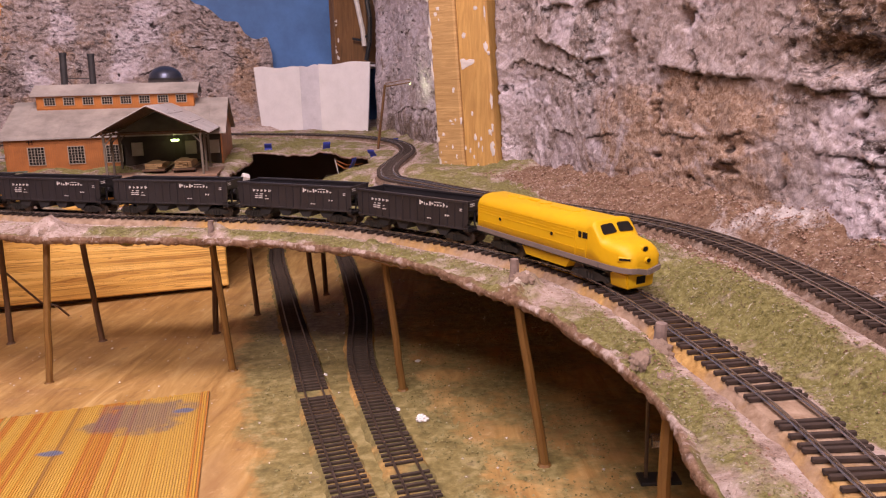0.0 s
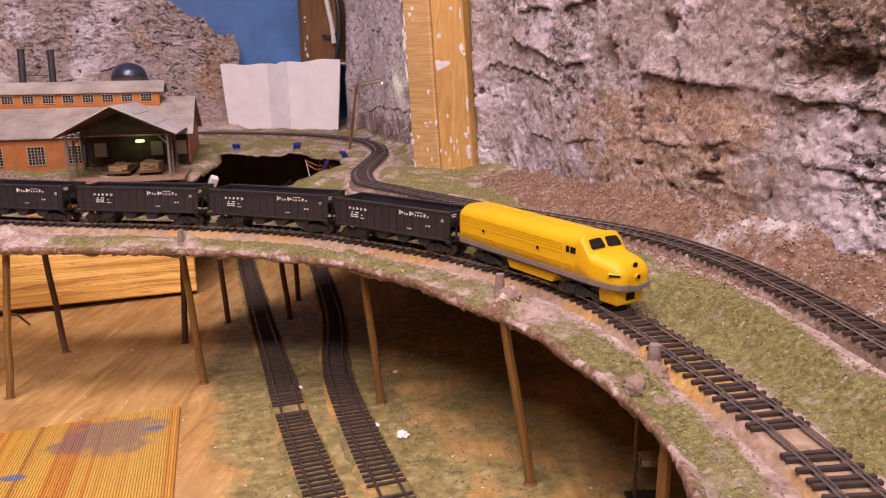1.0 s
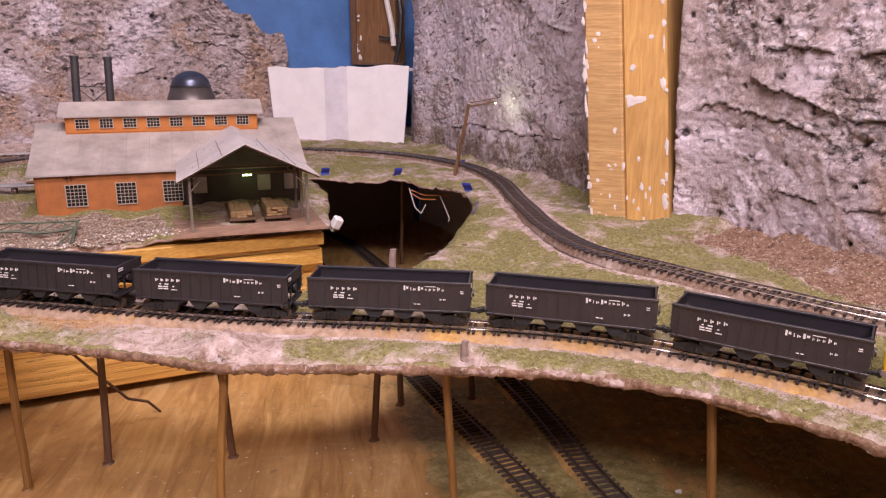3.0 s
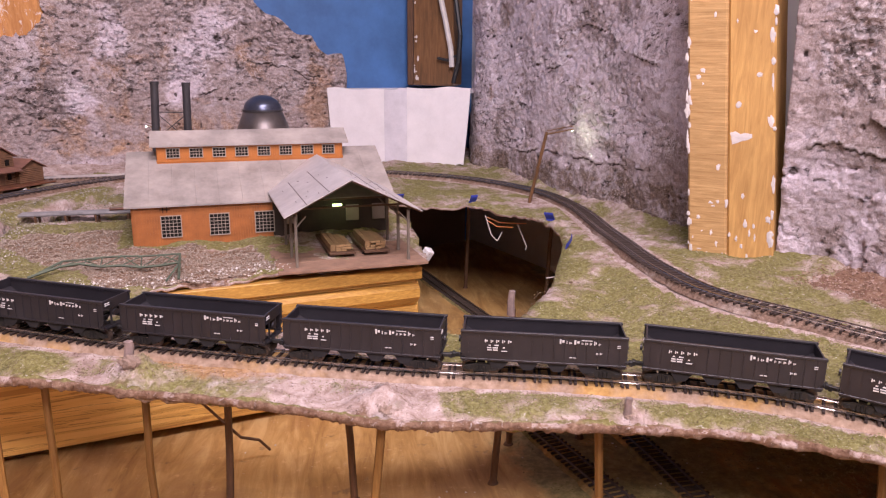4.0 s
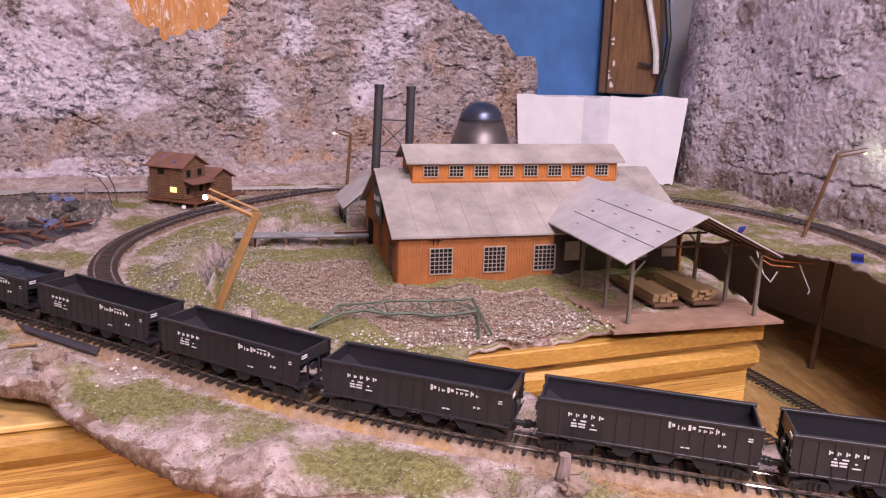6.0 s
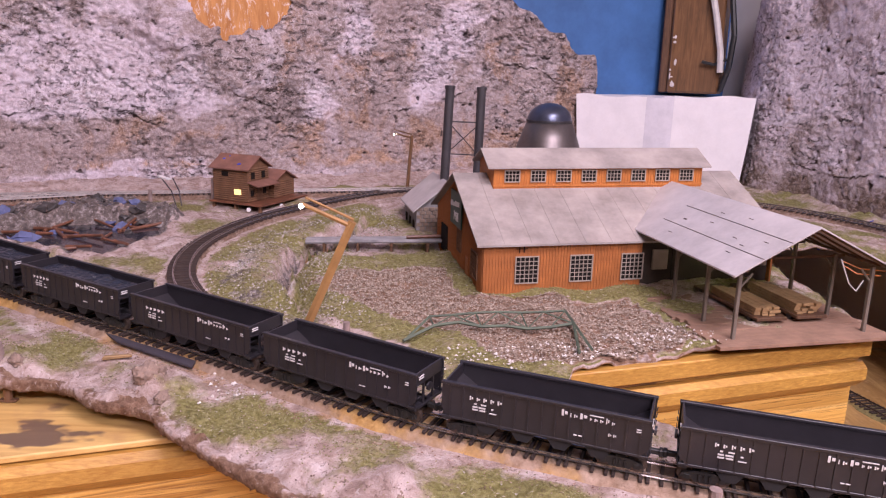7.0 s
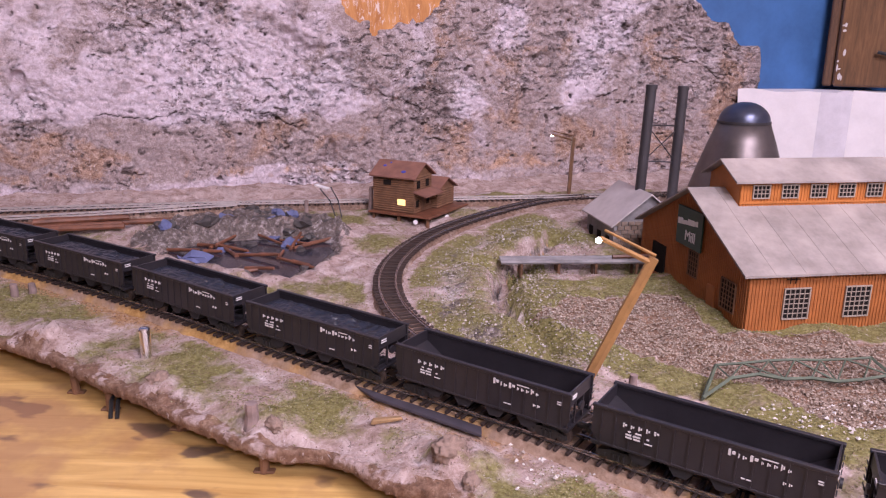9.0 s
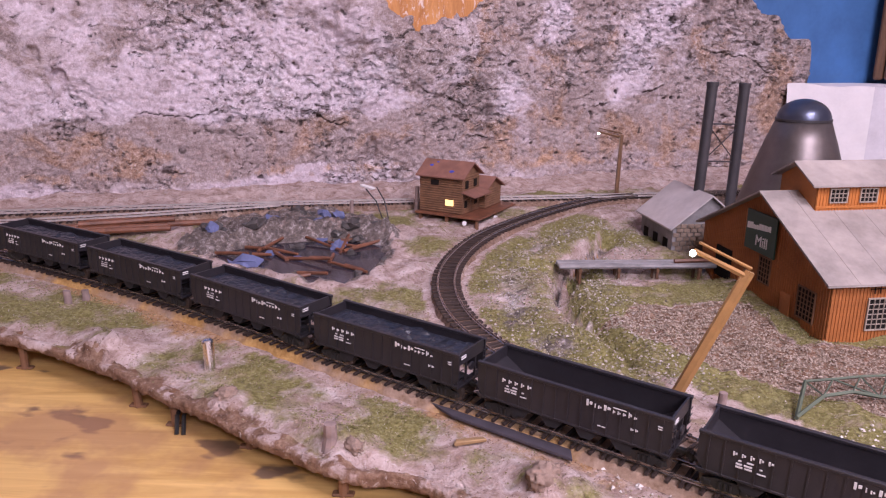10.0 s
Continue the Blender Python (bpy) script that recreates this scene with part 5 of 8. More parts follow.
track("black tie track curving past the cliff and round the mill", second_line, second_z, RAIL, BALLAST_GREY, lambda x, y: (x > -0.12 and 0.25 < y < 1.3) or (x < -0.85), half=0.0165, drop=0.009)
track("straight double rails along the foot of the cliff", back_a_line, deck_z(back_a_line[:, 0], back_a_line[:, 1]) + RAIL_UP, RAIL_BRIGHT, BALLAST_GREY, lambda x, y: x > -1.6)
track("siding rails beside the back track", back_b_line, deck_z(back_b_line[:, 0], back_b_line[:, 1]) + RAIL_UP, RAIL_BRIGHT, BALLAST_GREY, lambda x, y: x > -1.6)
for ln, gp in ((yard_a_line, ((-0.128, 0.664, 0.009),)), (yard_b_line, ((-0.029, 0.506, 0.009),))):
    track("dusty yard track on sandy roadbed under the deck", ln, table_z(ln[:, 0], ln[:, 1]) + 0.0068, RAIL_OLD, YARD_SAND, lambda x, y: y < 1.6, half=0.0205, drop=0.0062, gaps=gp, tie_mat=TIE_YARD, spacing=0.0074)


# ---- the train ----
arc = np.concatenate([[0], np.cumsum(np.hypot(*np.diff(main_line, axis=0).T))])


def on_track(s):
    x, y = np.interp(s, arc, main_line[:, 0]), np.interp(s, arc, main_line[:, 1])
    return Vector((x, y, float(np.interp(s, arc, main_z))))


def place_between(s_front, s_back):
    """Pose of a vehicle whose bogies stand at those two places of the track; its x axis points to the front."""
    a, b = on_track(s_front), on_track(s_back)
    d = (a - b).normalized()
    side = Vector((0, 0, 1)).cross(d).normalized()
    up = d.cross(side)
    c = (a + b) / 2
    return Matrix(((d.x, side.x, up.x, c.x), (d.y, side.y, up.y, c.y), (d.z, side.z, up.z, c.z), (0, 0, 0, 1)))


def wheelset(bm, x, r=0.0052):
    for side in (-1, 1):
        y = side * 0.0085
        rod(bm, (x, y - 0.0011 * side, r), (x, y + 0.0011 * side, r), r, seg=14)
        rod(bm, (x, y - 0.0016 * side, r), (x, y - 0.001 * side, r), r * 1.12, seg=14)
    rod(bm, (x, -0.0085, r), (x, 0.0085, r), 0.0011, seg=6)


def bogie(parent, x, wheel_gap=0.0195, big=1.0):
    bm = B()
    for side in (-1, 1):
        y = side * 0.0122
        prism(bm, [(x - wheel_gap / 2 - 0.004, 0.0045), (x - wheel_gap / 2 - 0.003, 0.0072), (x - 0.005, 0.0092), (x + 0.005, 0.0092), (x + wheel_gap / 2 + 0.003, 0.0072), (x + wheel_gap / 2 + 0.004, 0.0045),
                   (x + wheel_gap / 2 - 0.003, 0.0042), (x + 0.006, 0.0026), (x - 0.006, 0.0026), (x - wheel_gap / 2 + 0.003, 0.0042)], 0.0018, Matrix.Translation((0, y - 0.0009, 0)))
        for k in (-0.003, 0, 0.003):
            rod(bm, (x + k, y + side * 0.0012, 0.0035), (x + k, y + side * 0.0012, 0.0078), 0.0009, seg=6)
        for k in (-1, 1):
            box(bm, x + k * wheel_gap / 2 - 0.002, y - 0.0014, 0.0035, x + k * wheel_gap / 2 + 0.002, y + 0.0014, 0.0068, 0.0004)
    box(bm, x - 0.003, -0.0125, 0.006, x + 0.003, 0.0125, 0.0105, 0.0005)
    b = part("bogie", bm, TRUCK, parent)
    for k in (-1, 1):
        bm = B()
        wheelset(bm, x + k * wheel_gap / 2, 0.0052 * big)
        part("wheelset", bm, RAIL_OLD, b)
    return b


def bars(bm, x, z, widths, height, y, face, gap=0.0009, thick=0.00025):
    """Lettering as plain bars, running to the right as read from that side."""
    for w in widths:
        if w > 0:
            x1 = x + face * w
            box(bm, min(x, x1), y - thick, z, max(x, x1), y + thick, z + height)
        x += face * (abs(w) + gap)


def glyphs(bm, x, z, sizes, y, face, gap, thick=0.00025):
    """Lettering as plain strokes: an upright and a short block for each sign."""
    for w, h in sizes:
        for a0, a1, b0, b1 in ((0, 0.36 * w if w > 0.001 else w, 0, h), (0.55 * w, w, 0.32 * h, 0.78 * h)):
            p, q = x + face * a0, x + face * a1
            box(bm, min(p, q), y - thick, z + b0, max(p, q), y + thick, z + b1)
        x += face * (w + gap)


def lower_body(t, f):
    """Brings a vehicle to its true height."""
    seen = set()
    for o in t.children_recursive:
        if o.data and o.data.name not in seen and not o.name.startswith(("bogie", "wheelset", "coupler")):
            seen.add(o.data.name)
            for v in o.data.vertices:
                v.co.z = v.co.z if v.co.z < 0.010 else 0.010 + (v.co.z - 0.010) * f


def hopper_car(load):
    """A black open coal hopper, four bays, 128 mm over the ends."""
    t = root("coal_hopper_car", "black coal hopper car heaped with coal, white lettering bars" if load else "black empty coal hopper car with white lettering bars", "train car", group="coal train")
    L, W, z0, z1 = 0.0635, 0.0172, 0.0155, 0.0445
    for side in (-1, 1):
        bm = B()
        y = side * W
        prism(bm, [(-L, z1), (L, z1), (L, 0.0225), (L - 0.004, 0.0165), (0.043, z0), (-0.043, z0), (-L + 0.004, 0.0165), (-L, 0.0225)], 0.0012, Matrix.Translation((0, y - 0.0006, 0)))
        box(bm, -L - 0.0004, y - 0.0015, z1 - 0.0018, L + 0.0004, y + 0.0016, z1 + 0.0006, 0.0003)
        box(bm, -L, y - 0.001, z0 - 0.0008, L, y + 0.0014, z0 + 0.0012, 0.0003)
        for k in range(15):
            x = -0.058 + k * 0.1160 / 14
            box(bm, x - 0.00045, y - 0.0004, z0 + 0.001, x + 0.00045, y + side * 0.0012, z1 - 0.001)
        s = part("side_panel", bm, BLACK, t)
        yy = y + side * 0.00135
        f = 1 if side < 0 else -1
        start = -0.045 * f
        bm = B()
        glyphs(bm, start, 0.0338, ((0.0021, 0.0030), (0.0019, 0.0026), (0.0021, 0.0030), (0.0021, 0.0030), (0.0026, 0.0030)), yy, f, 0.0024)
        bars(bm, start + 0.003 * f, 0.0306, (0.0016, -0.001, 0.0034), 0.0010, yy, f)
        bars(bm, start + 0.002 * f, 0.0280, (0.0032, 0.0042), 0.0011, yy, f)
        bars(bm, start + 0.002 * f, 0.0258, (0.0036, 0.0038), 0.0011, yy, f)
        bars(bm, start + 0.014 * f, 0.0285, (0.0014,), 0.0009, yy, f)
        bars(bm, start + 0.013 * f, 0.0252, (0.0044,), 0.0007, yy, f)
        part("lettering", bm, LETTER, s, "white lettering drawn as bars")
        bm = B()
        glyphs(bm, 0.012 * f, 0.0362, ((0.0036, 0.0046), (0.0006, 0.0030), (0.0020, 0.0022), (0.0040, 0.0042), (0.0012, 0.0022), (0.0017, 0.0022), (0.0017, 0.0022), (0.0018, 0.0040), (0.0016, 0.0020)), yy, f, 0.0016)
        bars(bm, 0.0285 * f, 0.0402, (0.0080,), 0.0006, yy, f, 0.0004)
        bars(bm, 0.0555 * f, 0.0362, (0.0026,), 0.0007, yy, f)
        bars(bm, 0.0555 * f, 0.0344, (0.0026,), 0.0007, yy, f)
        part("lettering", bm, LETTER, s, "white lettering drawn as bars")
        bm = B()
        glyphs(bm, 0.040 * f, 0.0268, ((0.0016, 0.0020), (0.0016, 0.0020)), yy, f, 0.0012)
        bars(bm, 0.020 * f, 0.0222, (0.0020, 0.0022), 0.0007, yy, f, 0.0007)
        part("lettering", bm, LETTER, s, "white lettering drawn as bars")
    for e in (-1, 1):
        bm = B()
        m = Matrix.Diagonal((e, 1, 1, 1))
        a = [bm.verts.new(m @ Vector(v)) for v in ((L - 0.001, -W, z1), (L - 0.001, W, z1), (L - 0.001, W, 0.0335), (L - 0.001, -W, 0.0335))]
        b = [bm.verts.new(m @ Vector(v)) for v in ((L - 0.0022, -W, z1), (L - 0.0022, W, z1), (L - 0.0022, W, 0.0345), (L - 0.0022, -W, 0.0345))]
        c = [bm.verts.new(m @ Vector(v)) for v in ((0.040, W, 0.0165), (0.040, -W, 0.0165), (0.0405, W, 0.0180), (0.0405, -W, 0.0180))]
        for q in ((a[0], a[1], a[2], a[3]), (b[3], b[2], b[1], b[0]), (a[0], b[0], b[1], a[1]), (a[3], a[2], c[0], c[1]), (b[2], b[3], c[3], c[2]), (c[0], c[2], c[3], c[1])):
            bm.faces.new(q)
        bmesh.ops.recalc_face_normals(bm, faces=bm.faces)
        for yy in (-0.0165, -0.006, 0.006, 0.0165):
            box(bm, e * (L - 0.0016) - 0.0006, yy - 0.0007, 0.0140, e * (L - 0.0016) + 0.0006, yy + 0.0007, 0.036)
        box(bm, e * (L - 0.003) - 0.0025, -0.0172, 0.0125, e * (L - 0.003) + 0.0025, 0.0172, 0.0150, 0.0003)
        for yy in (-0.0160, 0.0160):
            for k in range(4):
                rod(bm, (e * (L + 0.0006), yy - 0.003, 0.0190 + k * 0.0056), (e * (L + 0.0006), yy + 0.003, 0.0190 + k * 0.0056), 0.00035, seg=5)
        rod(bm, (e * (L + 0.001), -0.004, 0.030), (e * (L + 0.0024), -0.004, 0.030), 0.0034, seg=12)
        part("end_frame", bm, BLACK, t)
        bm = B()
        box(bm, e * (L - 0.001), -0.0016, 0.0092, e * (L + 0.0075), 0.0016, 0.0124, 0.0005)
        box(bm, e * (L + 0.0048), -0.0026, 0.0086, e * (L + 0.0075), 0.0026, 0.0130, 0.0006)
        part("coupler", bm, TRUCK, t)
        bm = B()
        bars(bm, 0, 0.0412, (0.0058,), 0.0009, 0, 1)
        bars(bm, 0, 0.0392, (0.0058,), 0.0009, 0, 1)
        bmesh.ops.transform(bm, matrix=Matrix.Translation((e * (L + 0.0002), -0.0150, 0)) @ pose(0, 0, 0, 0, 0, 90), verts=bm.verts)
        part("end_marking", bm, LETTER, t)
    bm = B()
    for k in range(4):
        x = -0.0345 + k * 0.023
        prism(bm, [(x - 0.0115, 0.0185), (x + 0.0115, 0.0185), (x + 0.0035, 0.0062), (x - 0.0035, 0.0062)], 0.029, Matrix.Translation((0, -0.0145, 0)))
    box(bm, -L + 0.002, -0.0025, 0.0100, L - 0.002, 0.0025, 0.0150, 0.0005)
    part("hopper_bay", bm, BLACK_IN, t)
    bm = B()
    for k in range(3):
        x = -0.023 + k * 0.023
        prism(bm, [(x - 0.0095, 0.0180), (x, 0.0240), (x + 0.0095, 0.0180)], 0.0325, Matrix.Translation((0, -0.01625, 0)))
    part("inner_ridges", bm, BLACK_IN, t)
    bogie(t, 0.0475)
    bogie(t, -0.0475)
    if load:
        n0, n1 = 46, 14
        xs, ys = np.linspace(-L + 0.003, L - 0.003, n0), np.linspace(-W + 0.001, W - 0.001, n1)
        X, Y = np.meshgrid(xs, ys, indexing="ij")
        Z = 0.0372 + 0.0022 * (1 - (Y / W) ** 2) + 0.0022 * waves(X, Y, 210, 6, 3) + 0.0012 * np.sin(X * 140)
        edge = (np.abs(X) > L - 0.006) | (np.abs(Y) > W - 0.003)
        Z = np.where(edge, 0.0365, Z)
        idx = np.arange(n0 * n1).reshape(n0, n1)
        fc = np.stack([idx[:-1, :-1], idx[1:, :-1], idx[1:, 1:], idx[:-1, 1:]], -1).reshape(-1, 4)
        ob = new("coal_load", np_mesh("coal_load", np.c_[X.ravel(), Y.ravel(), Z.ravel()], fc, COAL, smooth=False))
        ob.parent = t
        tagged(ob, "blue black coal heap")
    lower_body(t, 0.80)
    return t


def locomotive():
    """A yellow streamlined diesel with a rounded nose; x points forward, rail top at z 0."""
    t = root("diesel_locomotive", "yellow streamlined diesel locomotive with grey stripe", "locomotive")
    W, H = 0.0180, 0.0520

    def section(x, w, top, base, n=9, r=0.0125):
        pts = []
        r = min(r, w * 0.72)
        pts.append((x, -w, base))
        pts.append((x, -w, base + (top - r - base) * 0.5))
        for k in range(n):
            a = math.pi / 2 * k / (n - 1)
            pts.append((x, -w + r * (1 - math.cos(a)), top - r * 0.80 + r * 0.80 * math.sin(a)))
        left = [(px, -py, pz) for px, py, pz in pts[::-1]]
        return pts + left

    base = 0.0165
    rows = [section(-0.0850, W, H - 0.001, base), section(-0.0840, W, H, base), section(0.030, W, H, base), section(0.0440, W, H, base), section(0.0490, W, H, base, 9, 0.0075)]
    for x, w, top, r in ((0.0505, 1.0, 0.0002, 0.0062), (0.0516, 1.0, 0.0014, 0.0060), (0.0545, 1.0, 0.0056, 0.0058), (0.0575, 1.0, 0.0098, 0.0060), (0.0590, 0.998, 0.0118, 0.0070), (0.0604, 0.99, 0.0124, 0.0090), (0.0660, 0.975, 0.0128, 0.0105),
                         (0.0710, 0.95, 0.0134, 0.0110), (0.0750, 0.91, 0.0142, 0.0110), (0.0785, 0.85, 0.0156, 0.0105), (0.0812, 0.77, 0.0178, 0.0095), (0.0830, 0.68, 0.0205, 0.0080), (0.0841, 0.58, 0.0235, 0.0060), (0.0847, 0.47, 0.0265, 0.0045)):
        rows.append(section(x, W * w, H - top, base, 9, r))
    bm = B()
    vs = [[bm.verts.new(p) for p in r] for r in rows]
    n = len(vs[0])
    for a, b in zip(vs, vs[1:]):
        for i in range(n - 1):
            bm.faces.new((a[i], b[i], b[i + 1], a[i + 1]))
        bm.faces.new((a[n - 1], b[n - 1], b[0], a[0]))
    bm.faces.new(vs[0])
    bm.faces.new(vs[-1][::-1])
    bmesh.ops.recalc_face_normals(bm, faces=bm.faces)
    body = part("body", bm, YELLOW, t, "glossy yellow body shell", smooth=True)
    for p in body.data.polygons:
        if len(p.vertices) > 4:
            p.use_smooth = False
    # belt rails and vents on each side
    for side in (-1, 1):
        y = side * W
        for z in (0.0265, 0.0345, 0.0375, 0.0400, 0.0422):
            bm = B()
            box(bm, -0.083, y - 0.0003, z, 0.044 if z < 0.034 else 0.034, y + 0.0003, z + 0.0005)
            part("belt_rail", bm, YELLOW, t)
        for x in (-0.0835, 0.0345, 0.0455):
            bm = B()
            box(bm, x, y - 0.0003, 0.0205, x + 0.0006, y + 0.0003, 0.042)
            part("door_seam", bm, YELLOW, t)
    bm = B()
    for side in (-1, 1):
        y = side * (W + 0.0002)
        box(bm, -0.0852, y - 0.0004, 0.0158, 0.0585, y + 0.0004, 0.0203, 0.0002)
    for (x0, y0), (x1, y1) in (((0.0585, W), (0.0710, W * 0.96)), ((0.0710, W * 0.96), (0.0785, W * 0.86)), ((0.0785, W * 0.86), (0.0828, W * 0.70)), ((0.0828, W * 0.70), (0.0847, W * 0.48)), ((0.0847, W * 0.48), (0.0850, 0.0))):
        for side in (-1, 1):
            a = [Vector((x0, side * y0, 0.0160)), Vector((x1, side * y1, 0.0160 - 0.0022 * (x1 > 0.0848)))]
            q = [bm.verts.new(v) for v in (a[0], a[1], a[1] + Vector((0, 0, 0.0040)), a[0] + Vector((0, 0, 0.0042)))]
            o = Vector((0.0012, side * 0.0008, 0))
            q2 = [bm.verts.new(v.co + o) for v in q]
            for i in range(4):
                bm.faces.new((q[i], q[(i + 1) % 4], q2[(i + 1) % 4], q2[i]))
            bm.faces.new(q2)
    bmesh.ops.recalc_face_normals(bm, faces=bm.faces)
    part("lower_stripe", bm, ENGINE_STRIPE, t, "grey brown stripe round the lower body")
    # pilot, nose details
    bm = B()
    prism(bm, [(-0.0130, 0.0145), (0.0130, 0.0145), (0.0118, 0.0030), (-0.0118, 0.0030)], 0.0165, Matrix.Translation((0.0635, 0, 0)) @ Matrix(((0, 1, 0, 0), (1, 0, 0, 0), (0, 0, 1, 0), (0, 0, 0, 1))))
    bmesh.ops.bevel(bm, geom=[e for e in bm.edges], offset=0.0012, segments=2, affect="EDGES")
    pl = part("pilot", bm, YELLOW, t, "yellow pilot under the nose")
    bm = B()
    box(bm, 0.0795, -0.0042, 0.0058, 0.0803, 0.0042, 0.0112, 0.0004)
    part("coupler_pocket", bm, DARK, pl)
    for name, z, x, r in (("headlight", 0.0338, 0.0775, 0.0030), ("headlight", 0.0255, 0.0808, 0.0024)):
        bm = B()
        rod(bm, (x, 0, z), (x + 0.0050, 0, z), r, r * 0.95, 16)
        h = part(name, bm, YELLOW, t, "round headlight housing", smooth=False)
        bm = B()
        rod(bm, (x + 0.0046, 0, z), (x + 0.0053, 0, z), r * 0.68, r * 0.68, 16)
        part("lens", bm, DARK, h)
    for side in (-1, 1):
        bm = B()
        m = Matrix.Translation((0.0790, side * 0.0143, 0.0268)) @ pose(0, 0, 0, 0, 0, -side * 38)
        box(bm, -0.0046, -0.001, -0.0019, 0.0046, 0.001, 0.0019, 0.0006, m=m)
        b = part("number_board", bm, YELLOW, t)
        bm = B()
        box(bm, -0.0036, -0.0013, -0.0008, 0.0036, 0.0013, 0.0008, m=m)
        part("board_slot", bm, DARK, b)
        # windshield halves
        bm = B()
        pts = []
        for cy, cz, a0 in ((0.0112, 0.0094, 0), (0.0036, 0.0098, 90), (0.0030, 0.0044, 180), (0.0120, 0.0040, 270)):
            for k in range(4):
                a1 = math.radians(a0 + 30 * k)
                pts.append((side * (cy + 0.0017 * math.cos(a1)), cz + 0.0015 * math.sin(a1)))
        prism(bm, pts, 0.0014, Matrix(((0, 0.823, -0.568, 0.0592), (1, 0, 0, 0), (0, 0.568, 0.823, H - 0.0124), (0, 0, 0, 1))) @ Matrix.Translation((0, -0.0008, 0)))
        part("windshield", bm, DARK, t, "dark open windshield")
        for x0, x1 in ((0.0378, 0.0410), (0.0420, 0.0470)):
            bm = B()
            box(bm, x0, side * W - 0.0004, 0.0362, x1, side * W + 0.0004, 0.0415, 0.0003)
            part("cab_window", bm, DARK, t)
        for x in (-0.053, 0.010):
            bm = B()
            rod(bm, (x, side * (W - 0.0004), 0.0330), (x, side * (W + 0.0005), 0.0330), 0.0021, seg=14)
            r = part("porthole", bm, YELLOW, t)
            bm = B()
            rod(bm, (x, side * (W - 0.0004), 0.0330), (x, side * (W + 0.0008), 0.0330), 0.0015, seg=14)
            part("porthole_glass", bm, DARK, r)
    bm = B()
    for x in (-0.060, -0.048, -0.020):
        rod(bm, (x, 0, H - 0.001), (x, 0, H + 0.0010), 0.0052, 0.0048, 14)
    box(bm, -0.008, -0.006, H - 0.001, 0.020, 0.006, H + 0.0007, 0.0004)
    box(bm, -0.040, -0.0022, H - 0.001, -0.034, 0.0022, H + 0.0018, 0.0005)
    box(bm, -0.035, -0.0022, H - 0.001, -0.029, 0.0022, H + 0.0016, 0.0005)
    part("roof_detail", bm, YELLOW, t)
    bm = B()
    prism(bm, [(-0.030, 0.0160), (0.028, 0.0160), (0.022, 0.0065), (-0.024, 0.0065)], 0.030, Matrix.Translation((0, -0.015, 0)))
    part("fuel_tank", bm, YELLOW, t, "yellow fuel tank skirt")
    bm = B()
    box(bm, -0.083, -0.0150, 0.0125, 0.066, 0.0150, 0.0163, 0.0005)
    part("underframe", bm, TRUCK, t)
    bogie(t, 0.0455, 0.030, 1.1)
    bogie(t, -0.0545, 0.030, 1.1)
    bm = B()
    box(bm, -0.0930, -0.0016, 0.0092, -0.0840, 0.0016, 0.0124, 0.0005)
    part("coupler", bm, TRUCK, t)
    lower_body(t, 0.83)
    return t


def train():
    # the coupling between engine and first car
    s0 = 0.753
    eng = locomotive()
    eng.matrix_world = place_between(s0 - 0.142, s0 - 0.042) @ Matrix.Translation((-0.003, 0, 0))
    pitch, first_full = 0.1416, 8
    empty, full = hopper_car(False), hopper_car(True)
    for i in range(12):
        mid = s0 + pitch * (i + 0.5)
        m = place_between(mid - 0.0475, mid + 0.0475)
        if i == 0:
            empty.matrix_world = m
        elif i == first_full:
            full.matrix_world = m
        else:
            copy_thing(full if i > first_full else empty, m)


train()


# ---- the mill ----
MILL = pose(-0.703, 1.212, 0.966, 0, 0, 11.4)


def window_unit(parent, m, w, h, nx, ny, name="window", sash=None):
    """A framed many-paned window in the local x-z plane of m (outside towards -y)."""
    fr = 0.0011
    sash = sash or SASH
    bm = B()
    rings = []
    for y in (-0.0009, 0.0006):
        for e in (fr, 0.0):
            rings.append([bm.verts.new(m @ Vector(p)) for p in ((-w / 2 - e, y, -e), (w / 2 + e, y, -e), (w / 2 + e, y, h + e), (-w / 2 - e, y, h + e))])
    for p, q in ((0, 1), (1, 3), (3, 2), (2, 0)):
        for i in range(4):
            bm.faces.new((rings[p][i], rings[p][(i + 1) % 4], rings[q][(i + 1) % 4], rings[q][i]))
    bmesh.ops.recalc_face_normals(bm, faces=bm.faces)
    wnd = part(name, bm, sash, parent, "grey small-paned sash")
    for k in range(1, nx):
        x = -w / 2 + w * k / nx
        bm = B()
        box(bm, x - 0.0003, -0.0007, 0, x + 0.0003, 0.0002, h, m=m)
        part("muntin", bm, sash, wnd)
    for k in range(1, ny):
        z = h * k / ny
        bm = B()
        box(bm, -w / 2, -0.0006, z - 0.0003, w / 2, 0.0002, z + 0.0003, m=m)
        part("muntin", bm, sash, wnd)
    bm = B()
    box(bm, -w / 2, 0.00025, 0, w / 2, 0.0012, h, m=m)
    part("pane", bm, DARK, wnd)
    return wnd


BATTEN = {}


def batten(parent, mat, x, y, z0, z1, along_y=False):
    """One siding batten; all share a mesh of unit height."""
    if mat.name not in BATTEN:
        bm = B()
        box(bm, -0.00045, -0.0007, 0, 0.00045, 0.0003, 1)
        BATTEN[mat.name] = finish(bm, "batten", mat)
    ob = new("batten", BATTEN[mat.name])
    ob.parent = parent
    ob.matrix_local = Matrix.Translation((x, y, z0)) @ pose(0, 0, 0, 0, 0, -90 if along_y else 0) @ Matrix.Diagonal((1, 1, z1 - z0, 1))


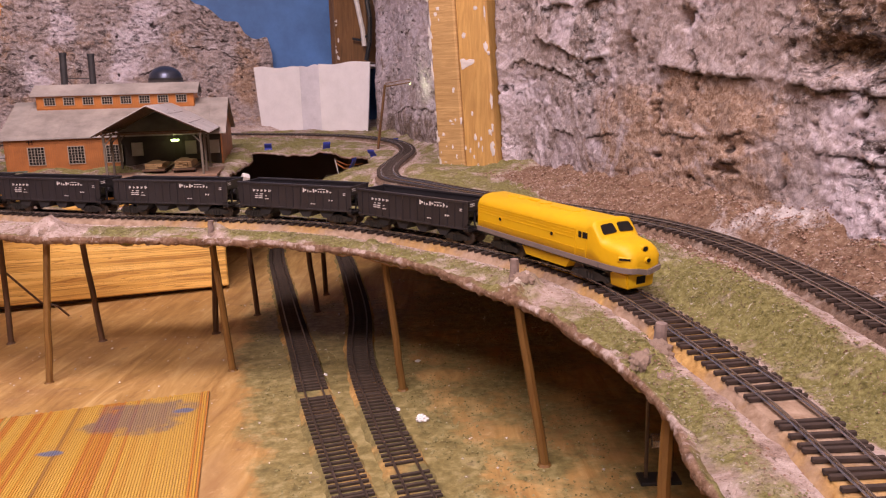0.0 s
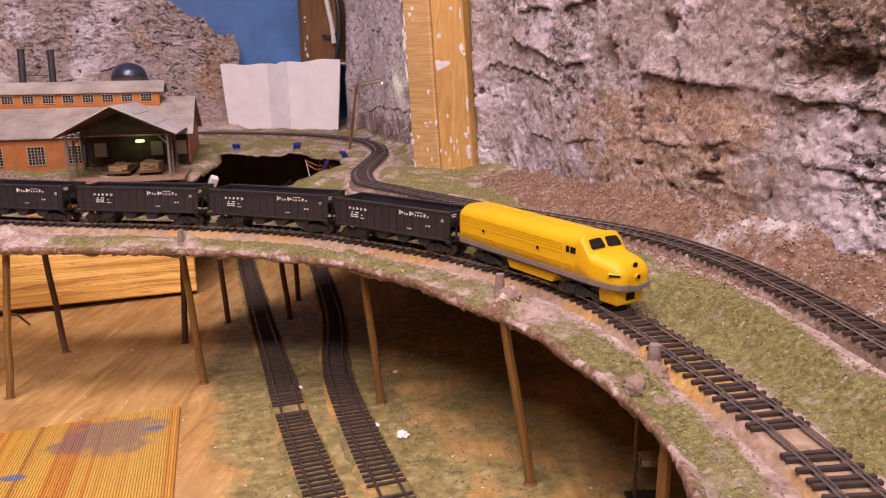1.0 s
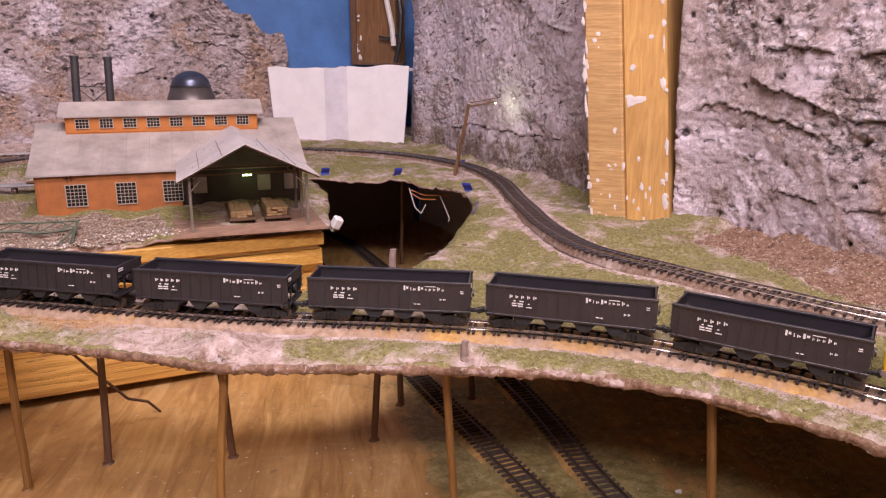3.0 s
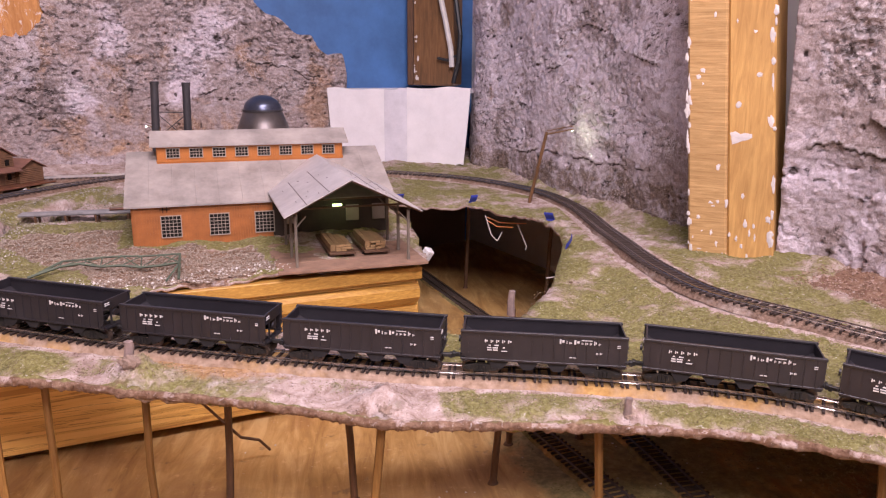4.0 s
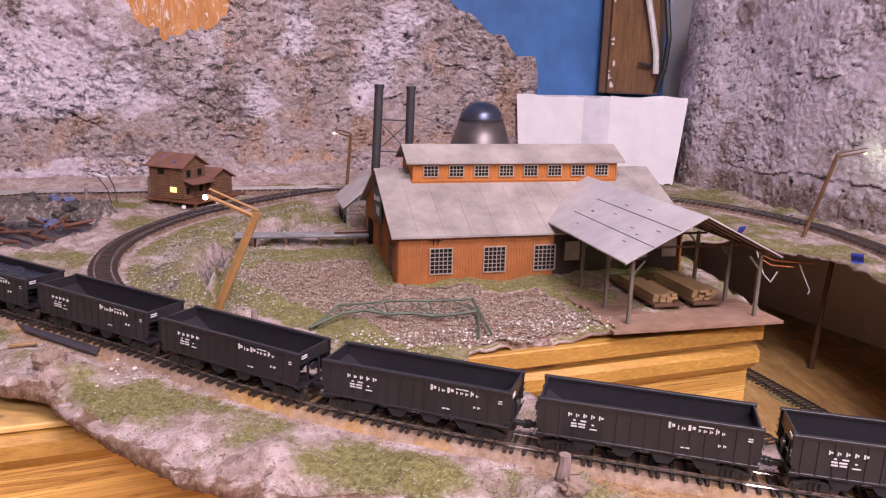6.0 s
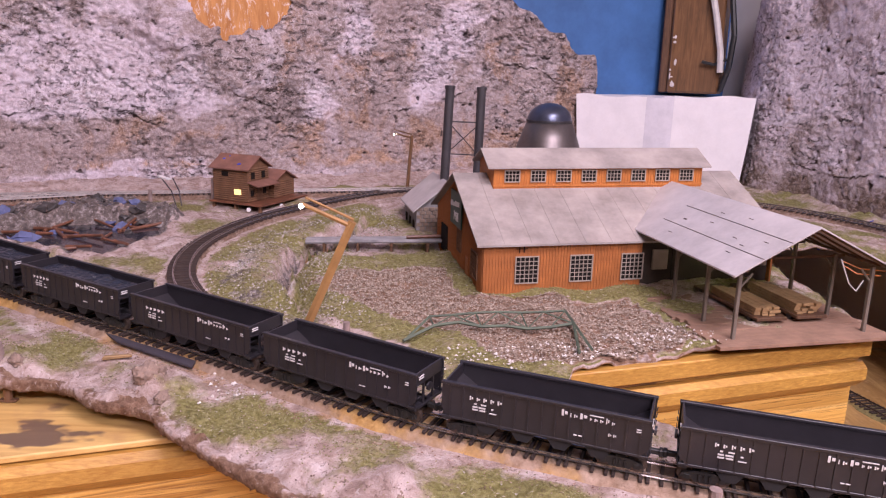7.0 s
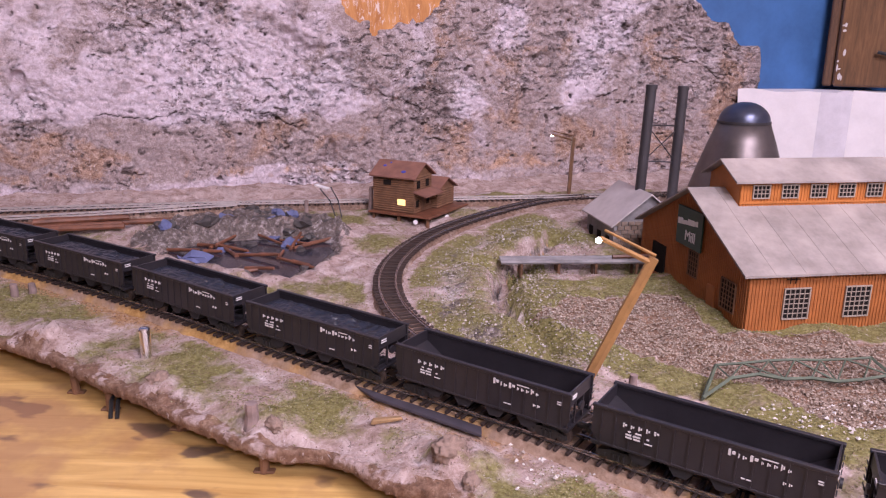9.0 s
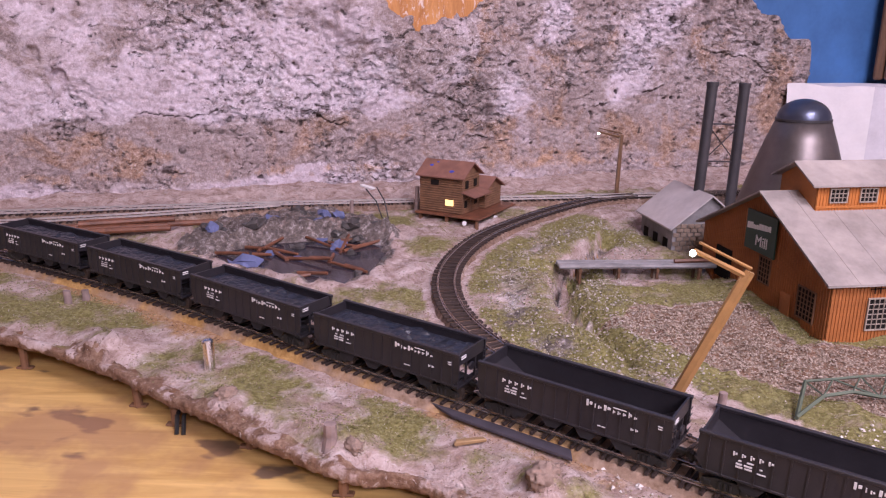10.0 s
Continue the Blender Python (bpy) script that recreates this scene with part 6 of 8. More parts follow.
# dark copy of the wood colour, with the awning's shade put in
SHADED_BOARD = paint("shade_dark_boards", (0.055, 0.038, 0.028), 0.85, 0, 0.4, 60)


def mill():
    L, D, E, R = 0.336, 0.224, 0.053, 0.107
    t = root("lumber_mill", "orange red sawmill with pale grey roof and open loading awning", "mill building", m=MILL)

    def put(name, bm, mat, label="", par=None):
        return part(name, bm, mat, par or t, label)

    gable = [(0, 0), (D, 0), (D, E), (D / 2, R), (0, E)]
    swap = Matrix(((0, 1, 0, 0), (1, 0, 0, 0), (0, 0, 1, 0), (0, 0, 0, 1)))
    bm = B()
    box(bm, 0, 0, -0.01, 0.176, 0.002, E)
    front = put("front_wall", bm, MILL_RED, "orange red board and batten siding")
    for k in range(55):
        batten(front, MILL_RED, 0.001 + 0.174 * k / 54, 0, -0.008, E - 0.0005)
    bm = B()
    prism(bm, gable, 0.002, swap)
    gab = put("gable_wall", bm, MILL_RED, "shaded red board gable")
    for k in range(64):
        y = 0.002 + k * 0.00345
        batten(gab, MILL_RED, 0, y, -0.008, E + (R - E) * (1 - abs(y - D / 2) / (D / 2)) - 0.001, True)
    bm = B()
    prism(bm, gable, 0.002, swap @ Matrix.Translation((0, L - 0.002, 0)))
    put("gable_wall", bm, MILL_RED)
    bm = B()
    box(bm, 0, D - 0.002, -0.01, L, D, E)
    put("back_wall", bm, MILL_RED)
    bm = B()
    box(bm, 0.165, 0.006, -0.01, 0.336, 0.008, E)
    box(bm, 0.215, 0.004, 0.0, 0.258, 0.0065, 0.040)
    inner = put("inner_wall", bm, SHADED_BOARD, "wall under the awning, its shade put into the dark colour")
    for x in (0.200, 0.285, 0.322):
        bm = B()
        box(bm, x - 0.009, 0.003, 0.018, x + 0.009, 0.0058, 0.040, 0.0004)
        put("inner_window", bm, SASH, "", inner)
    for k, x in enumerate((0.047, 0.107, 0.165)):
        window_unit(t, Matrix.Translation((x, -0.0012, 0.0105)), 0.0235, 0.027, 5, 6)
    side = Matrix(((0, 1, 0, -0.0012), (-1, 0, 0, 0), (0, 0, 1, 0), (0, 0, 0, 1)))
    # gable sashes coloured darker, with that side's shade put in
    window_unit(t, side @ Matrix.Translation((-0.030, 0, 0.010)), 0.0235, 0.027, 5, 6, sash=CABIN)
    window_unit(t, side @ Matrix.Translation((-0.098, 0, 0.022)), 0.018, 0.024, 4, 5, sash=CABIN)
    bm = B()
    box(bm, -0.0021, 0.052, 0.0, -0.0002, 0.066, 0.024, 0.0003)
    put("side_door", bm, MILL_RED, "narrow plank door", gab)
    bm = B()
    box(bm, -0.006, 0.047, -0.004, -0.0006, 0.071, 0.0008, 0.0004)
    put("door_step", bm, DOCK, "", gab)
    # near-black plate on the gable, in place of a shaded opening
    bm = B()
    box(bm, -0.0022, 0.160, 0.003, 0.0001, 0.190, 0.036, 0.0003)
    put("log_opening", bm, DARK, "near-black plate for the log ramp opening", gab)
    # roof: two slopes with seams
    for y0, z0, y1, z1 in ((-0.006, E - 0.0030, D / 2, R), (D + 0.006, E - 0.0030, D / 2, R)):
        bm = B()
        q = [(-0.008, y0, z0), (L + 0.008, y0, z0), (L + 0.008, y1, z1), (-0.008, y1, z1)]
        a = [bm.verts.new((x, y, z + 0.0004)) for x, y, z in q]
        b = [bm.verts.new((x, y, z + 0.0024)) for x, y, z in q]
        bm.faces.new(a)
        bm.faces.new(b)
        for i in range(4):
            bm.faces.new((a[i], a[(i + 1) % 4], b[(i + 1) % 4], b[i]))
        bmesh.ops.recalc_face_normals(bm, faces=bm.faces)
        r = put("roof_slope", bm, ROOF, "weathered pale grey roofing")
        bm = B()
        for k in range(1, 12):
            x = -0.008 + k * 0.0293
            rod(bm, (x, y0, z0 + 0.0024), (x, y1, z1 + 0.0024), 0.00035, seg=4)
        put("roof_seam", bm, ROOF, "", r)
    # clerestory
    c0, c1, f0, f1, zt = 0.032, 0.288, 0.083, 0.141, 0.120
    bm = B()
    box(bm, c0, f0, 0.085, c1, f0 + 0.002, zt)
    box(bm, c0, f1 - 0.002, 0.085, c1, f1, zt)
    prism(bm, [(f0, 0.085), (f1, 0.085), (f1, zt), ((f0 + f1) / 2, zt + 0.015), (f0, zt)], 0.002, swap @ Matrix.Translation((0, c0, 0)))
    prism(bm, [(f0, 0.085), (f1, 0.085), (f1, zt), ((f0 + f1) / 2, zt + 0.015), (f0, zt)], 0.002, swap @ Matrix.Translation((0, c1 - 0.002, 0)))
    box(bm, c0 - 0.0005, f0 - 0.0012, 0.0975, c1 + 0.0005, f0 - 0.0002, 0.0995)
    cl = put("clerestory", bm, MILL_TRIM, "bright orange clerestory with a row of windows")
    for k in range(80):
        batten(cl, MILL_TRIM, c0 + 0.001 + (c1 - c0 - 0.002) * k / 79, f0, 0.090, zt - 0.0003)
    for k in range(8):
        window_unit(t, Matrix.Translation((c0 + 0.0215 + k * 0.0305, f0 - 0.0012, 0.1035)), 0.0160, 0.0115, 4, 3)
    for sgn in (-1, 1):
        ym = (f0 + f1) / 2
        ye = ym + sgn * ((f1 - f0) / 2 + 0.006)
        bm = B()
        q = [(c0 - 0.008, ye, zt - 0.0020), (c1 + 0.008, ye, zt - 0.0020), (c1 + 0.008, ym, zt + 0.0158), (c0 - 0.008, ym, zt + 0.0158)]
        a = [bm.verts.new(v) for v in q]
        b = [bm.verts.new((x, y, z + 0.0018)) for x, y, z in q]
        bm.faces.new(a)
        bm.faces.new(b)
        for i in range(4):
            bm.faces.new((a[i], a[(i + 1) % 4], b[(i + 1) % 4], b[i]))
        bmesh.ops.recalc_face_normals(bm, faces=bm.faces)
        put("clerestory_roof", bm, ROOF, "weathered pale grey roofing", cl)
    # awning
    ridge, eave, x0, x1, xm, yf = 0.1005, 0.0600, 0.172, 0.334, 0.250, -0.173
    for xe in (x0, x1):
        yb_r = 0.112 * (ridge - E) / (R - E) + 0.002
        bm = B()
        q = [(xe, yf, eave), (xm, yf, ridge), (xm, yb_r + 0.006, ridge), (xe, 0.012, eave)]
        a = [bm.verts.new(v) for v in q]
        b = [bm.verts.new((x, y, z + 0.0014)) for x, y, z in q]
        bm.faces.new(a)
        bm.faces.new(b)
        for i in range(4):
            bm.faces.new((a[i], a[(i + 1) % 4], b[(i + 1) % 4], b[i]))
        bmesh.ops.recalc_face_normals(bm, faces=bm.faces)
        aw = put("awning_slope", bm, TIN, "pale corrugated awning roof with nail marks")
        bm = B()
        for k in (1, 2):
            f = k / 3
            xa = xe + (xm - xe) * f
            za = eave + (ridge - eave) * f + 0.0016
            box(bm, xa - 0.0004, yf, za - 0.0003, xa + 0.0004, 0.0, za + 0.0003)
        rnd = random.Random(int(xe * 1000))
        for k in range(10):
            f, yy = rnd.uniform(0.15, 0.85), rnd.uniform(yf + 0.01, -0.02)
            xa, za = xe + (xm - xe) * f, eave + (ridge - eave) * f + 0.0016
            box(bm, xa - 0.0004, yy - 0.003, za - 0.0002, xa + 0.0004, yy + 0.003, za + 0.0003)
        put("awning_seam", bm, ENGINE_STRIPE, "", aw)
        for k in range(7):
            yy = yf + 0.003 + k * 0.028
            bm = B()
            rod(bm, (xe, yy, eave - 0.001), (xm, yy, ridge - 0.001), 0.0011, seg=5)
            put("rafter", bm, DARK_WOOD, "", aw)
    for xe in (x0 + 0.014, x1 - 0.014):
        bm = B()
        rod(bm, (xe, -0.170, eave + 0.0045), (xe, 0.004, eave + 0.0045), 0.0013, seg=6)
        put("eave_beam", bm, DARK_WOOD)
    for yy in (-0.160, -0.112, -0.055):
        if yy > -0.15:
            bm = B()
            rod(bm, (x0 + 0.004, yy, eave - 0.001), (x1 - 0.004, yy, eave - 0.001), 0.0013, seg=6)
            put("tie_beam", bm, DARK_WOOD)
        for xe, k in ((x0 + 0.014, 1), (x1 - 0.014, -1)):
            bm = B()
            box(bm, xe - 0.0016, yy - 0.0016, -0.002, xe + 0.0016, yy + 0.0016, eave + 0.001, 0.0002)
            rod(bm, (xe, yy, eave - 0.014), (xe + k * 0.012, yy, eave - 0.001), 0.0010, seg=5)
            put("awning_post", bm, AWNING_WOOD, "weathered timber post with brace")
    # sign on the gable
    bm = B()
    box(bm, -0.0040, 0.082, 0.049, -0.0022, 0.134, 0.088, 0.0003)
    s = put("mill_sign", bm, SIGN, "dark green sign with white lettering", gab)
    bm = B()
    rnd = random.Random(2)
    y = 0.131
    for w in (0.0054, 0.0030, 0.0046, 0.0036, 0.0036, 0.0038, 0.0038, 0.0014, 0.0030):
        box(bm, -0.0046, y - w, 0.0700 + (0.125 - y) * 0.10, -0.0039, y, 0.0700 + (0.125 - y) * 0.10 + rnd.uniform(0.0040, 0.0062))
        y -= w + 0.0010
    part("sign_bars", bm, PLASTIC, gab, "white lettering drawn as bars")
    cu = bpy.data.curves.new("sign_word", "FONT")
    cu.body, cu.size, cu.extrude, cu.align_x = "Mill", 0.0150, 0.0003, "CENTER"
    tmp = bpy.data.objects.new("sign_word", cu)
    me = bpy.data.meshes.new_from_object(tmp)
    me.materials.append(PLASTIC)
    word = new("sign_word", me)
    word.parent = gab
    word.matrix_local = Matrix.Translation((-0.0044, 0.104, 0.0555)) @ Matrix(((0, 0, -1, 0), (-1, 0, 0, 0), (0, 1, 0, 0), (0, 0, 0, 1)))
    bpy.data.objects.remove(tmp)
    bm = B()
    for x in (0.038, 0.043):
        rod(bm, (x, -0.0025, E - 0.010), (x, -0.0025, E - 0.001), 0.0005, seg=5)
    rod(bm, (0.034, -0.0025, E - 0.006), (0.047, -0.0025, E - 0.006), 0.0004, seg=5)
    put("wall_bracket", bm, DARK, "", front)


mill()


def dock():
    t = root("loading_dock", "brown plank loading dock under the mill awning", "dock", m=MILL)
    rnd = random.Random(6)
    for k in range(22):
        y0 = -0.178 + k * 0.0082
        a = 0.163 + max(0, 0.008 * math.sin(k))
        right = 0.340
        bm = B()
        box(bm, a, y0, -0.0035, right, y0 + 0.0079, -0.0005 + rnd.uniform(-0.0003, 0.0003), 0.0002)
        part("plank", bm, DOCK, t)
    for x, n, z in ((0.245, 3, 0), (0.288, 4, 1)):
        c = root("lumber_cart", "low flat cart stacked with sawn boards", "cart", m=MILL @ Matrix.Translation((x, -0.070, 0.0)), group="lumber carts")
        bm = B()
        box(bm, -0.016, -0.062, 0.0035, 0.016, 0.050, 0.0065, 0.0004)
        part("bed", bm, DARK_WOOD, c)
        for yy in (-0.048, 0.036):
            for s in (-1, 1):
                bm = B()
                rod(bm, (s * 0.0135, yy, 0.0022), (s * 0.0160, yy, 0.0022), 0.0030, seg=12)
                part("wheel", bm, TRUCK, c)
        st = root("board_stack", "neat stack of tan sawn boards on a cart", "lumber stack", m=MILL @ Matrix.Translation((x, -0.070, 0.0067)), group="board stacks")
        for row in range(n):
            for col in range(4):
                bm = B()
                y0 = -0.055 + rnd.uniform(-0.003, 0.003)
                wx = 0.0064
                box(bm, -0.0135 + col * wx + 0.0002, y0, row * 0.0026 + 0.0001, -0.0135 + (col + 1) * wx - 0.0002, y0 + (0.075 if row < n - 1 or col < 2 else 0.05), row * 0.0026 + 0.0023)
                part("board", bm, LUMBER, st)


dock()
for mx, my, mz, w in ((0.262, 0.000, 0.042, 0.02),):
    p = MILL @ Vector((mx, my - 0.006, mz))
    bm = B()
    rod(bm, p + Vector((-0.006, -0.0012, 0)), p + Vector((0.006, 0.0012, 0)), 0.0018, seg=10)
    ob = mesh_thing("mill_work_light", bm, GLOW_GREEN, "glowing yellow green work light inside the mill", "lamp")
    bulb_lamp("mill_work_light_glow", MILL @ Vector((mx, my - 0.022, mz)), 0.009, (0.8, 1.0, 0.4), 0.004)


# ---- burner, stacks, grey shed ----
def burner():
    t = root("teepee_burner", "dark steel conical sawdust burner with blue grey dome", "burner", m=pose(-0.579, 1.618, 0.975))
    prof = [(0.078, 0.0), (0.070, 0.03), (0.058, 0.07), (0.044, 0.112), (0.0335, 0.140)]
    bm = B()
    seg = 40
    rings = [[bm.verts.new((math.cos(2 * math.pi * i / seg) * r, math.sin(2 * math.pi * i / seg) * r, z)) for i in range(seg)] for r, z in prof]
    for a, b in zip(rings, rings[1:]):
        for i in range(seg):
            bm.faces.new((a[i], a[(i + 1) % seg], b[(i + 1) % seg], b[i]))
    bm.faces.new(rings[-1])
    part("cone", bm, STEEL, t, "streaked dark steel cone", smooth=True)
    bm = B()
    g = bmesh.ops.create_uvsphere(bm, u_segments=32, v_segments=16, radius=0.0335)["verts"]
    bmesh.ops.delete(bm, geom=[v for v in g if v.co.z < -0.001], context="VERTS")
    bmesh.ops.transform(bm, matrix=Matrix.Translation((0, 0, 0.1405)) @ Matrix.Diagonal((1, 1, 0.78, 1)), verts=bm.verts)
    part("dome", bm, DOME, t, "blue grey mesh dome", smooth=True)
    bm = B()
    rod(bm, (0, 0, 0.1385), (0, 0, 0.1415), 0.0348, seg=40)
    part("rim_ring", bm, STACK, t)


burner()


def shed():
    t = root("boiler_shed", "small grey boiler shed with pale roof", "shed", m=MILL)
    a0, a1, b0, b1, e, r = -0.022, 0.062, 0.255, 0.345, 0.040, 0.074
    bm = B()
    prism(bm, [(a0, -0.012), (a1, -0.012), (a1, e), ((a0 + a1) / 2, r), (a0, e)], b1 - b0, Matrix.Translation((0, b0, 0)))
    w = part("shed_wall", bm, SHED, t, "weathered grey plank walls")
    bm = B()
    rnd = random.Random(9)
    for row in range(9):
        for col in range(10):
            x = a0 + 0.0085 * col + (0.004 if row % 2 else 0)
            z = -0.004 + row * 0.0052
            if x + 0.007 < a1:
                box(bm, x + 0.0004, b0 - 0.0014 - rnd.uniform(0, 0.0006), z, x + 0.0078, b0 - 0.0002, z + 0.0047, 0.0003)
    part("stonework", bm, STONE, w, "brown stone gable facing")
    for y in (0.272, 0.300, 0.328):
        bm = B()
        hh = 0.022 if y == 0.300 else 0.012
        box(bm, a0 - 0.0010, y - 0.006, 0.010 if hh < 0.02 else 0, a0 - 0.0002, y + 0.006, (0.010 if hh < 0.02 else 0) + hh)
        part("shed_window" if hh < 0.02 else "shed_door", bm, DARK, w)
    for xe in (a0 - 0.006, a1 + 0.006):
        xm = (a0 + a1) / 2
        bm = B()
        ze = e - 0.0045
        q = [(xe, b0 - 0.007, ze), (xm, b0 - 0.007, r), (xm, b1 + 0.006, r), (xe, b1 + 0.006, ze)]
        a = [bm.verts.new((x, y, z + 0.0006)) for x, y, z in q]
        b = [bm.verts.new((x, y, z + 0.0024)) for x, y, z in q]
        bm.faces.new(a)
        bm.faces.new(b)
        for i in range(4):
            bm.faces.new((a[i], a[(i + 1) % 4], b[(i + 1) % 4], b[i]))
        bmesh.ops.recalc_face_normals(bm, faces=bm.faces)
        part("shed_roof", bm, TIN, t, "pale grey roofing")


shed()


def stacks():
    t = root("twin_chimney", "pair of black smoke stacks joined by a lattice", "chimney")
    ends = []
    for (x, y, z0), (xt, yt, zt) in (((-0.740, 1.499, 0.985), (-0.733, 1.505, 1.166)), ((-0.693, 1.524, 0.975), (-0.689, 1.527, 1.164))):
        bm = B()
        rod(bm, (x, y, z0), (xt, yt, zt), 0.0062, seg=18)
        rod(bm, (xt, yt, zt - 0.004), (xt, yt, zt + 0.0008), 0.0070, seg=18)
        part("chimney_pipe", bm, STACK, t)
        ends.append((Vector((x, y, z0)), Vector((xt, yt, zt))))
    at = lambda k, f: ends[k][0].lerp(ends[k][1], f)
    bm = B()
    for f in (0.50, 0.74):
        rod(bm, at(0, f), at(1, f + 0.01), 0.0009, seg=5)
    rod(bm, at(0, 0.50), at(1, 0.74), 0.0007, seg=5)
    rod(bm, at(0, 0.74), at(1, 0.51), 0.0007, seg=5)
    part("lattice", bm, STACK, t)


stacks()


# ---- log cabin on stilts beside the loop ----
def cabin():
    m = pose(-1.022, 1.560, 0.9880, 0, 0, -26)
    # local x runs back along the long log wall (to the left as seen from the track), y to the rear
    t = root("log_cabin", "small brown log cabin on a timber platform beside the track", "cabin", m=m)

    todo = []

    def logs(x0, x1, y, z0, z1, axis="x", r=0.0016):
        bm = B()
        n = int((z1 - z0) / (2 * r * 0.92))
        for k in range(n):
            z = z0 + r + k * (z1 - z0 - 2 * r) / max(1, n - 1)
            if axis == "x":
                rod(bm, (x0 - 0.001, y, z), (x1 + 0.001, y, z), r, seg=6)
            else:
                rod(bm, (y, x0 - 0.001, z), (y, x1 + 0.001, z), r, seg=6)
            todo.append(bm)
            bm = B()
        bm.free()

    bm = B()
    box(bm, -0.066, -0.010, 0.0, 0.030, 0.106, 0.0025, 0.0003)
    part("platform", bm, LOG, t, "red brown plank platform")
    for x in (-0.060, -0.02, 0.024):
        for y in (-0.004, 0.05, 0.092):
            bm = B()
            box(bm, x - 0.002, y - 0.002, -0.016, x + 0.002, y + 0.002, 0.0, 0.0002)
            part("stilt", bm, CABIN, t)
    # two-storey block
    X0, X1, Y0, Y1 = -0.062, 0.0, 0.0, 0.046
    bm = B()
    box(bm, X0 + 0.001, Y0 + 0.001, 0.0026, X1 - 0.001, Y1 - 0.001, 0.052)
    logs(X0, X1, Y0, 0.0028, 0.052)
    logs(X0, X1, Y1, 0.0028, 0.052)
    logs(Y0, Y1, X0, 0.0028, 0.052, "y")
    logs(Y0, Y1, X1, 0.0028, 0.052, "y")
    a = [bm.verts.new((x, y, z)) for x in (X0, X1) for y, z in ((Y0, 0.052), (Y1, 0.052), ((Y0 + Y1) / 2, 0.066))]
    bm.faces.new(a[:3])
    bm.faces.new(a[3:])
    main = part("log_wall", bm, CABIN, t, "stacked brown log walls")
    for lg in todo:
        part("log", lg, CABIN, main)
    todo.clear()
    for y0, y1 in ((Y0 - 0.006, (Y0 + Y1) / 2), (Y1 + 0.006, (Y0 + Y1) / 2)):
        bm = B()
        q = [(X0 - 0.005, y0, 0.0495), (X1 + 0.006, y0, 0.0495), (X1 + 0.006, y1, 0.0675), (X0 - 0.005, y1, 0.0675)]
        a = [bm.verts.new(v) for v in q]
        b = [bm.verts.new((x, y, z + 0.0018)) for x, y, z in q]
        bm.faces.new(a)
        bm.faces.new(b)
        for i in range(4):
            bm.faces.new((a[i], a[(i + 1) % 4], b[(i + 1) % 4], b[i]))
        bmesh.ops.recalc_face_normals(bm, faces=bm.faces)
        part("cabin_roof", bm, CABIN_ROOF, t, "red brown shingle roof")
    for x0, z0, x1, z1, mat in ((-0.046, 0.039, -0.034, 0.046, DARK), (-0.024, 0.013, -0.012, 0.021, GLOW_WIN)):
        bm = B()
        box(bm, x0, Y0 - 0.0022, z0, x1, Y0 - 0.0012, z1, 0.0002)
        part("window", bm, mat, main)
    for y0, z0, y1, z1, mat in ((0.006, 0.036, 0.014, 0.046, DARK), (0.030, 0.036, 0.038, 0.046, DARK), (0.004, 0.011, 0.011, 0.020, DARK), (0.017, 0.004, 0.026, 0.022, DARK_WOOD), (0.032, 0.012, 0.039, 0.021, DARK)):
        bm = B()
        box(bm, X1 + 0.0012, y0, z0, X1 + 0.0022, y1, z1, 0.0002)
        part("window" if mat is DARK else "door", bm, mat, main)
    # porch roof and the lower wing
    bm = B()
    prism(bm, [(X1, 0.0315), (X1 + 0.020, 0.0265), (X1 + 0.020, 0.0280), (X1, 0.0335)], 0.050, Matrix.Translation((0, -0.002, 0)))
    part("porch_roof", bm, CABIN_ROOF, t)
    bm = B()
    P0, P1, Q0, Q1 = -0.040, 0.008, 0.050, 0.098
    box(bm, P0 + 0.001, Q0 + 0.001, 0.0026, P1 - 0.001, Q1 - 0.001, 0.028)
    logs(P0, P1, Q0, 0.0028, 0.028)
    logs(P0, P1, Q1, 0.0028, 0.028)
    logs(Q0, Q1, P1, 0.0028, 0.028, "y")
    logs(Q0, Q1, P0, 0.0028, 0.028, "y")
    a = [bm.verts.new((P1, y, z)) for y, z in ((Q0, 0.028), (Q1, 0.028), ((Q0 + Q1) / 2, 0.041))]
    bm.faces.new(a)
    wing = part("wing_wall", bm, CABIN, t)
    for lg in todo:
        part("log", lg, CABIN, wing)
    for y0 in (Q0 - 0.006, Q1 + 0.006):
        ym = (Q0 + Q1) / 2
        bm = B()
        q = [(P0 - 0.004, y0, 0.0262), (P1 + 0.006, y0, 0.0262), (P1 + 0.006, ym, 0.0420), (P0 - 0.004, ym, 0.0420)]
        a = [bm.verts.new(v) for v in q]
        b = [bm.verts.new((x, y, z + 0.0016)) for x, y, z in q]
        bm.faces.new(a)
        bm.faces.new(b)
        for i in range(4):
            bm.faces.new((a[i], a[(i + 1) % 4], b[(i + 1) % 4], b[i]))
        bmesh.ops.recalc_face_normals(bm, faces=bm.faces)
        part("wing_roof", bm, CABIN_ROOF, t, "red brown shingle roof")
    for x, y, s in ((-0.018, 0.004, 1), (-0.052, 0.012, 0.8), (-0.046, 0.018, 0.5)):
        bm = B()
        zz = 0.0495 + (y + 0.006) * 0.018 / 0.029 + 0.0019
        bmesh.ops.create_icosphere(bm, subdivisions=2, radius=0.0030 * s, matrix=Matrix.Translation((x, y, zz)) @ pose(0, 0, 0, 32, 0, 0) @ Matrix.Diagonal((1.2, 0.8, 0.2, 1)))
        part("blue_dab", bm, TAPE, t, "blue paint dab on the roof")
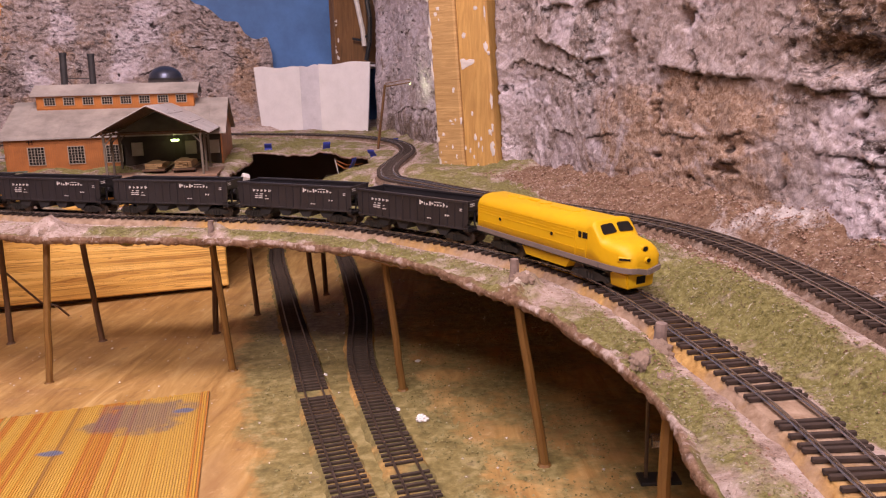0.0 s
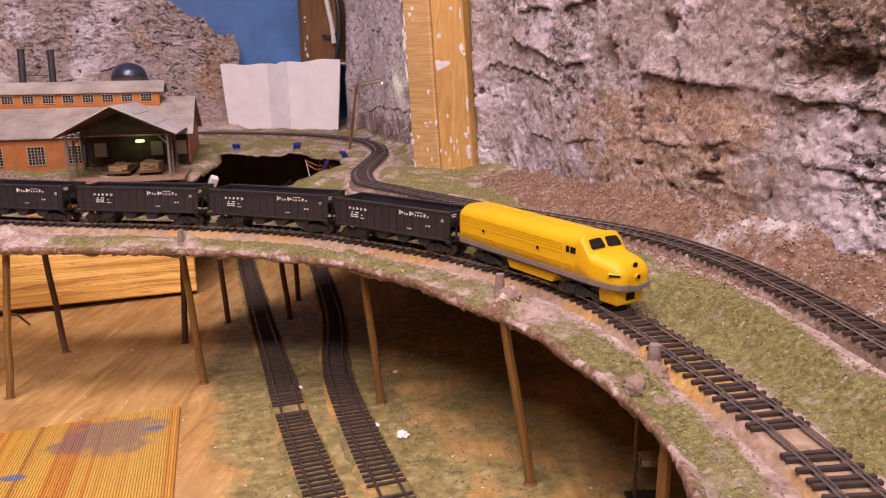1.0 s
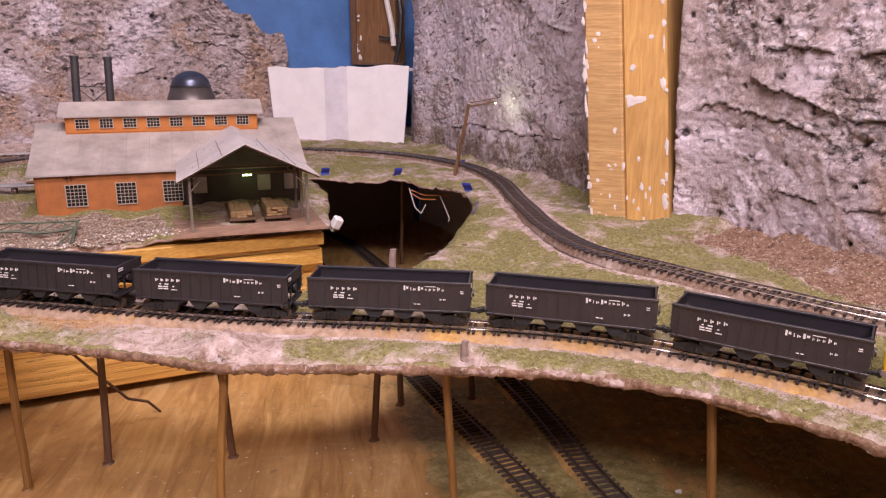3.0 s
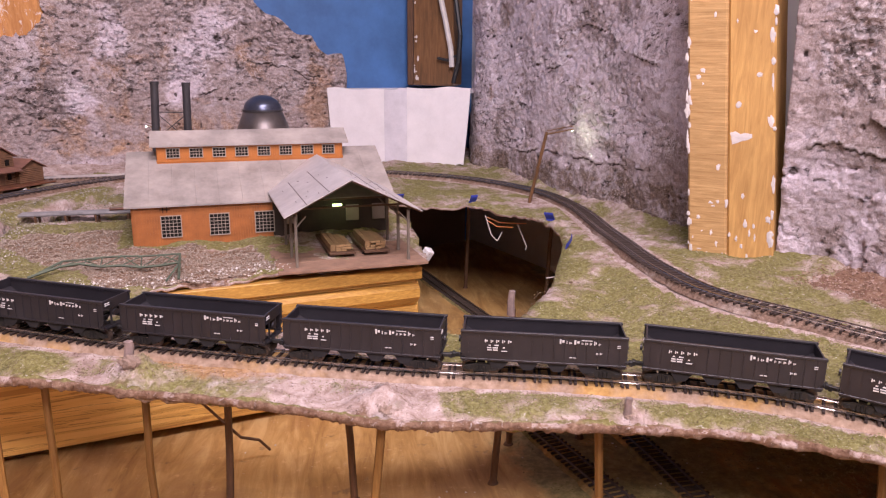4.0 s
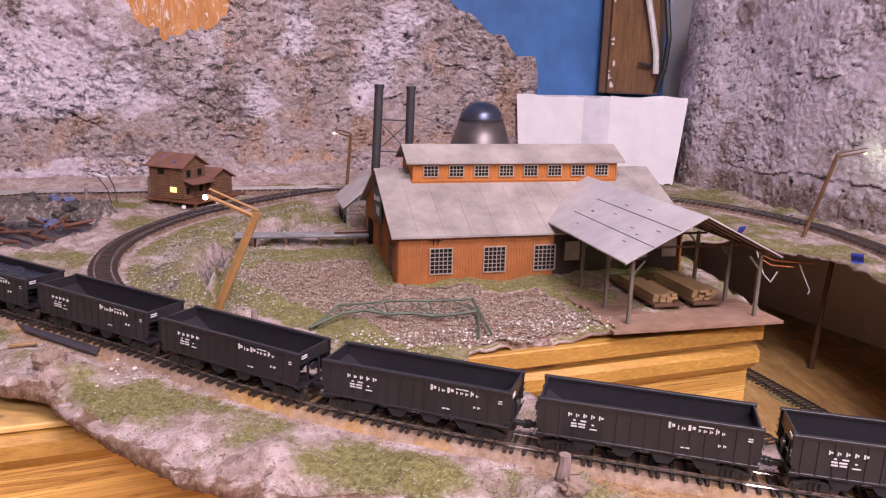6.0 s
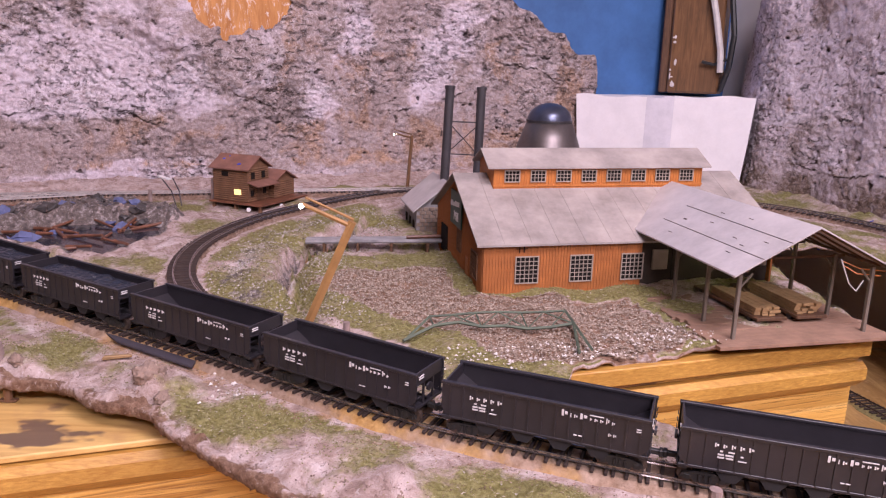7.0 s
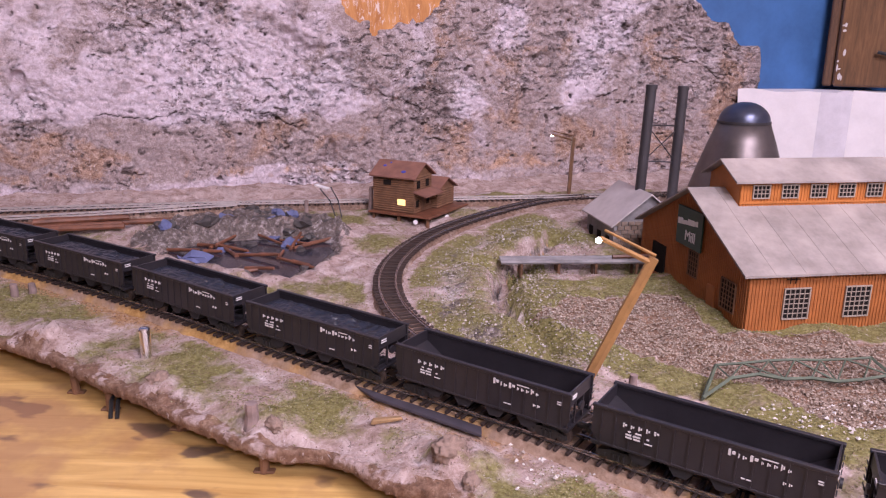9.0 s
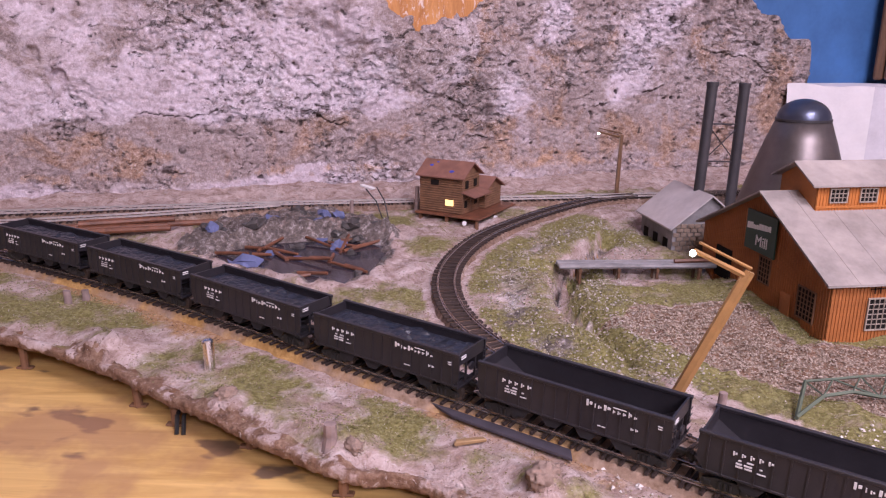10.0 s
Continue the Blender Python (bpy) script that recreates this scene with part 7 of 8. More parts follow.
    for x, y in ((0.010, -0.0125), (0.0305, 0.038)):
        bm = B()
        rod(bm, (x, y, -0.0045), (x + 0.0012, y - 0.0016, -0.0045), 0.0030, seg=12)
        part("white_wheel", bm, PLASTIC, t, "small white wheel under the platform")


cabin()


# ---- model street lamps ----
def lamp(foot, top, head, r, mat, label, glow, watts, col):
    t = root("street_lamp", label, "street lamp", group="model street lamps")
    foot, top, head = Vector(foot), Vector(top), Vector(head)
    bm = B()
    rod(bm, foot - Vector((0, 0, 0.01)), top, r, r * 0.9, 6)
    part("pole", bm, mat, t)
    bm = B()
    d = (top - foot).normalized()
    rod(bm, top - d * 0.004, head + d * 0.002, r * 0.55, r * 0.4, 6)
    rod(bm, top + d * 0.002, head + d * 0.008, r * 0.30, r * 0.25, 6)
    part("arm", bm, mat, t)
    bm = B()
    bmesh.ops.create_uvsphere(bm, u_segments=12, v_segments=8, radius=r * 0.52, matrix=Matrix.Translation(head))
    part("bulb", bm, glow, t, "glowing bulb", smooth=True)
    bulb_lamp("street_lamp_glow", head - d * (r * 1.8) + (head - top).normalized() * r, watts, col, 0.002)


lamp((-0.866, 1.078, 0.975), (-0.822, 1.076, 1.068), (-0.862, 1.066, 1.082), 0.0042, LAMP_WOOD, "leaning tan wooden street lamp, lit", GLOW, 0.035, (1.0, 0.85, 0.6))
lamp((-0.796, 1.722, 0.985), (-0.789, 1.747, 1.076), (-0.820, 1.772, 1.075), 0.0032, BROWN_POST, "brown wooden street lamp by the cliff, lit", GLOW, 0.02, (1.0, 0.85, 0.6))
lamp((-0.128, 1.462, 0.980), (-0.108, 1.440, 1.090), (-0.062, 1.452, 1.091), 0.0030, BROWN_POST, "leaning brown street lamp beside the track, lit", GLOW_GREEN, 0.03, (0.85, 1.0, 0.55))


# ---- posts under the deck ----
def posts():
    pairs = [((-0.546, 0.896), (-0.540, 0.897), 1), ((-0.417, 0.739), (-0.405, 0.748), 0), ((-0.427, 0.887), (-0.436, 0.879), 1), ((-0.290, 0.898), (-0.281, 0.895), 1), ((-0.229, 0.752), (-0.239, 0.749), 0),
             ((-0.258, 0.978), (-0.262, 0.961), 1), ((-0.177, 0.980), (-0.186, 0.961), 1), ((-0.180, 1.077), (-0.176, 1.042), 1), ((-0.045, 0.672), (-0.058, 0.670), 0), ((0.067, 0.507), (0.048, 0.505), 0),
             ((0.106, 0.350), (0.108, 0.350), 0), ((-0.725, 0.850), (-0.726, 0.852), 0), ((-0.757, 0.858), (-0.758, 0.858), 0), ((-0.690, 0.872), (-0.690, 0.870), 0), ((-0.605, 0.858), (-0.603, 0.855), 0),
             ((-0.099, 1.445), (-0.092, 1.44), 1), ((-0.208, 1.640), (-0.205, 1.62), 1)]
    for (fx, fy), (tx, ty), dark in pairs:
        z0 = float(table_z(fx, fy))
        z1 = float(deck_z(tx, ty)) - 0.008
        bm = B()
        rod(bm, (fx, fy, z0), (tx, ty, z1), 0.0036, 0.0033, 8, wobble=0.0012)
        rod(bm, (fx, fy, z0 - 0.001), (fx, fy, z0 + 0.0015), 0.0062, 0.0045, 9)
        mesh_thing("deck_post", bm, DARK_WOOD if dark else DOWEL, "dark stained dowel post holding up the deck" if dark else "golden brown dowel post holding up the deck", "post", "deck posts")
    for (fx, fy), (tx, ty) in (((-1.078, 1.006), (-1.078, 1.008)), ((-1.216, 1.085), (-1.216, 1.085)), ((-1.153, 1.058), (-1.150, 1.06)), ((-1.256, 1.112), (-1.258, 1.112)), ((-1.382, 1.172), (-1.384, 1.174))):
        bm = B()
        rod(bm, (fx, fy, 0.937), (tx, ty, float(deck_z(tx, ty)) - 0.006), 0.0034, 0.0030, 8)
        box(bm, fx - 0.007, fy - 0.003, 0.9372, fx + 0.007, fy + 0.003, 0.9392, 0.0008)
        mesh_thing("support_post", bm, CABIN, "short red brown leg between bench and deck", "post", "deck legs")


posts()


# ---- woven mat on the table ----
def mat_rug():
    k = Nodes("woven_rag_mat", 0.9)
    geo = k.n("ShaderNodeNewGeometry").outputs["Position"]
    sep = k.n("ShaderNodeSeparateXYZ")
    k.t.links.new(geo, sep.inputs[0])
    down = Vector((0.055, -0.207)).normalized()

    def along(ax, ay):
        return k.math("ADD", k.math("MULTIPLY", sep.outputs[0], ax), k.math("MULTIPLY", sep.outputs[1], ay))
    across, along_rib = along(down.y, -down.x), along(down.x, down.y)
    stripe = k.n("ShaderNodeTexNoise", noise_dimensions="1D")
    stripe.inputs["Scale"].default_value, stripe.inputs["Detail"].default_value = 34, 4
    k.t.links.new(across, stripe.inputs["W"])
    c = k.ramp(stripe.outputs["Fac"], (0.30, (0.20, 0.10, 0.04)), (0.34, (0.66, 0.38, 0.05)), (0.45, (0.72, 0.48, 0.08)), (0.54, (0.70, 0.40, 0.04)), (0.57, (0.58, 0.20, 0.02)), (0.63, (0.54, 0.17, 0.015)), (0.67, (0.30, 0.26, 0.07)), (0.70, (0.72, 0.50, 0.12)))
    weave = k.math("SINE", k.math("MULTIPLY", along_rib, 2600))
    c = k.mix(k.ramp(weave, (0.1, 0.55), (0.7, 0.0)), c, (0.40, 0.20, 0.035))
    c = k.mix(k.ramp(k.random(), (0.0, 0.25), (1.0, 0.0)), c, (0.45, 0.22, 0.05))
    nz = k.n("ShaderNodeTexNoise")
    nz.inputs["Scale"].default_value = 48
    k.t.links.new(geo, nz.inputs["Vector"])
    def spot(x, y, rx, ry):
        dx = k.math("DIVIDE", k.math("SUBTRACT", sep.outputs[0], x), rx)
        dy = k.math("DIVIDE", k.math("SUBTRACT", sep.outputs[1], y), ry)
        d = k.math("ADD", k.math("MULTIPLY", dx, dx), k.math("MULTIPLY", dy, dy))
        return k.ramp(k.math("ADD", d, k.math("MULTIPLY", k.math("SUBTRACT", nz.outputs["Fac"], 0.5), 2.6)), (0.5, 0.85), (1.0, 0.0))
    c = k.mix(k.math("MULTIPLY", spot(-0.280, 0.628, 0.052, 0.042), k.ramp(weave, (0.0, 1.0), (0.8, 0.25))), c, (0.11, 0.10, 0.17))
    c = k.mix(spot(-0.245, 0.640, 0.012, 0.007), c, (0.10, 0.16, 0.36))
    c = k.mix(spot(-0.325, 0.560, 0.011, 0.006), c, (0.10, 0.16, 0.36))
    k.colour(c)
    k.bump(k.math("ADD", weave, k.noise(900, 2)), 0.7, 0.0006)
    t = root("woven_place_mat", "yellow and orange striped woven mat with blue stains", "mat")
    corner, down = Vector((-0.234, 0.689)), Vector((0.055, -0.207)).normalized()
    left = Vector((down.y, -down.x))
    n, pitch, length = 190, 0.0021, 0.30
    bm = B()
    segs = 60
    prev = None
    for k2 in range(segs + 1):
        y = length * k2 / segs
        row = [bm.verts.new((x, y, z)) for x, z in ((-0.00102, 0), (-0.0006, 0.0010 + 0.0003 * (k2 % 2)), (0.0006, 0.0010 + 0.0003 * (k2 % 2)), (0.00102, 0))]
        if prev:
            for a in range(3):
                bm.faces.new((prev[a], row[a], row[a + 1], prev[a + 1]))
        prev = row
    bmesh.ops.recalc_face_normals(bm, faces=bm.faces)
    me = finish(bm, "rib", k.m)
    rnd = random.Random(12)
    ang = math.degrees(math.atan2(down.y, down.x)) - 90
    for i in range(n):
        p = corner + left * (pitch * (i + 0.5)) - down * rnd.uniform(-0.002, 0.002)
        ob = new("rib", me)
        ob.parent = t
        z = float(table_z(p.x, p.y))
        dn = Vector((down.x, down.y, float(table_z(p.x + down.x, p.y + down.y)) - z)).normalized()
        sd = dn.cross(Vector((0, 0, 1))).normalized()
        up = sd.cross(dn)
        ob.matrix_world = Matrix(((sd.x, dn.x, up.x, p.x), (sd.y, dn.y, up.y, p.y), (sd.z, dn.z, up.z, z + 0.0010), (0, 0, 0, 1)))
    bm = B()
    q = [corner, corner + left * (pitch * n), corner + left * (pitch * n) + down * length, corner + down * length]
    a = [bm.verts.new((p.x, p.y, float(table_z(p.x, p.y)) + 0.0006)) for p in q]
    b = [bm.verts.new((p.x, p.y, float(table_z(p.x, p.y)) + 0.0012)) for p in q]
    bm.faces.new(a)
    bm.faces.new(b)
    for i in range(4):
        bm.faces.new((a[i], a[(i + 1) % 4], b[(i + 1) % 4], b[i]))
    part("warp", bm, LUMBER, t)


mat_rug()


# ---- yard things, pond, trinkets ----
def truss():
    t = root("fallen_truss_bridge", "weathered green truss bridge lying in the yard gravel", "bridge truss")
    A, Bp, C, D = Vector((-0.779, 1.075, 0)), Vector((-0.757, 1.118, 0)), Vector((-0.630, 1.138, 0)), Vector((-0.618, 1.070, 0))

    def z(p, h):
        return Vector((p.x, p.y, float(ground_z(p.x, p.y)) + h))

    def member(p, q, r=0.0017):
        bm = B()
        rod(bm, p, q, r * 0.68, seg=4)
        part("member", bm, GREEN, t)

    off = Vector((0.004, -0.022, 0))
    top = [z(Bp.lerp(C, k / 6), 0.012) for k in range(7)]
    low = [z(Bp.lerp(C, k / 6) + off, 0.007) for k in range(7)]
    for a, b in zip(top, top[1:]):
        member(a, b)
    for a, b in zip(low, low[1:]):
        member(a, b, 0.0022)
    for k in range(6):
        member(top[k], low[k + 1] if k % 2 else low[k], 0.0012)
        member(top[k + 1], low[k], 0.0010)
    member(z(A, 0.004), low[0], 0.0024)
    member(z(A, 0.003), top[0], 0.0022)
    member(top[-1], z(D, 0.003), 0.0022)
    member(low[-1], z(D + Vector((-0.012, -0.006, 0)), 0.003), 0.0020)


truss()


def walkway():
    t = root("log_walkway", "weathered grey log walkway on short trestles", "walkway")
    a, b = Vector((-0.912, 1.392, 0.976)), Vector((-0.722, 1.405, 0.978))
    n = (b - a).normalized()
    side = Vector((-n.y, n.x, 0))
    for k in range(4):
        bm = B()
        o = side * (k * 0.0062 - 0.009)
        rod(bm, a + o, b + o, 0.0024, seg=6)
        part("plank", bm, SHED, t)
    for f in (0.12, 0.34, 0.56, 0.80):
        p = a.lerp(b, f)
        bm = B()
        for s in (-0.009, 0.009):
            q = p + side * s
            rod(bm, (q.x, q.y, 0.945), (q.x, q.y, 0.976), 0.0019, seg=6)
        rod(bm, p - side * 0.012 - Vector((0, 0, 0.004)), p + side * 0.012 - Vector((0, 0, 0.004)), 0.0020, seg=6)
        part("trestle", bm, DARK_WOOD, t)
    bm = B()
    rod(bm, a.lerp(b, 0.66) + Vector((0, 0, 0.0045)) - side * 0.004, b + Vector((0.004, 0, 0.0050)), 0.0024, seg=6)
    mesh_thing("loose_log", bm, LOG, "red brown log lying on the walkway", "log", "loose logs")


walkway()


def pond():
    bm = B()
    inner = []
    cx, cy = np.mean(POND, axis=0)
    wl = float(deck_z(cx, cy)) - 0.0085
    for x, y in smooth_line(POND + POND[:1], 0.01):
        inner.append((x + (x - cx) * 0.04, y + (y - cy) * 0.04))
    slab(bm, inner, wl - 0.003, wl)
    mesh_thing("log_pond", bm, WATER, "dark glossy resin log pond", "water", kind="structure")
    rnd = random.Random(31)
    for k in range(34):
        x, y = cx + rnd.uniform(-0.11, 0.10), cy + rnd.uniform(-0.10, 0.08)
        if not bool(inside(POND, np.array(x), np.array(y))) or float(distance_to(POND + POND[:1], np.array(x), np.array(y))) < 0.012:
            continue
        a, ln = rnd.choice([rnd.uniform(-0.6, -0.2), rnd.uniform(0, math.pi)]), rnd.uniform(0.022, 0.062)
        d = Vector((math.cos(a), math.sin(a), rnd.uniform(0.0, 0.12))) * ln / 2
        p = Vector((x, y, wl + 0.0012 + abs(d.z) * 0.8))
        bm = B()
        rod(bm, p - d, p + d, rnd.uniform(0.0014, 0.0026), 0.0017, 8)
        mesh_thing("floating_log", bm, LOG, "red brown log floating in the pond", "log", "pond logs")
    blue = paint("blue_painted_rock", (0.13, 0.15, 0.30), 0.6, 0, 0.4, 60)
    grey = paint("dark_bank_rock", (0.085, 0.075, 0.072), 0.45, 0, 0.5, 60)
    for k in range(30):
        if k < 9:
            x, y, r = ((-1.252, 1.372, 0.017), (-1.21, 1.445, 0.010), (-1.165, 1.455, 0.014), (-1.125, 1.345, 0.008), (-1.19, 1.478, 0.009), (-1.232, 1.415, 0.008), (-1.10, 1.40, 0.010), (-1.145, 1.425, 0.008), (-1.20, 1.40, 0.006))[k]
        else:
            f = rnd.random()
            x, y = -1.325 + 0.215 * f + rnd.uniform(-0.012, 0.012), 1.440 + 0.11 * math.sin(f * 2.9) * rnd.uniform(0.3, 1.1)
            r = rnd.uniform(0.007, 0.015)
        bm = B()
        g = bmesh.ops.create_icosphere(bm, subdivisions=2, radius=r)["verts"]
        for v in g:
            v.co = Vector((v.co.x, v.co.y * 0.7, v.co.z * 0.38)) + noise.noise_vector(v.co * 90 + Vector((k * 7, 0, 0))) * r * 0.6
        zz = wl + 0.001 if k < 9 else float(ground_z(x, y))
        bl = k in (0, 2, 5) or k % 4 == 0
        mesh_thing("pond_rock", bm, blue if bl else grey, "blue grey painted rock in the pond" if bl else "dark grey rock on the pond bank", "rock", "pond rocks", m=pose(x, y, zz, 0, 0, k * 40))
    for k, (x0, y0, x1, y1) in enumerate(((-1.495, 1.452, -1.385, 1.490), (-1.480, 1.444, -1.378, 1.474), (-1.40, 1.478, -1.29, 1.505), (-1.47, 1.456, -1.372, 1.482), (-1.475, 1.447, -1.39, 1.478), (-1.46, 1.440, -1.37, 1.462))):
        z = float(deck_z(x0, y0)) + 0.003 + (0.006 if k in (3, 4) else 0)
        bm = B()
        rod(bm, (x0, y0, z), (x1, y1, z + 0.001), 0.0040, 0.0034, 8)
        mesh_thing("log_pile_log", bm, LOG, "long red brown log piled beside the back track", "log", "piled logs")


pond()


CLUMP = paint("torn_pink_plaster", (0.36, 0.255, 0.20), 0.95, 0, 0.75, 170)
COIL_X, COIL_Y = 0.136, 0.477
SCRAPS = ((-0.025, 0.597, 0.0060), (-0.049, 0.621, 0.0040), (-0.127, 0.723, 0.0030), (-0.034, 0.753, 0.0030), (-0.089, 0.515, 0.0025))
STUMP = paint("grey_pink_stump", (0.30, 0.22, 0.20), 0.9, 0, 0.5, 90)


def trinkets():
    # chrome bolt standing in the deck
    z = float(ground_z(-1.200, 1.120))
    bm = B()
    rod(bm, (-1.200, 1.120, z - 0.004), (-1.203, 1.124, z + 0.022), 0.0046, 0.0046, 18)
    bmesh.ops.create_uvsphere(bm, u_segments=18, v_segments=8, radius=0.0047, matrix=Matrix.Translation((-1.203, 1.124, z + 0.022)) @ Matrix.Diagonal((1, 1, 0.6, 1)))
    mesh_thing("chrome_pin", bm, CHROME, "shiny chrome pin standing in the turf", "pin", smooth=False)
    # slate strip beside the rails
    bm = B()
    pts = [Vector((-1.043, 1.086, 0)), Vector((-1.012, 1.053, 0)), Vector((-0.938, 1.008, 0)), Vector((-0.938, 1.028, 0))]
    for p in pts:
        p.z = float(deck_z(p.x, p.y)) - 0.0010
    va = [bm.verts.new(p) for p in pts]
    vb = [bm.verts.new(p + Vector((0, 0, 0.0018))) for p in pts]
    bm.faces.new(va)
    bm.faces.new(vb)
    for i in range(4):
        bm.faces.new((va[i], va[(i + 1) % 4], vb[(i + 1) % 4], vb[i]))
    bmesh.ops.recalc_face_normals(bm, faces=bm.faces)
    mesh_thing("slate_strip", bm, SLATE, "dark slate grey strip lying along the rails", "strip")
    # yellow scrap
    x, y = -1.000, 1.024
    bm = B()
    box(bm, -0.010, -0.003, 0, 0.010, 0.003, 0.003, 0.001)
    for v in bm.verts:
        v.co += noise.noise_vector(v.co * 200) * 0.002
    mesh_thing("yellow_scrap", bm, LUMBER, "small yellow wood scrap on the turf", "scrap", m=pose(x, y, float(ground_z(x, y)) + 0.001, 0, 0, 20))
    # stumps and pegs
    for x, y, h, r in ((-0.829, 1.080, 0.016, 0.0036), (-0.266, 0.950, 0.018, 0.0042), (0.119, 0.409, 0.014, 0.0042), (0.047, 0.524, 0.013, 0.0038), (-0.228, 0.717, 0.012, 0.0032), (-0.605, 0.826, 0.014, 0.0045), (-1.088, 1.015, 0.014, 0.005), (-1.36, 1.24, 0.010, 0.004), (-1.375, 1.235, 0.012, 0.004), (-1.17, 1.575, 0.022, 0.0032), (-1.085, 1.600, 0.036, 0.0036)):
        z = float(ground_z(x, y))
        bm = B()
        rod(bm, (x, y, z - 0.008), (x + 0.001, y, z + h), r, r * 0.8, 9, wobble=0.001)
        mesh_thing("tree_stump", bm, STUMP, "weathered grey brown stump standing in the scenery", "stump", "tree stumps")
    # torn plaster clumps along the deck edge
    for n, (x, y, r) in enumerate(((0.114, 0.400, 0.014), (0.104, 0.388, 0.011), (0.112, 0.372, 0.010), (0.052, 0.518, 0.011), (-0.052, 0.662, 0.010), (-0.226, 0.718, 0.008), (-0.402, 0.742, 0.011), (-0.600, 0.815, 0.010), (-0.958, 0.975, 0.014), (-0.945, 0.962, 0.010), (-1.072, 1.012, 0.009), (-1.17, 1.068, 0.010), (-0.772, 0.848, 0.010))):
        bm = B()
        g = bmesh.ops.create_icosphere(bm, subdivisions=4, radius=1)["verts"]
        seed = Vector((n * 7.3, n * 3.1, 0))
        for v in g:
            q = v.co.copy()
            v.co *= 0.75 + 0.5 * abs(noise.noise(q * 2.2 + seed)) + 0.45 * abs(noise.noise(q * 5 + seed)) - 0.25 * abs(noise.noise(q * 11 + seed))
        mesh_thing("plaster_clump", bm, CLUMP, "torn pinkish plaster clump on the deck edge", "plaster clump", "plaster clumps", m=pose(x, y, float(ground_z(x, y)) - 0.005, 0, 0, n * 50) @ Matrix.Diagonal((r * 0.85, r * 0.6, r * 0.65, 1)), smooth=True)
    # wire coil standing under the deck
    tz = float(table_z(0.02, 0.42))
    t = root("wire_coil_stand", "dark metal stand with a small spring coil under the deck", "spring stand")
    bm = B()
    pipe(bm, [Vector((COIL_X + 0.010 * k / 60, COIL_Y + 0.0050 * math.cos(k * 0.9), tz + 0.030 + 0.0050 * math.sin(k * 0.9))) for k in range(61)], 0.0007, 5)
    part("coil", bm, RAIL, t, "bare steel spring coil")
    for dx in (-0.003, 0.014):
        bm = B()
        rod(bm, (COIL_X + dx, COIL_Y, tz), (COIL_X + dx, COIL_Y, tz + 0.060), 0.0014, seg=6)
        part("rod", bm, RAIL_OLD, t)
    bm = B()
    box(bm, COIL_X - 0.008, COIL_Y - 0.008, tz, COIL_X + 0.020, COIL_Y + 0.008, tz + 0.003, 0.0006)
    part("base", bm, TRUCK, t)
    # crumpled paper scraps on the table
    for n, (x, y, r) in enumerate(SCRAPS):
        bm = B()
        g = bmesh.ops.create_icosphere(bm, subdivisions=3, radius=r)["verts"]
        for v in g:
            v.co *= 0.6 + 0.9 * abs(noise.noise(v.co * 300 + Vector((n * 5, 0, 0))))
            v.co.z *= 0.6
        mesh_thing("paper_scrap", bm, PLASTIC, "tiny crumpled white scrap on the table", "scrap", "paper scraps", m=pose(x, y, float(table_z(x, y)) + r * 0.3))
    # black clip hanging under the deck edge
    t = root("black_wire_clip", "black bent wire clip between bench and deck", "clip")
    for dx in (0.0, 0.005):
        bm = B()
        pipe(bm, [Vector((-1.210 + dx, 1.071, 0.9375)), Vector((-1.212 + dx, 1.079, 0.948)), Vector((-1.214 + dx, 1.093, 0.950))], 0.0016, 7)
        part("prong", bm, WIRE_B, t)
    # plug at the corner of the bench
    bm = B()
    box(bm, -0.006, -0.006, -0.008, 0.006, 0.006, 0.008, 0.0015)
    rod(bm, (0, 0, -0.014), (0, 0, -0.006), 0.0020, seg=8)
    mesh_thing("white_plug", bm, PLASTIC, "small white plug hanging on the bench corner", "plug", m=pose(-0.325, 1.222, 0.945, 25, 20, 30))
    bm = B()
    pipe(bm, [(-0.330, 1.226, 0.932), (-0.34, 1.24, 0.938), (-0.35, 1.26, 0.934)], 0.0012)
    mesh_thing("plug_lead", bm, WIRE_W, "thin white lead of the plug", "wire")
    # wires below the back deck
    for name, mat, pts, lab in (("hanging_wire", WIRE_O, [(-0.205, 1.432, 0.952), (-0.185, 1.425, 0.944), (-0.165, 1.408, 0.946), (-0.150, 1.385, 0.950)], "orange wires hanging below the deck edge"),
                                ("hanging_wire", WIRE_O, [(-0.205, 1.430, 0.947), (-0.190, 1.422, 0.938), (-0.168, 1.405, 0.940)], "orange wires hanging below the deck edge"),
                                ("hanging_wire", WIRE_W, [(-0.208, 1.432, 0.955), (-0.200, 1.42, 0.925), (-0.190, 1.418, 0.915), (-0.182, 1.418, 0.93)], "white wire loop hanging below the deck edge"),
                                ("hanging_wire", WIRE_W, [(-0.160, 1.405, 0.945), (-0.152, 1.40, 0.925), (-0.146, 1.395, 0.910), (-0.148, 1.395, 0.905)], "white wire end hanging below the deck edge"),
                                ("hanging_wire", WIRE_W, [(-0.150, 1.16, 0.958), (-0.158, 1.13, 0.945), (-0.170, 1.12, 0.938), (-0.185, 1.12, 0.936)], "pale wire end sticking out under blue tape"),
                                ("bent_wire", DARK_WOOD, [(-0.62, 0.93, 0.93), (-0.575, 0.955, 0.86), (-0.545, 0.972, 0.815), (-0.528, 0.982, 0.806), (-0.518, 0.989, 0.790)], "bent brown wire reaching down to the table")):
        bm = B()
        pipe(bm, [Vector(p) for p in pts], 0.0016 if name == "bent_wire" else 0.0008)
        mesh_thing(name, bm, mat, lab, "wire", "loose wires")
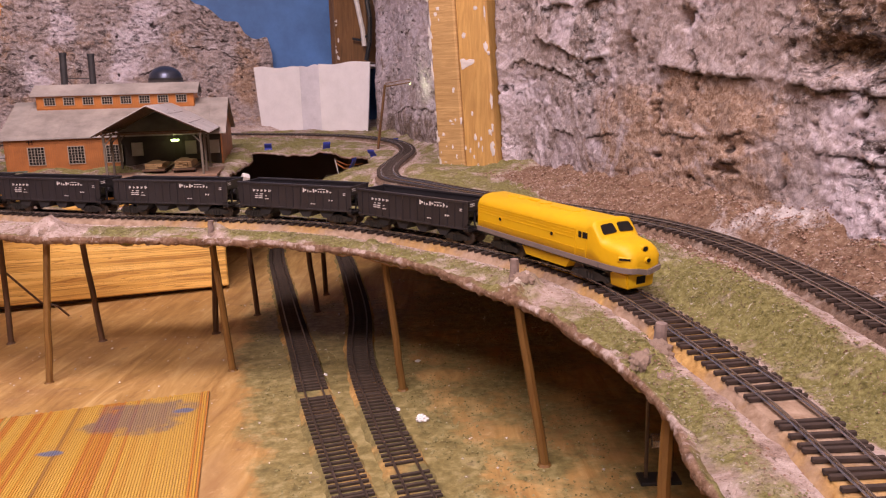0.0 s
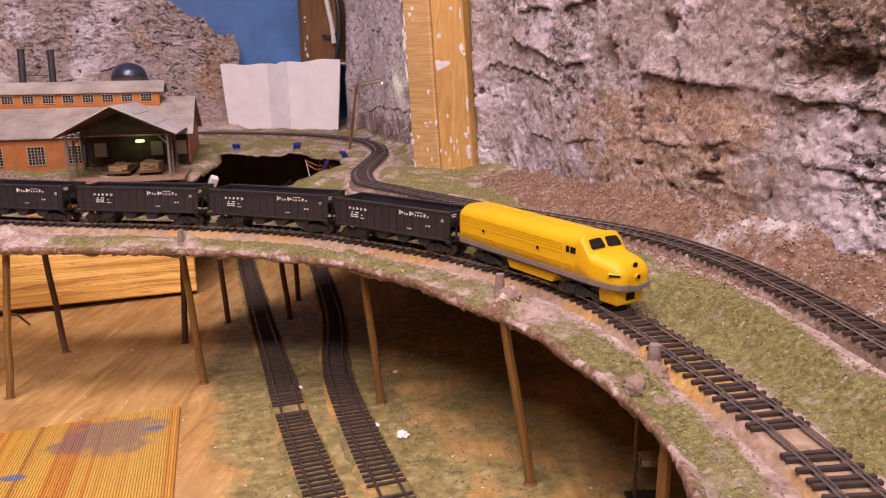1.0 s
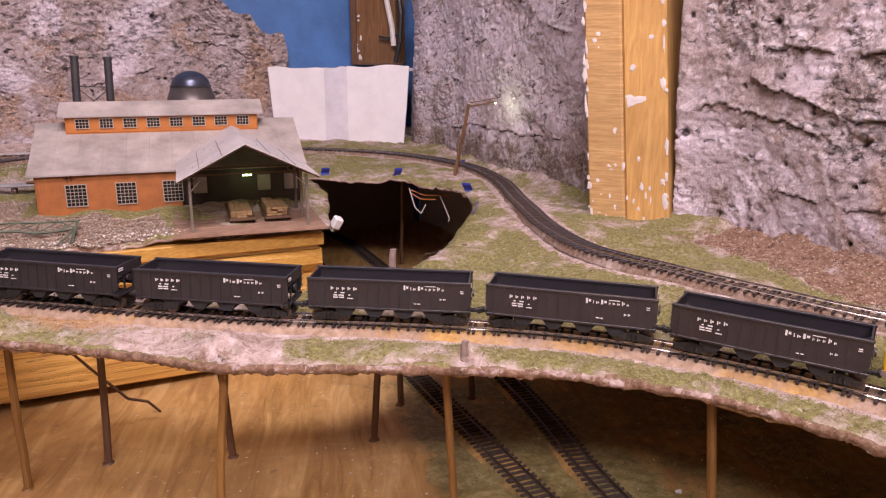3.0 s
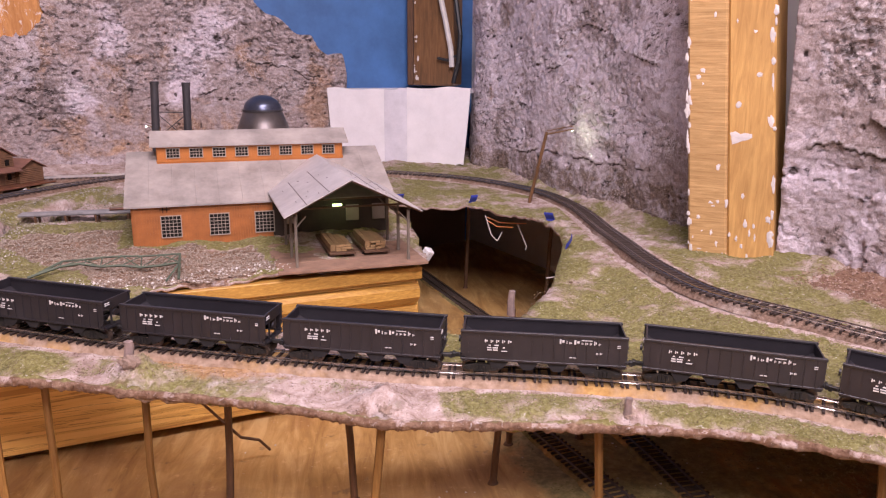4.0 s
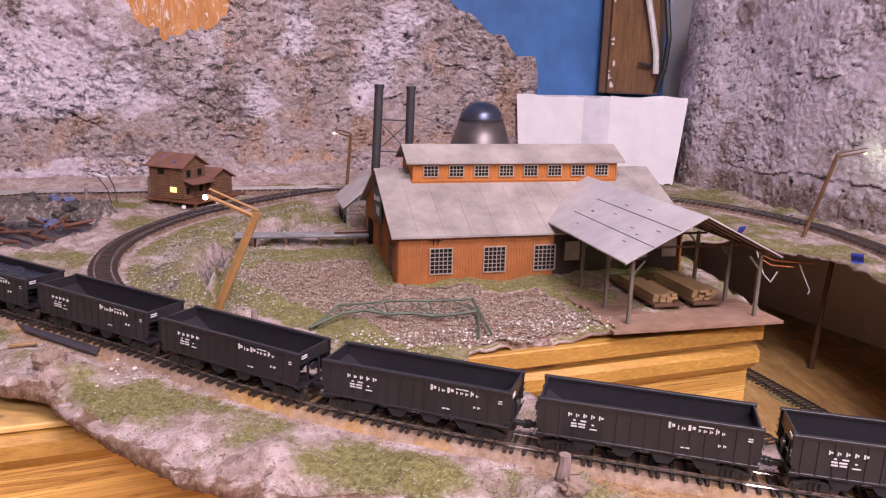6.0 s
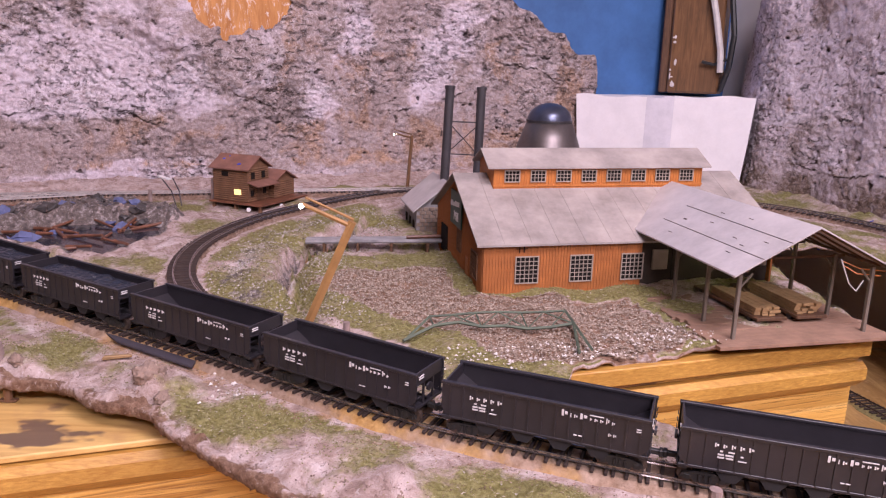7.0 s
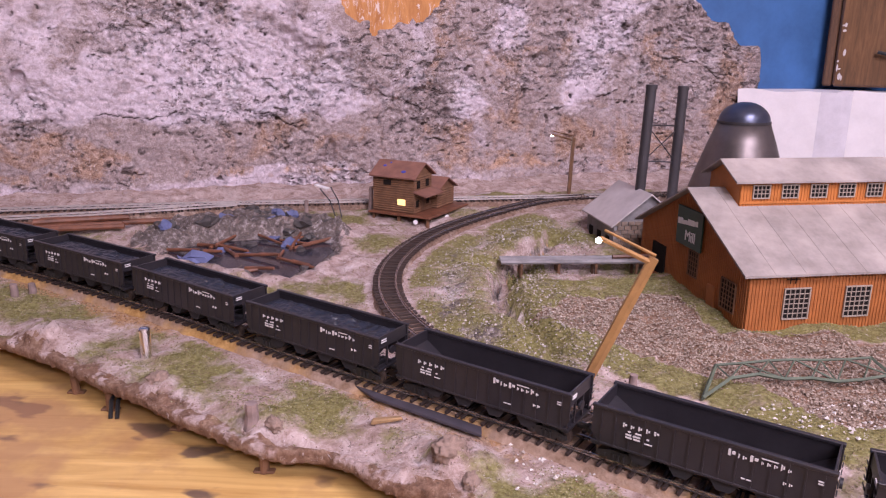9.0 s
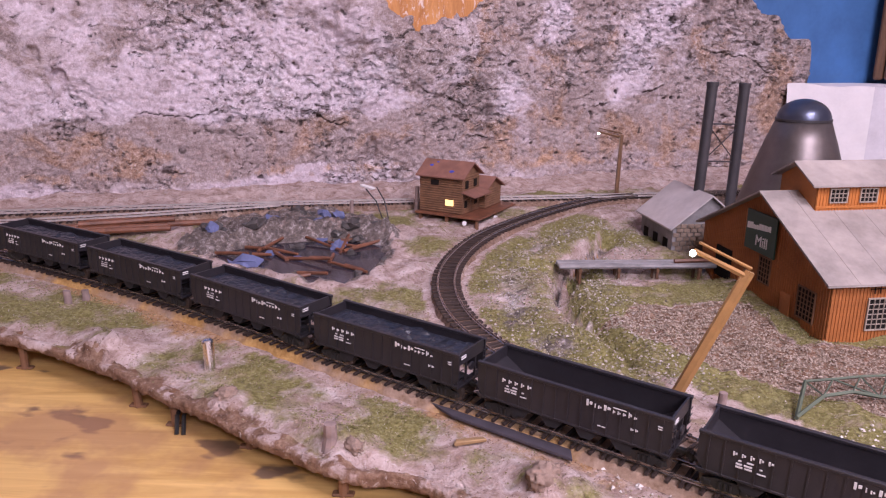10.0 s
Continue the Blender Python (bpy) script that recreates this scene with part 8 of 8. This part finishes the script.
    # folded blue tape on the edge of the opening
    for x, y, z, w, h, a in ((-0.225, 1.452, 0.0, 0.014, 0.024, 20), (-0.345, 1.486, 0.0, 0.014, 0.014, 10), (-0.128, 1.330, 0.0, 0.014, 0.018, -40), (-0.142, 1.170, 0.0, 0.018, 0.030, 70), (-0.10, 1.56, 0.0, 0.012, 0.012, 30)):
        zz = float(deck_z(x, y))
        bm = B()
        n = 6
        prev = None
        for k in range(n + 1):
            f = k / n
            yy = 0.004 * math.sin(f * 5)
            row = [bm.verts.new((sx * w / 2, yy + o, -h * 0.55 + h * f)) for sx, o in ((-1, 0), (1, 0.002), (1, 0.0026), (-1, 0.0006))]
            if prev:
                for i in range(4):
                    bm.faces.new((prev[i], prev[(i + 1) % 4], row[(i + 1) % 4], row[i]))
            else:
                bm.faces.new(row)
            prev = row
        bm.faces.new(prev)
        bmesh.ops.recalc_face_normals(bm, faces=bm.faces)
        mesh_thing("blue_tape", bm, TAPE, "crumpled piece of blue masking tape on the deck edge", "tape", "blue tape pieces", m=pose(x, y, zz, 0, 0, a))
    # a small track sign by the shed track
    t = root("track_gantry", "small bent white signal stand beside the pond", "signal")
    bm = B()
    pipe(bm, [Vector(p) for p in ((-1.126, 1.556, 0.985), (-1.135, 1.566, 1.005), (-1.150, 1.575, 1.020))], 0.0009)
    pipe(bm, [Vector(p) for p in ((-1.118, 1.556, 0.985), (-1.124, 1.566, 1.006), (-1.136, 1.578, 1.022))], 0.0009)
    part("stand", bm, STACK, t)
    bm = B()
    box(bm, -0.010, -0.004, 0, 0.010, 0.004, 0.0022, 0.0004, m=pose(-1.148, 1.578, 1.021, 0, 10, -25))
    part("plate", bm, PLASTIC, t)


trinkets()


# ---- loose scenic cover: turf, stones, rubble ----
def scatter(name, pts, size, mat, label, seed, squash=0.7):
    """Many little faceted lumps as one object."""
    r = np.random.RandomState(seed)
    n = len(pts)
    base = np.array([(1, 0, 0), (-0.5, 0.87, 0), (-0.5, -0.87, 0), (0, 0, 1.0), (0, 0, -0.6)], float)
    tri = np.array([(0, 1, 3), (1, 2, 3), (2, 0, 3), (1, 0, 4), (2, 1, 4), (0, 2, 4)])
    a = r.rand(n) * 6.283
    s = size[0] + (size[1] - size[0]) * r.rand(n) ** 1.6
    v = base[None] * s[:, None, None] * (0.65 + 0.7 * r.rand(n, 5, 1))
    ca, sa = np.cos(a)[:, None], np.sin(a)[:, None]
    x = v[..., 0] * ca - v[..., 1] * sa
    y = v[..., 0] * sa + v[..., 1] * ca
    verts = np.stack([x, y, v[..., 2] * squash], -1) + np.asarray(pts)[:, None, :]
    faces = (tri[None] + 5 * np.arange(n)[:, None, None]).reshape(-1, 3)
    ob = new(name, np_mesh(name, verts.reshape(-1, 3), faces, mat, smooth=False))
    return tagged(ob, label, "ground cover", kind="stuff")


TURF = scatter_material("turf_foam", (0.12, 0.105, 0.045), (0.21, 0.185, 0.085), (0.27, 0.245, 0.12), (0.36, 0.32, 0.18))
STONES = scatter_material("brown_yard_stone", (0.13, 0.095, 0.07), (0.24, 0.18, 0.14), (0.33, 0.26, 0.205), (0.48, 0.40, 0.33))
CHALK = scatter_material("pale_stone", (0.42, 0.38, 0.35), (0.62, 0.57, 0.54), (0.75, 0.71, 0.68))
RUBBLE = scatter_material("rust_rubble", (0.12, 0.06, 0.04), (0.25, 0.14, 0.10), (0.38, 0.25, 0.19), (0.50, 0.39, 0.34))


BANK = scatter_material("bank_rubble_mix", (0.10, 0.08, 0.06), (0.26, 0.22, 0.15), (0.40, 0.36, 0.31), (0.22, 0.20, 0.09), (0.44, 0.39, 0.36), (0.55, 0.50, 0.48))
GRIT = scatter_material("scenic_grit_mix", (0.10, 0.06, 0.045), (0.24, 0.16, 0.12), (0.36, 0.26, 0.22), (0.20, 0.18, 0.08), (0.30, 0.20, 0.15), (0.32, 0.28, 0.14), (0.46, 0.36, 0.33))


def cover():
    vx, vy, vz, grass, pale, brown, edge_d, near = deck_data
    r = np.random.RandomState(5)

    def sample(weight, n, jitter=0.004):
        p = np.clip(weight, 0, None)
        p = p / p.sum()
        i = r.choice(len(vx), n, p=p)
        x, y = vx[i] + r.uniform(-jitter, jitter, n), vy[i] + r.uniform(-jitter, jitter, n)
        return np.c_[x, y, ground_z(x, y)]

    seen = (vy > 0.15) & (vx > -1.75)
    gmask = step01(grass + 0.5 * waves(vx, vy, 40, 61, 4), 0.42, 0.78) * (near > 0.019) * (edge_d > 0.004) * seen
    close = np.exp(-distance_to(front_line, vx, vy) / 0.35)
    pts = sample(gmask * (0.4 + close), 118000)
    scatter("turf", pts + [0, 0, 0.0004], (0.0003, 0.0009), TURF, "yellow green foam turf clumps on the deck", 71, 0.8)
    yard = inside(YARD_GRAVEL, vx, vy)
    pts = sample(yard * (edge_d > 0.002), 32000)
    scatter("yard_gravel", pts + [0, 0, 0.0006], (0.0006, 0.0014), STONES, "brown stone gravel in front of the mill", 72, 0.7)
    v_ = -vx * SU + vy * CU
    edge = (v_ < 1.235) & (v_ > 1.185) & (vx > -0.92) & (vx < -0.48)
    pts = sample(edge * 1.0 + 0.03 * (np.exp(-((distance_to(DITCH, vx, vy) - 0.03) / 0.015) ** 2)) * seen, 650)
    scatter("edge_stones", pts + [0, 0, 0.001], (0.0007, 0.0020), CHALK, "pale stones along the edge of the mill yard", 73, 0.8)
    u_ = vx * CU + vy * SU
    tal = (u_ > 0.325) & (u_ < 0.43) & (v_ < 0.92) & seen
    pts = sample(tal * 1.0, 16000)
    scatter("cliff_rubble", pts + [0, 0, 0.0006], (0.0004, 0.0014), RUBBLE, "rusty brown rubble at the foot of the cliff", 74, 0.8)
    pts = sample(seen * (near > 0.012) * (0.3 + close), 42000, 0.006)
    scatter("scenic_grit", pts + [0, 0, 0.0001], (0.0003, 0.0009), GRIT, "mixed brown, grey and olive scenic grit", 80, 0.8)
    pts = sample(seen * (near > 0.012) * (0.3 + pale), 800)
    scatter("pale_crumbs", pts + [0, 0, 0.0004], (0.0003, 0.0010), CHALK, "pale crumbs and flakes strewn over the scenery", 75, 0.7)
    bank = np.exp(-((near - 0.028) / 0.008) ** 2) * seen
    pts = sample(bank, 12000)
    scatter("trackside_grit", pts + [0, 0, 0.0002], (0.0003, 0.0010), RUBBLE, "brown grit beside the rails", 76, 0.7)
    ring = np.exp(-((distance_to(DITCH, vx, vy) - 0.04) / 0.028) ** 2) * (vx < -0.80) * (near > 0.018)
    pts = sample(ring, 7500)
    scatter("bank_rubble", pts + [0, 0, 0.0004], (0.0004, 0.0017), BANK, "grey, white and olive rubble on the bank inside the loop", 81, 0.8)
    # table scenery
    n = 70000
    x, y = r.uniform(-0.42, 0.30, n), r.uniform(0.25, 1.7, n)
    d = np.minimum(distance_to(yard_a_line[::6], x, y), distance_to(yard_b_line[::6], x, y))
    w = np.maximum(np.clip(1 - d / 0.075, 0, 1), 0.7 * step01(x, -0.12, 0.0)) + 0.45 * waves(x, y, 22, 62, 4)
    ok = (d > 0.024) & (w > 0.55) & (x < 0.12) & (y < 1.05) & (~inside([(-0.234, 0.689), (-0.15, 0.37), (-0.6, 0.3), (-0.65, 0.6)], x, y))
    x, y = x[ok], y[ok]
    scatter("table_turf", np.c_[x, y, table_z(x, y) + 0.0006], (0.0004, 0.0014), TURF, "olive turf beside the yard tracks", 77, 0.7)
    n = 500
    x, y = r.uniform(-0.55, 0.15, n), r.uniform(0.4, 1.2, n)
    scatter("table_crumbs", np.c_[x, y, table_z(x, y) + 0.0006], (0.0004, 0.0018), CHALK, "pale crumbs fallen on the table", 78, 0.6)


cover()
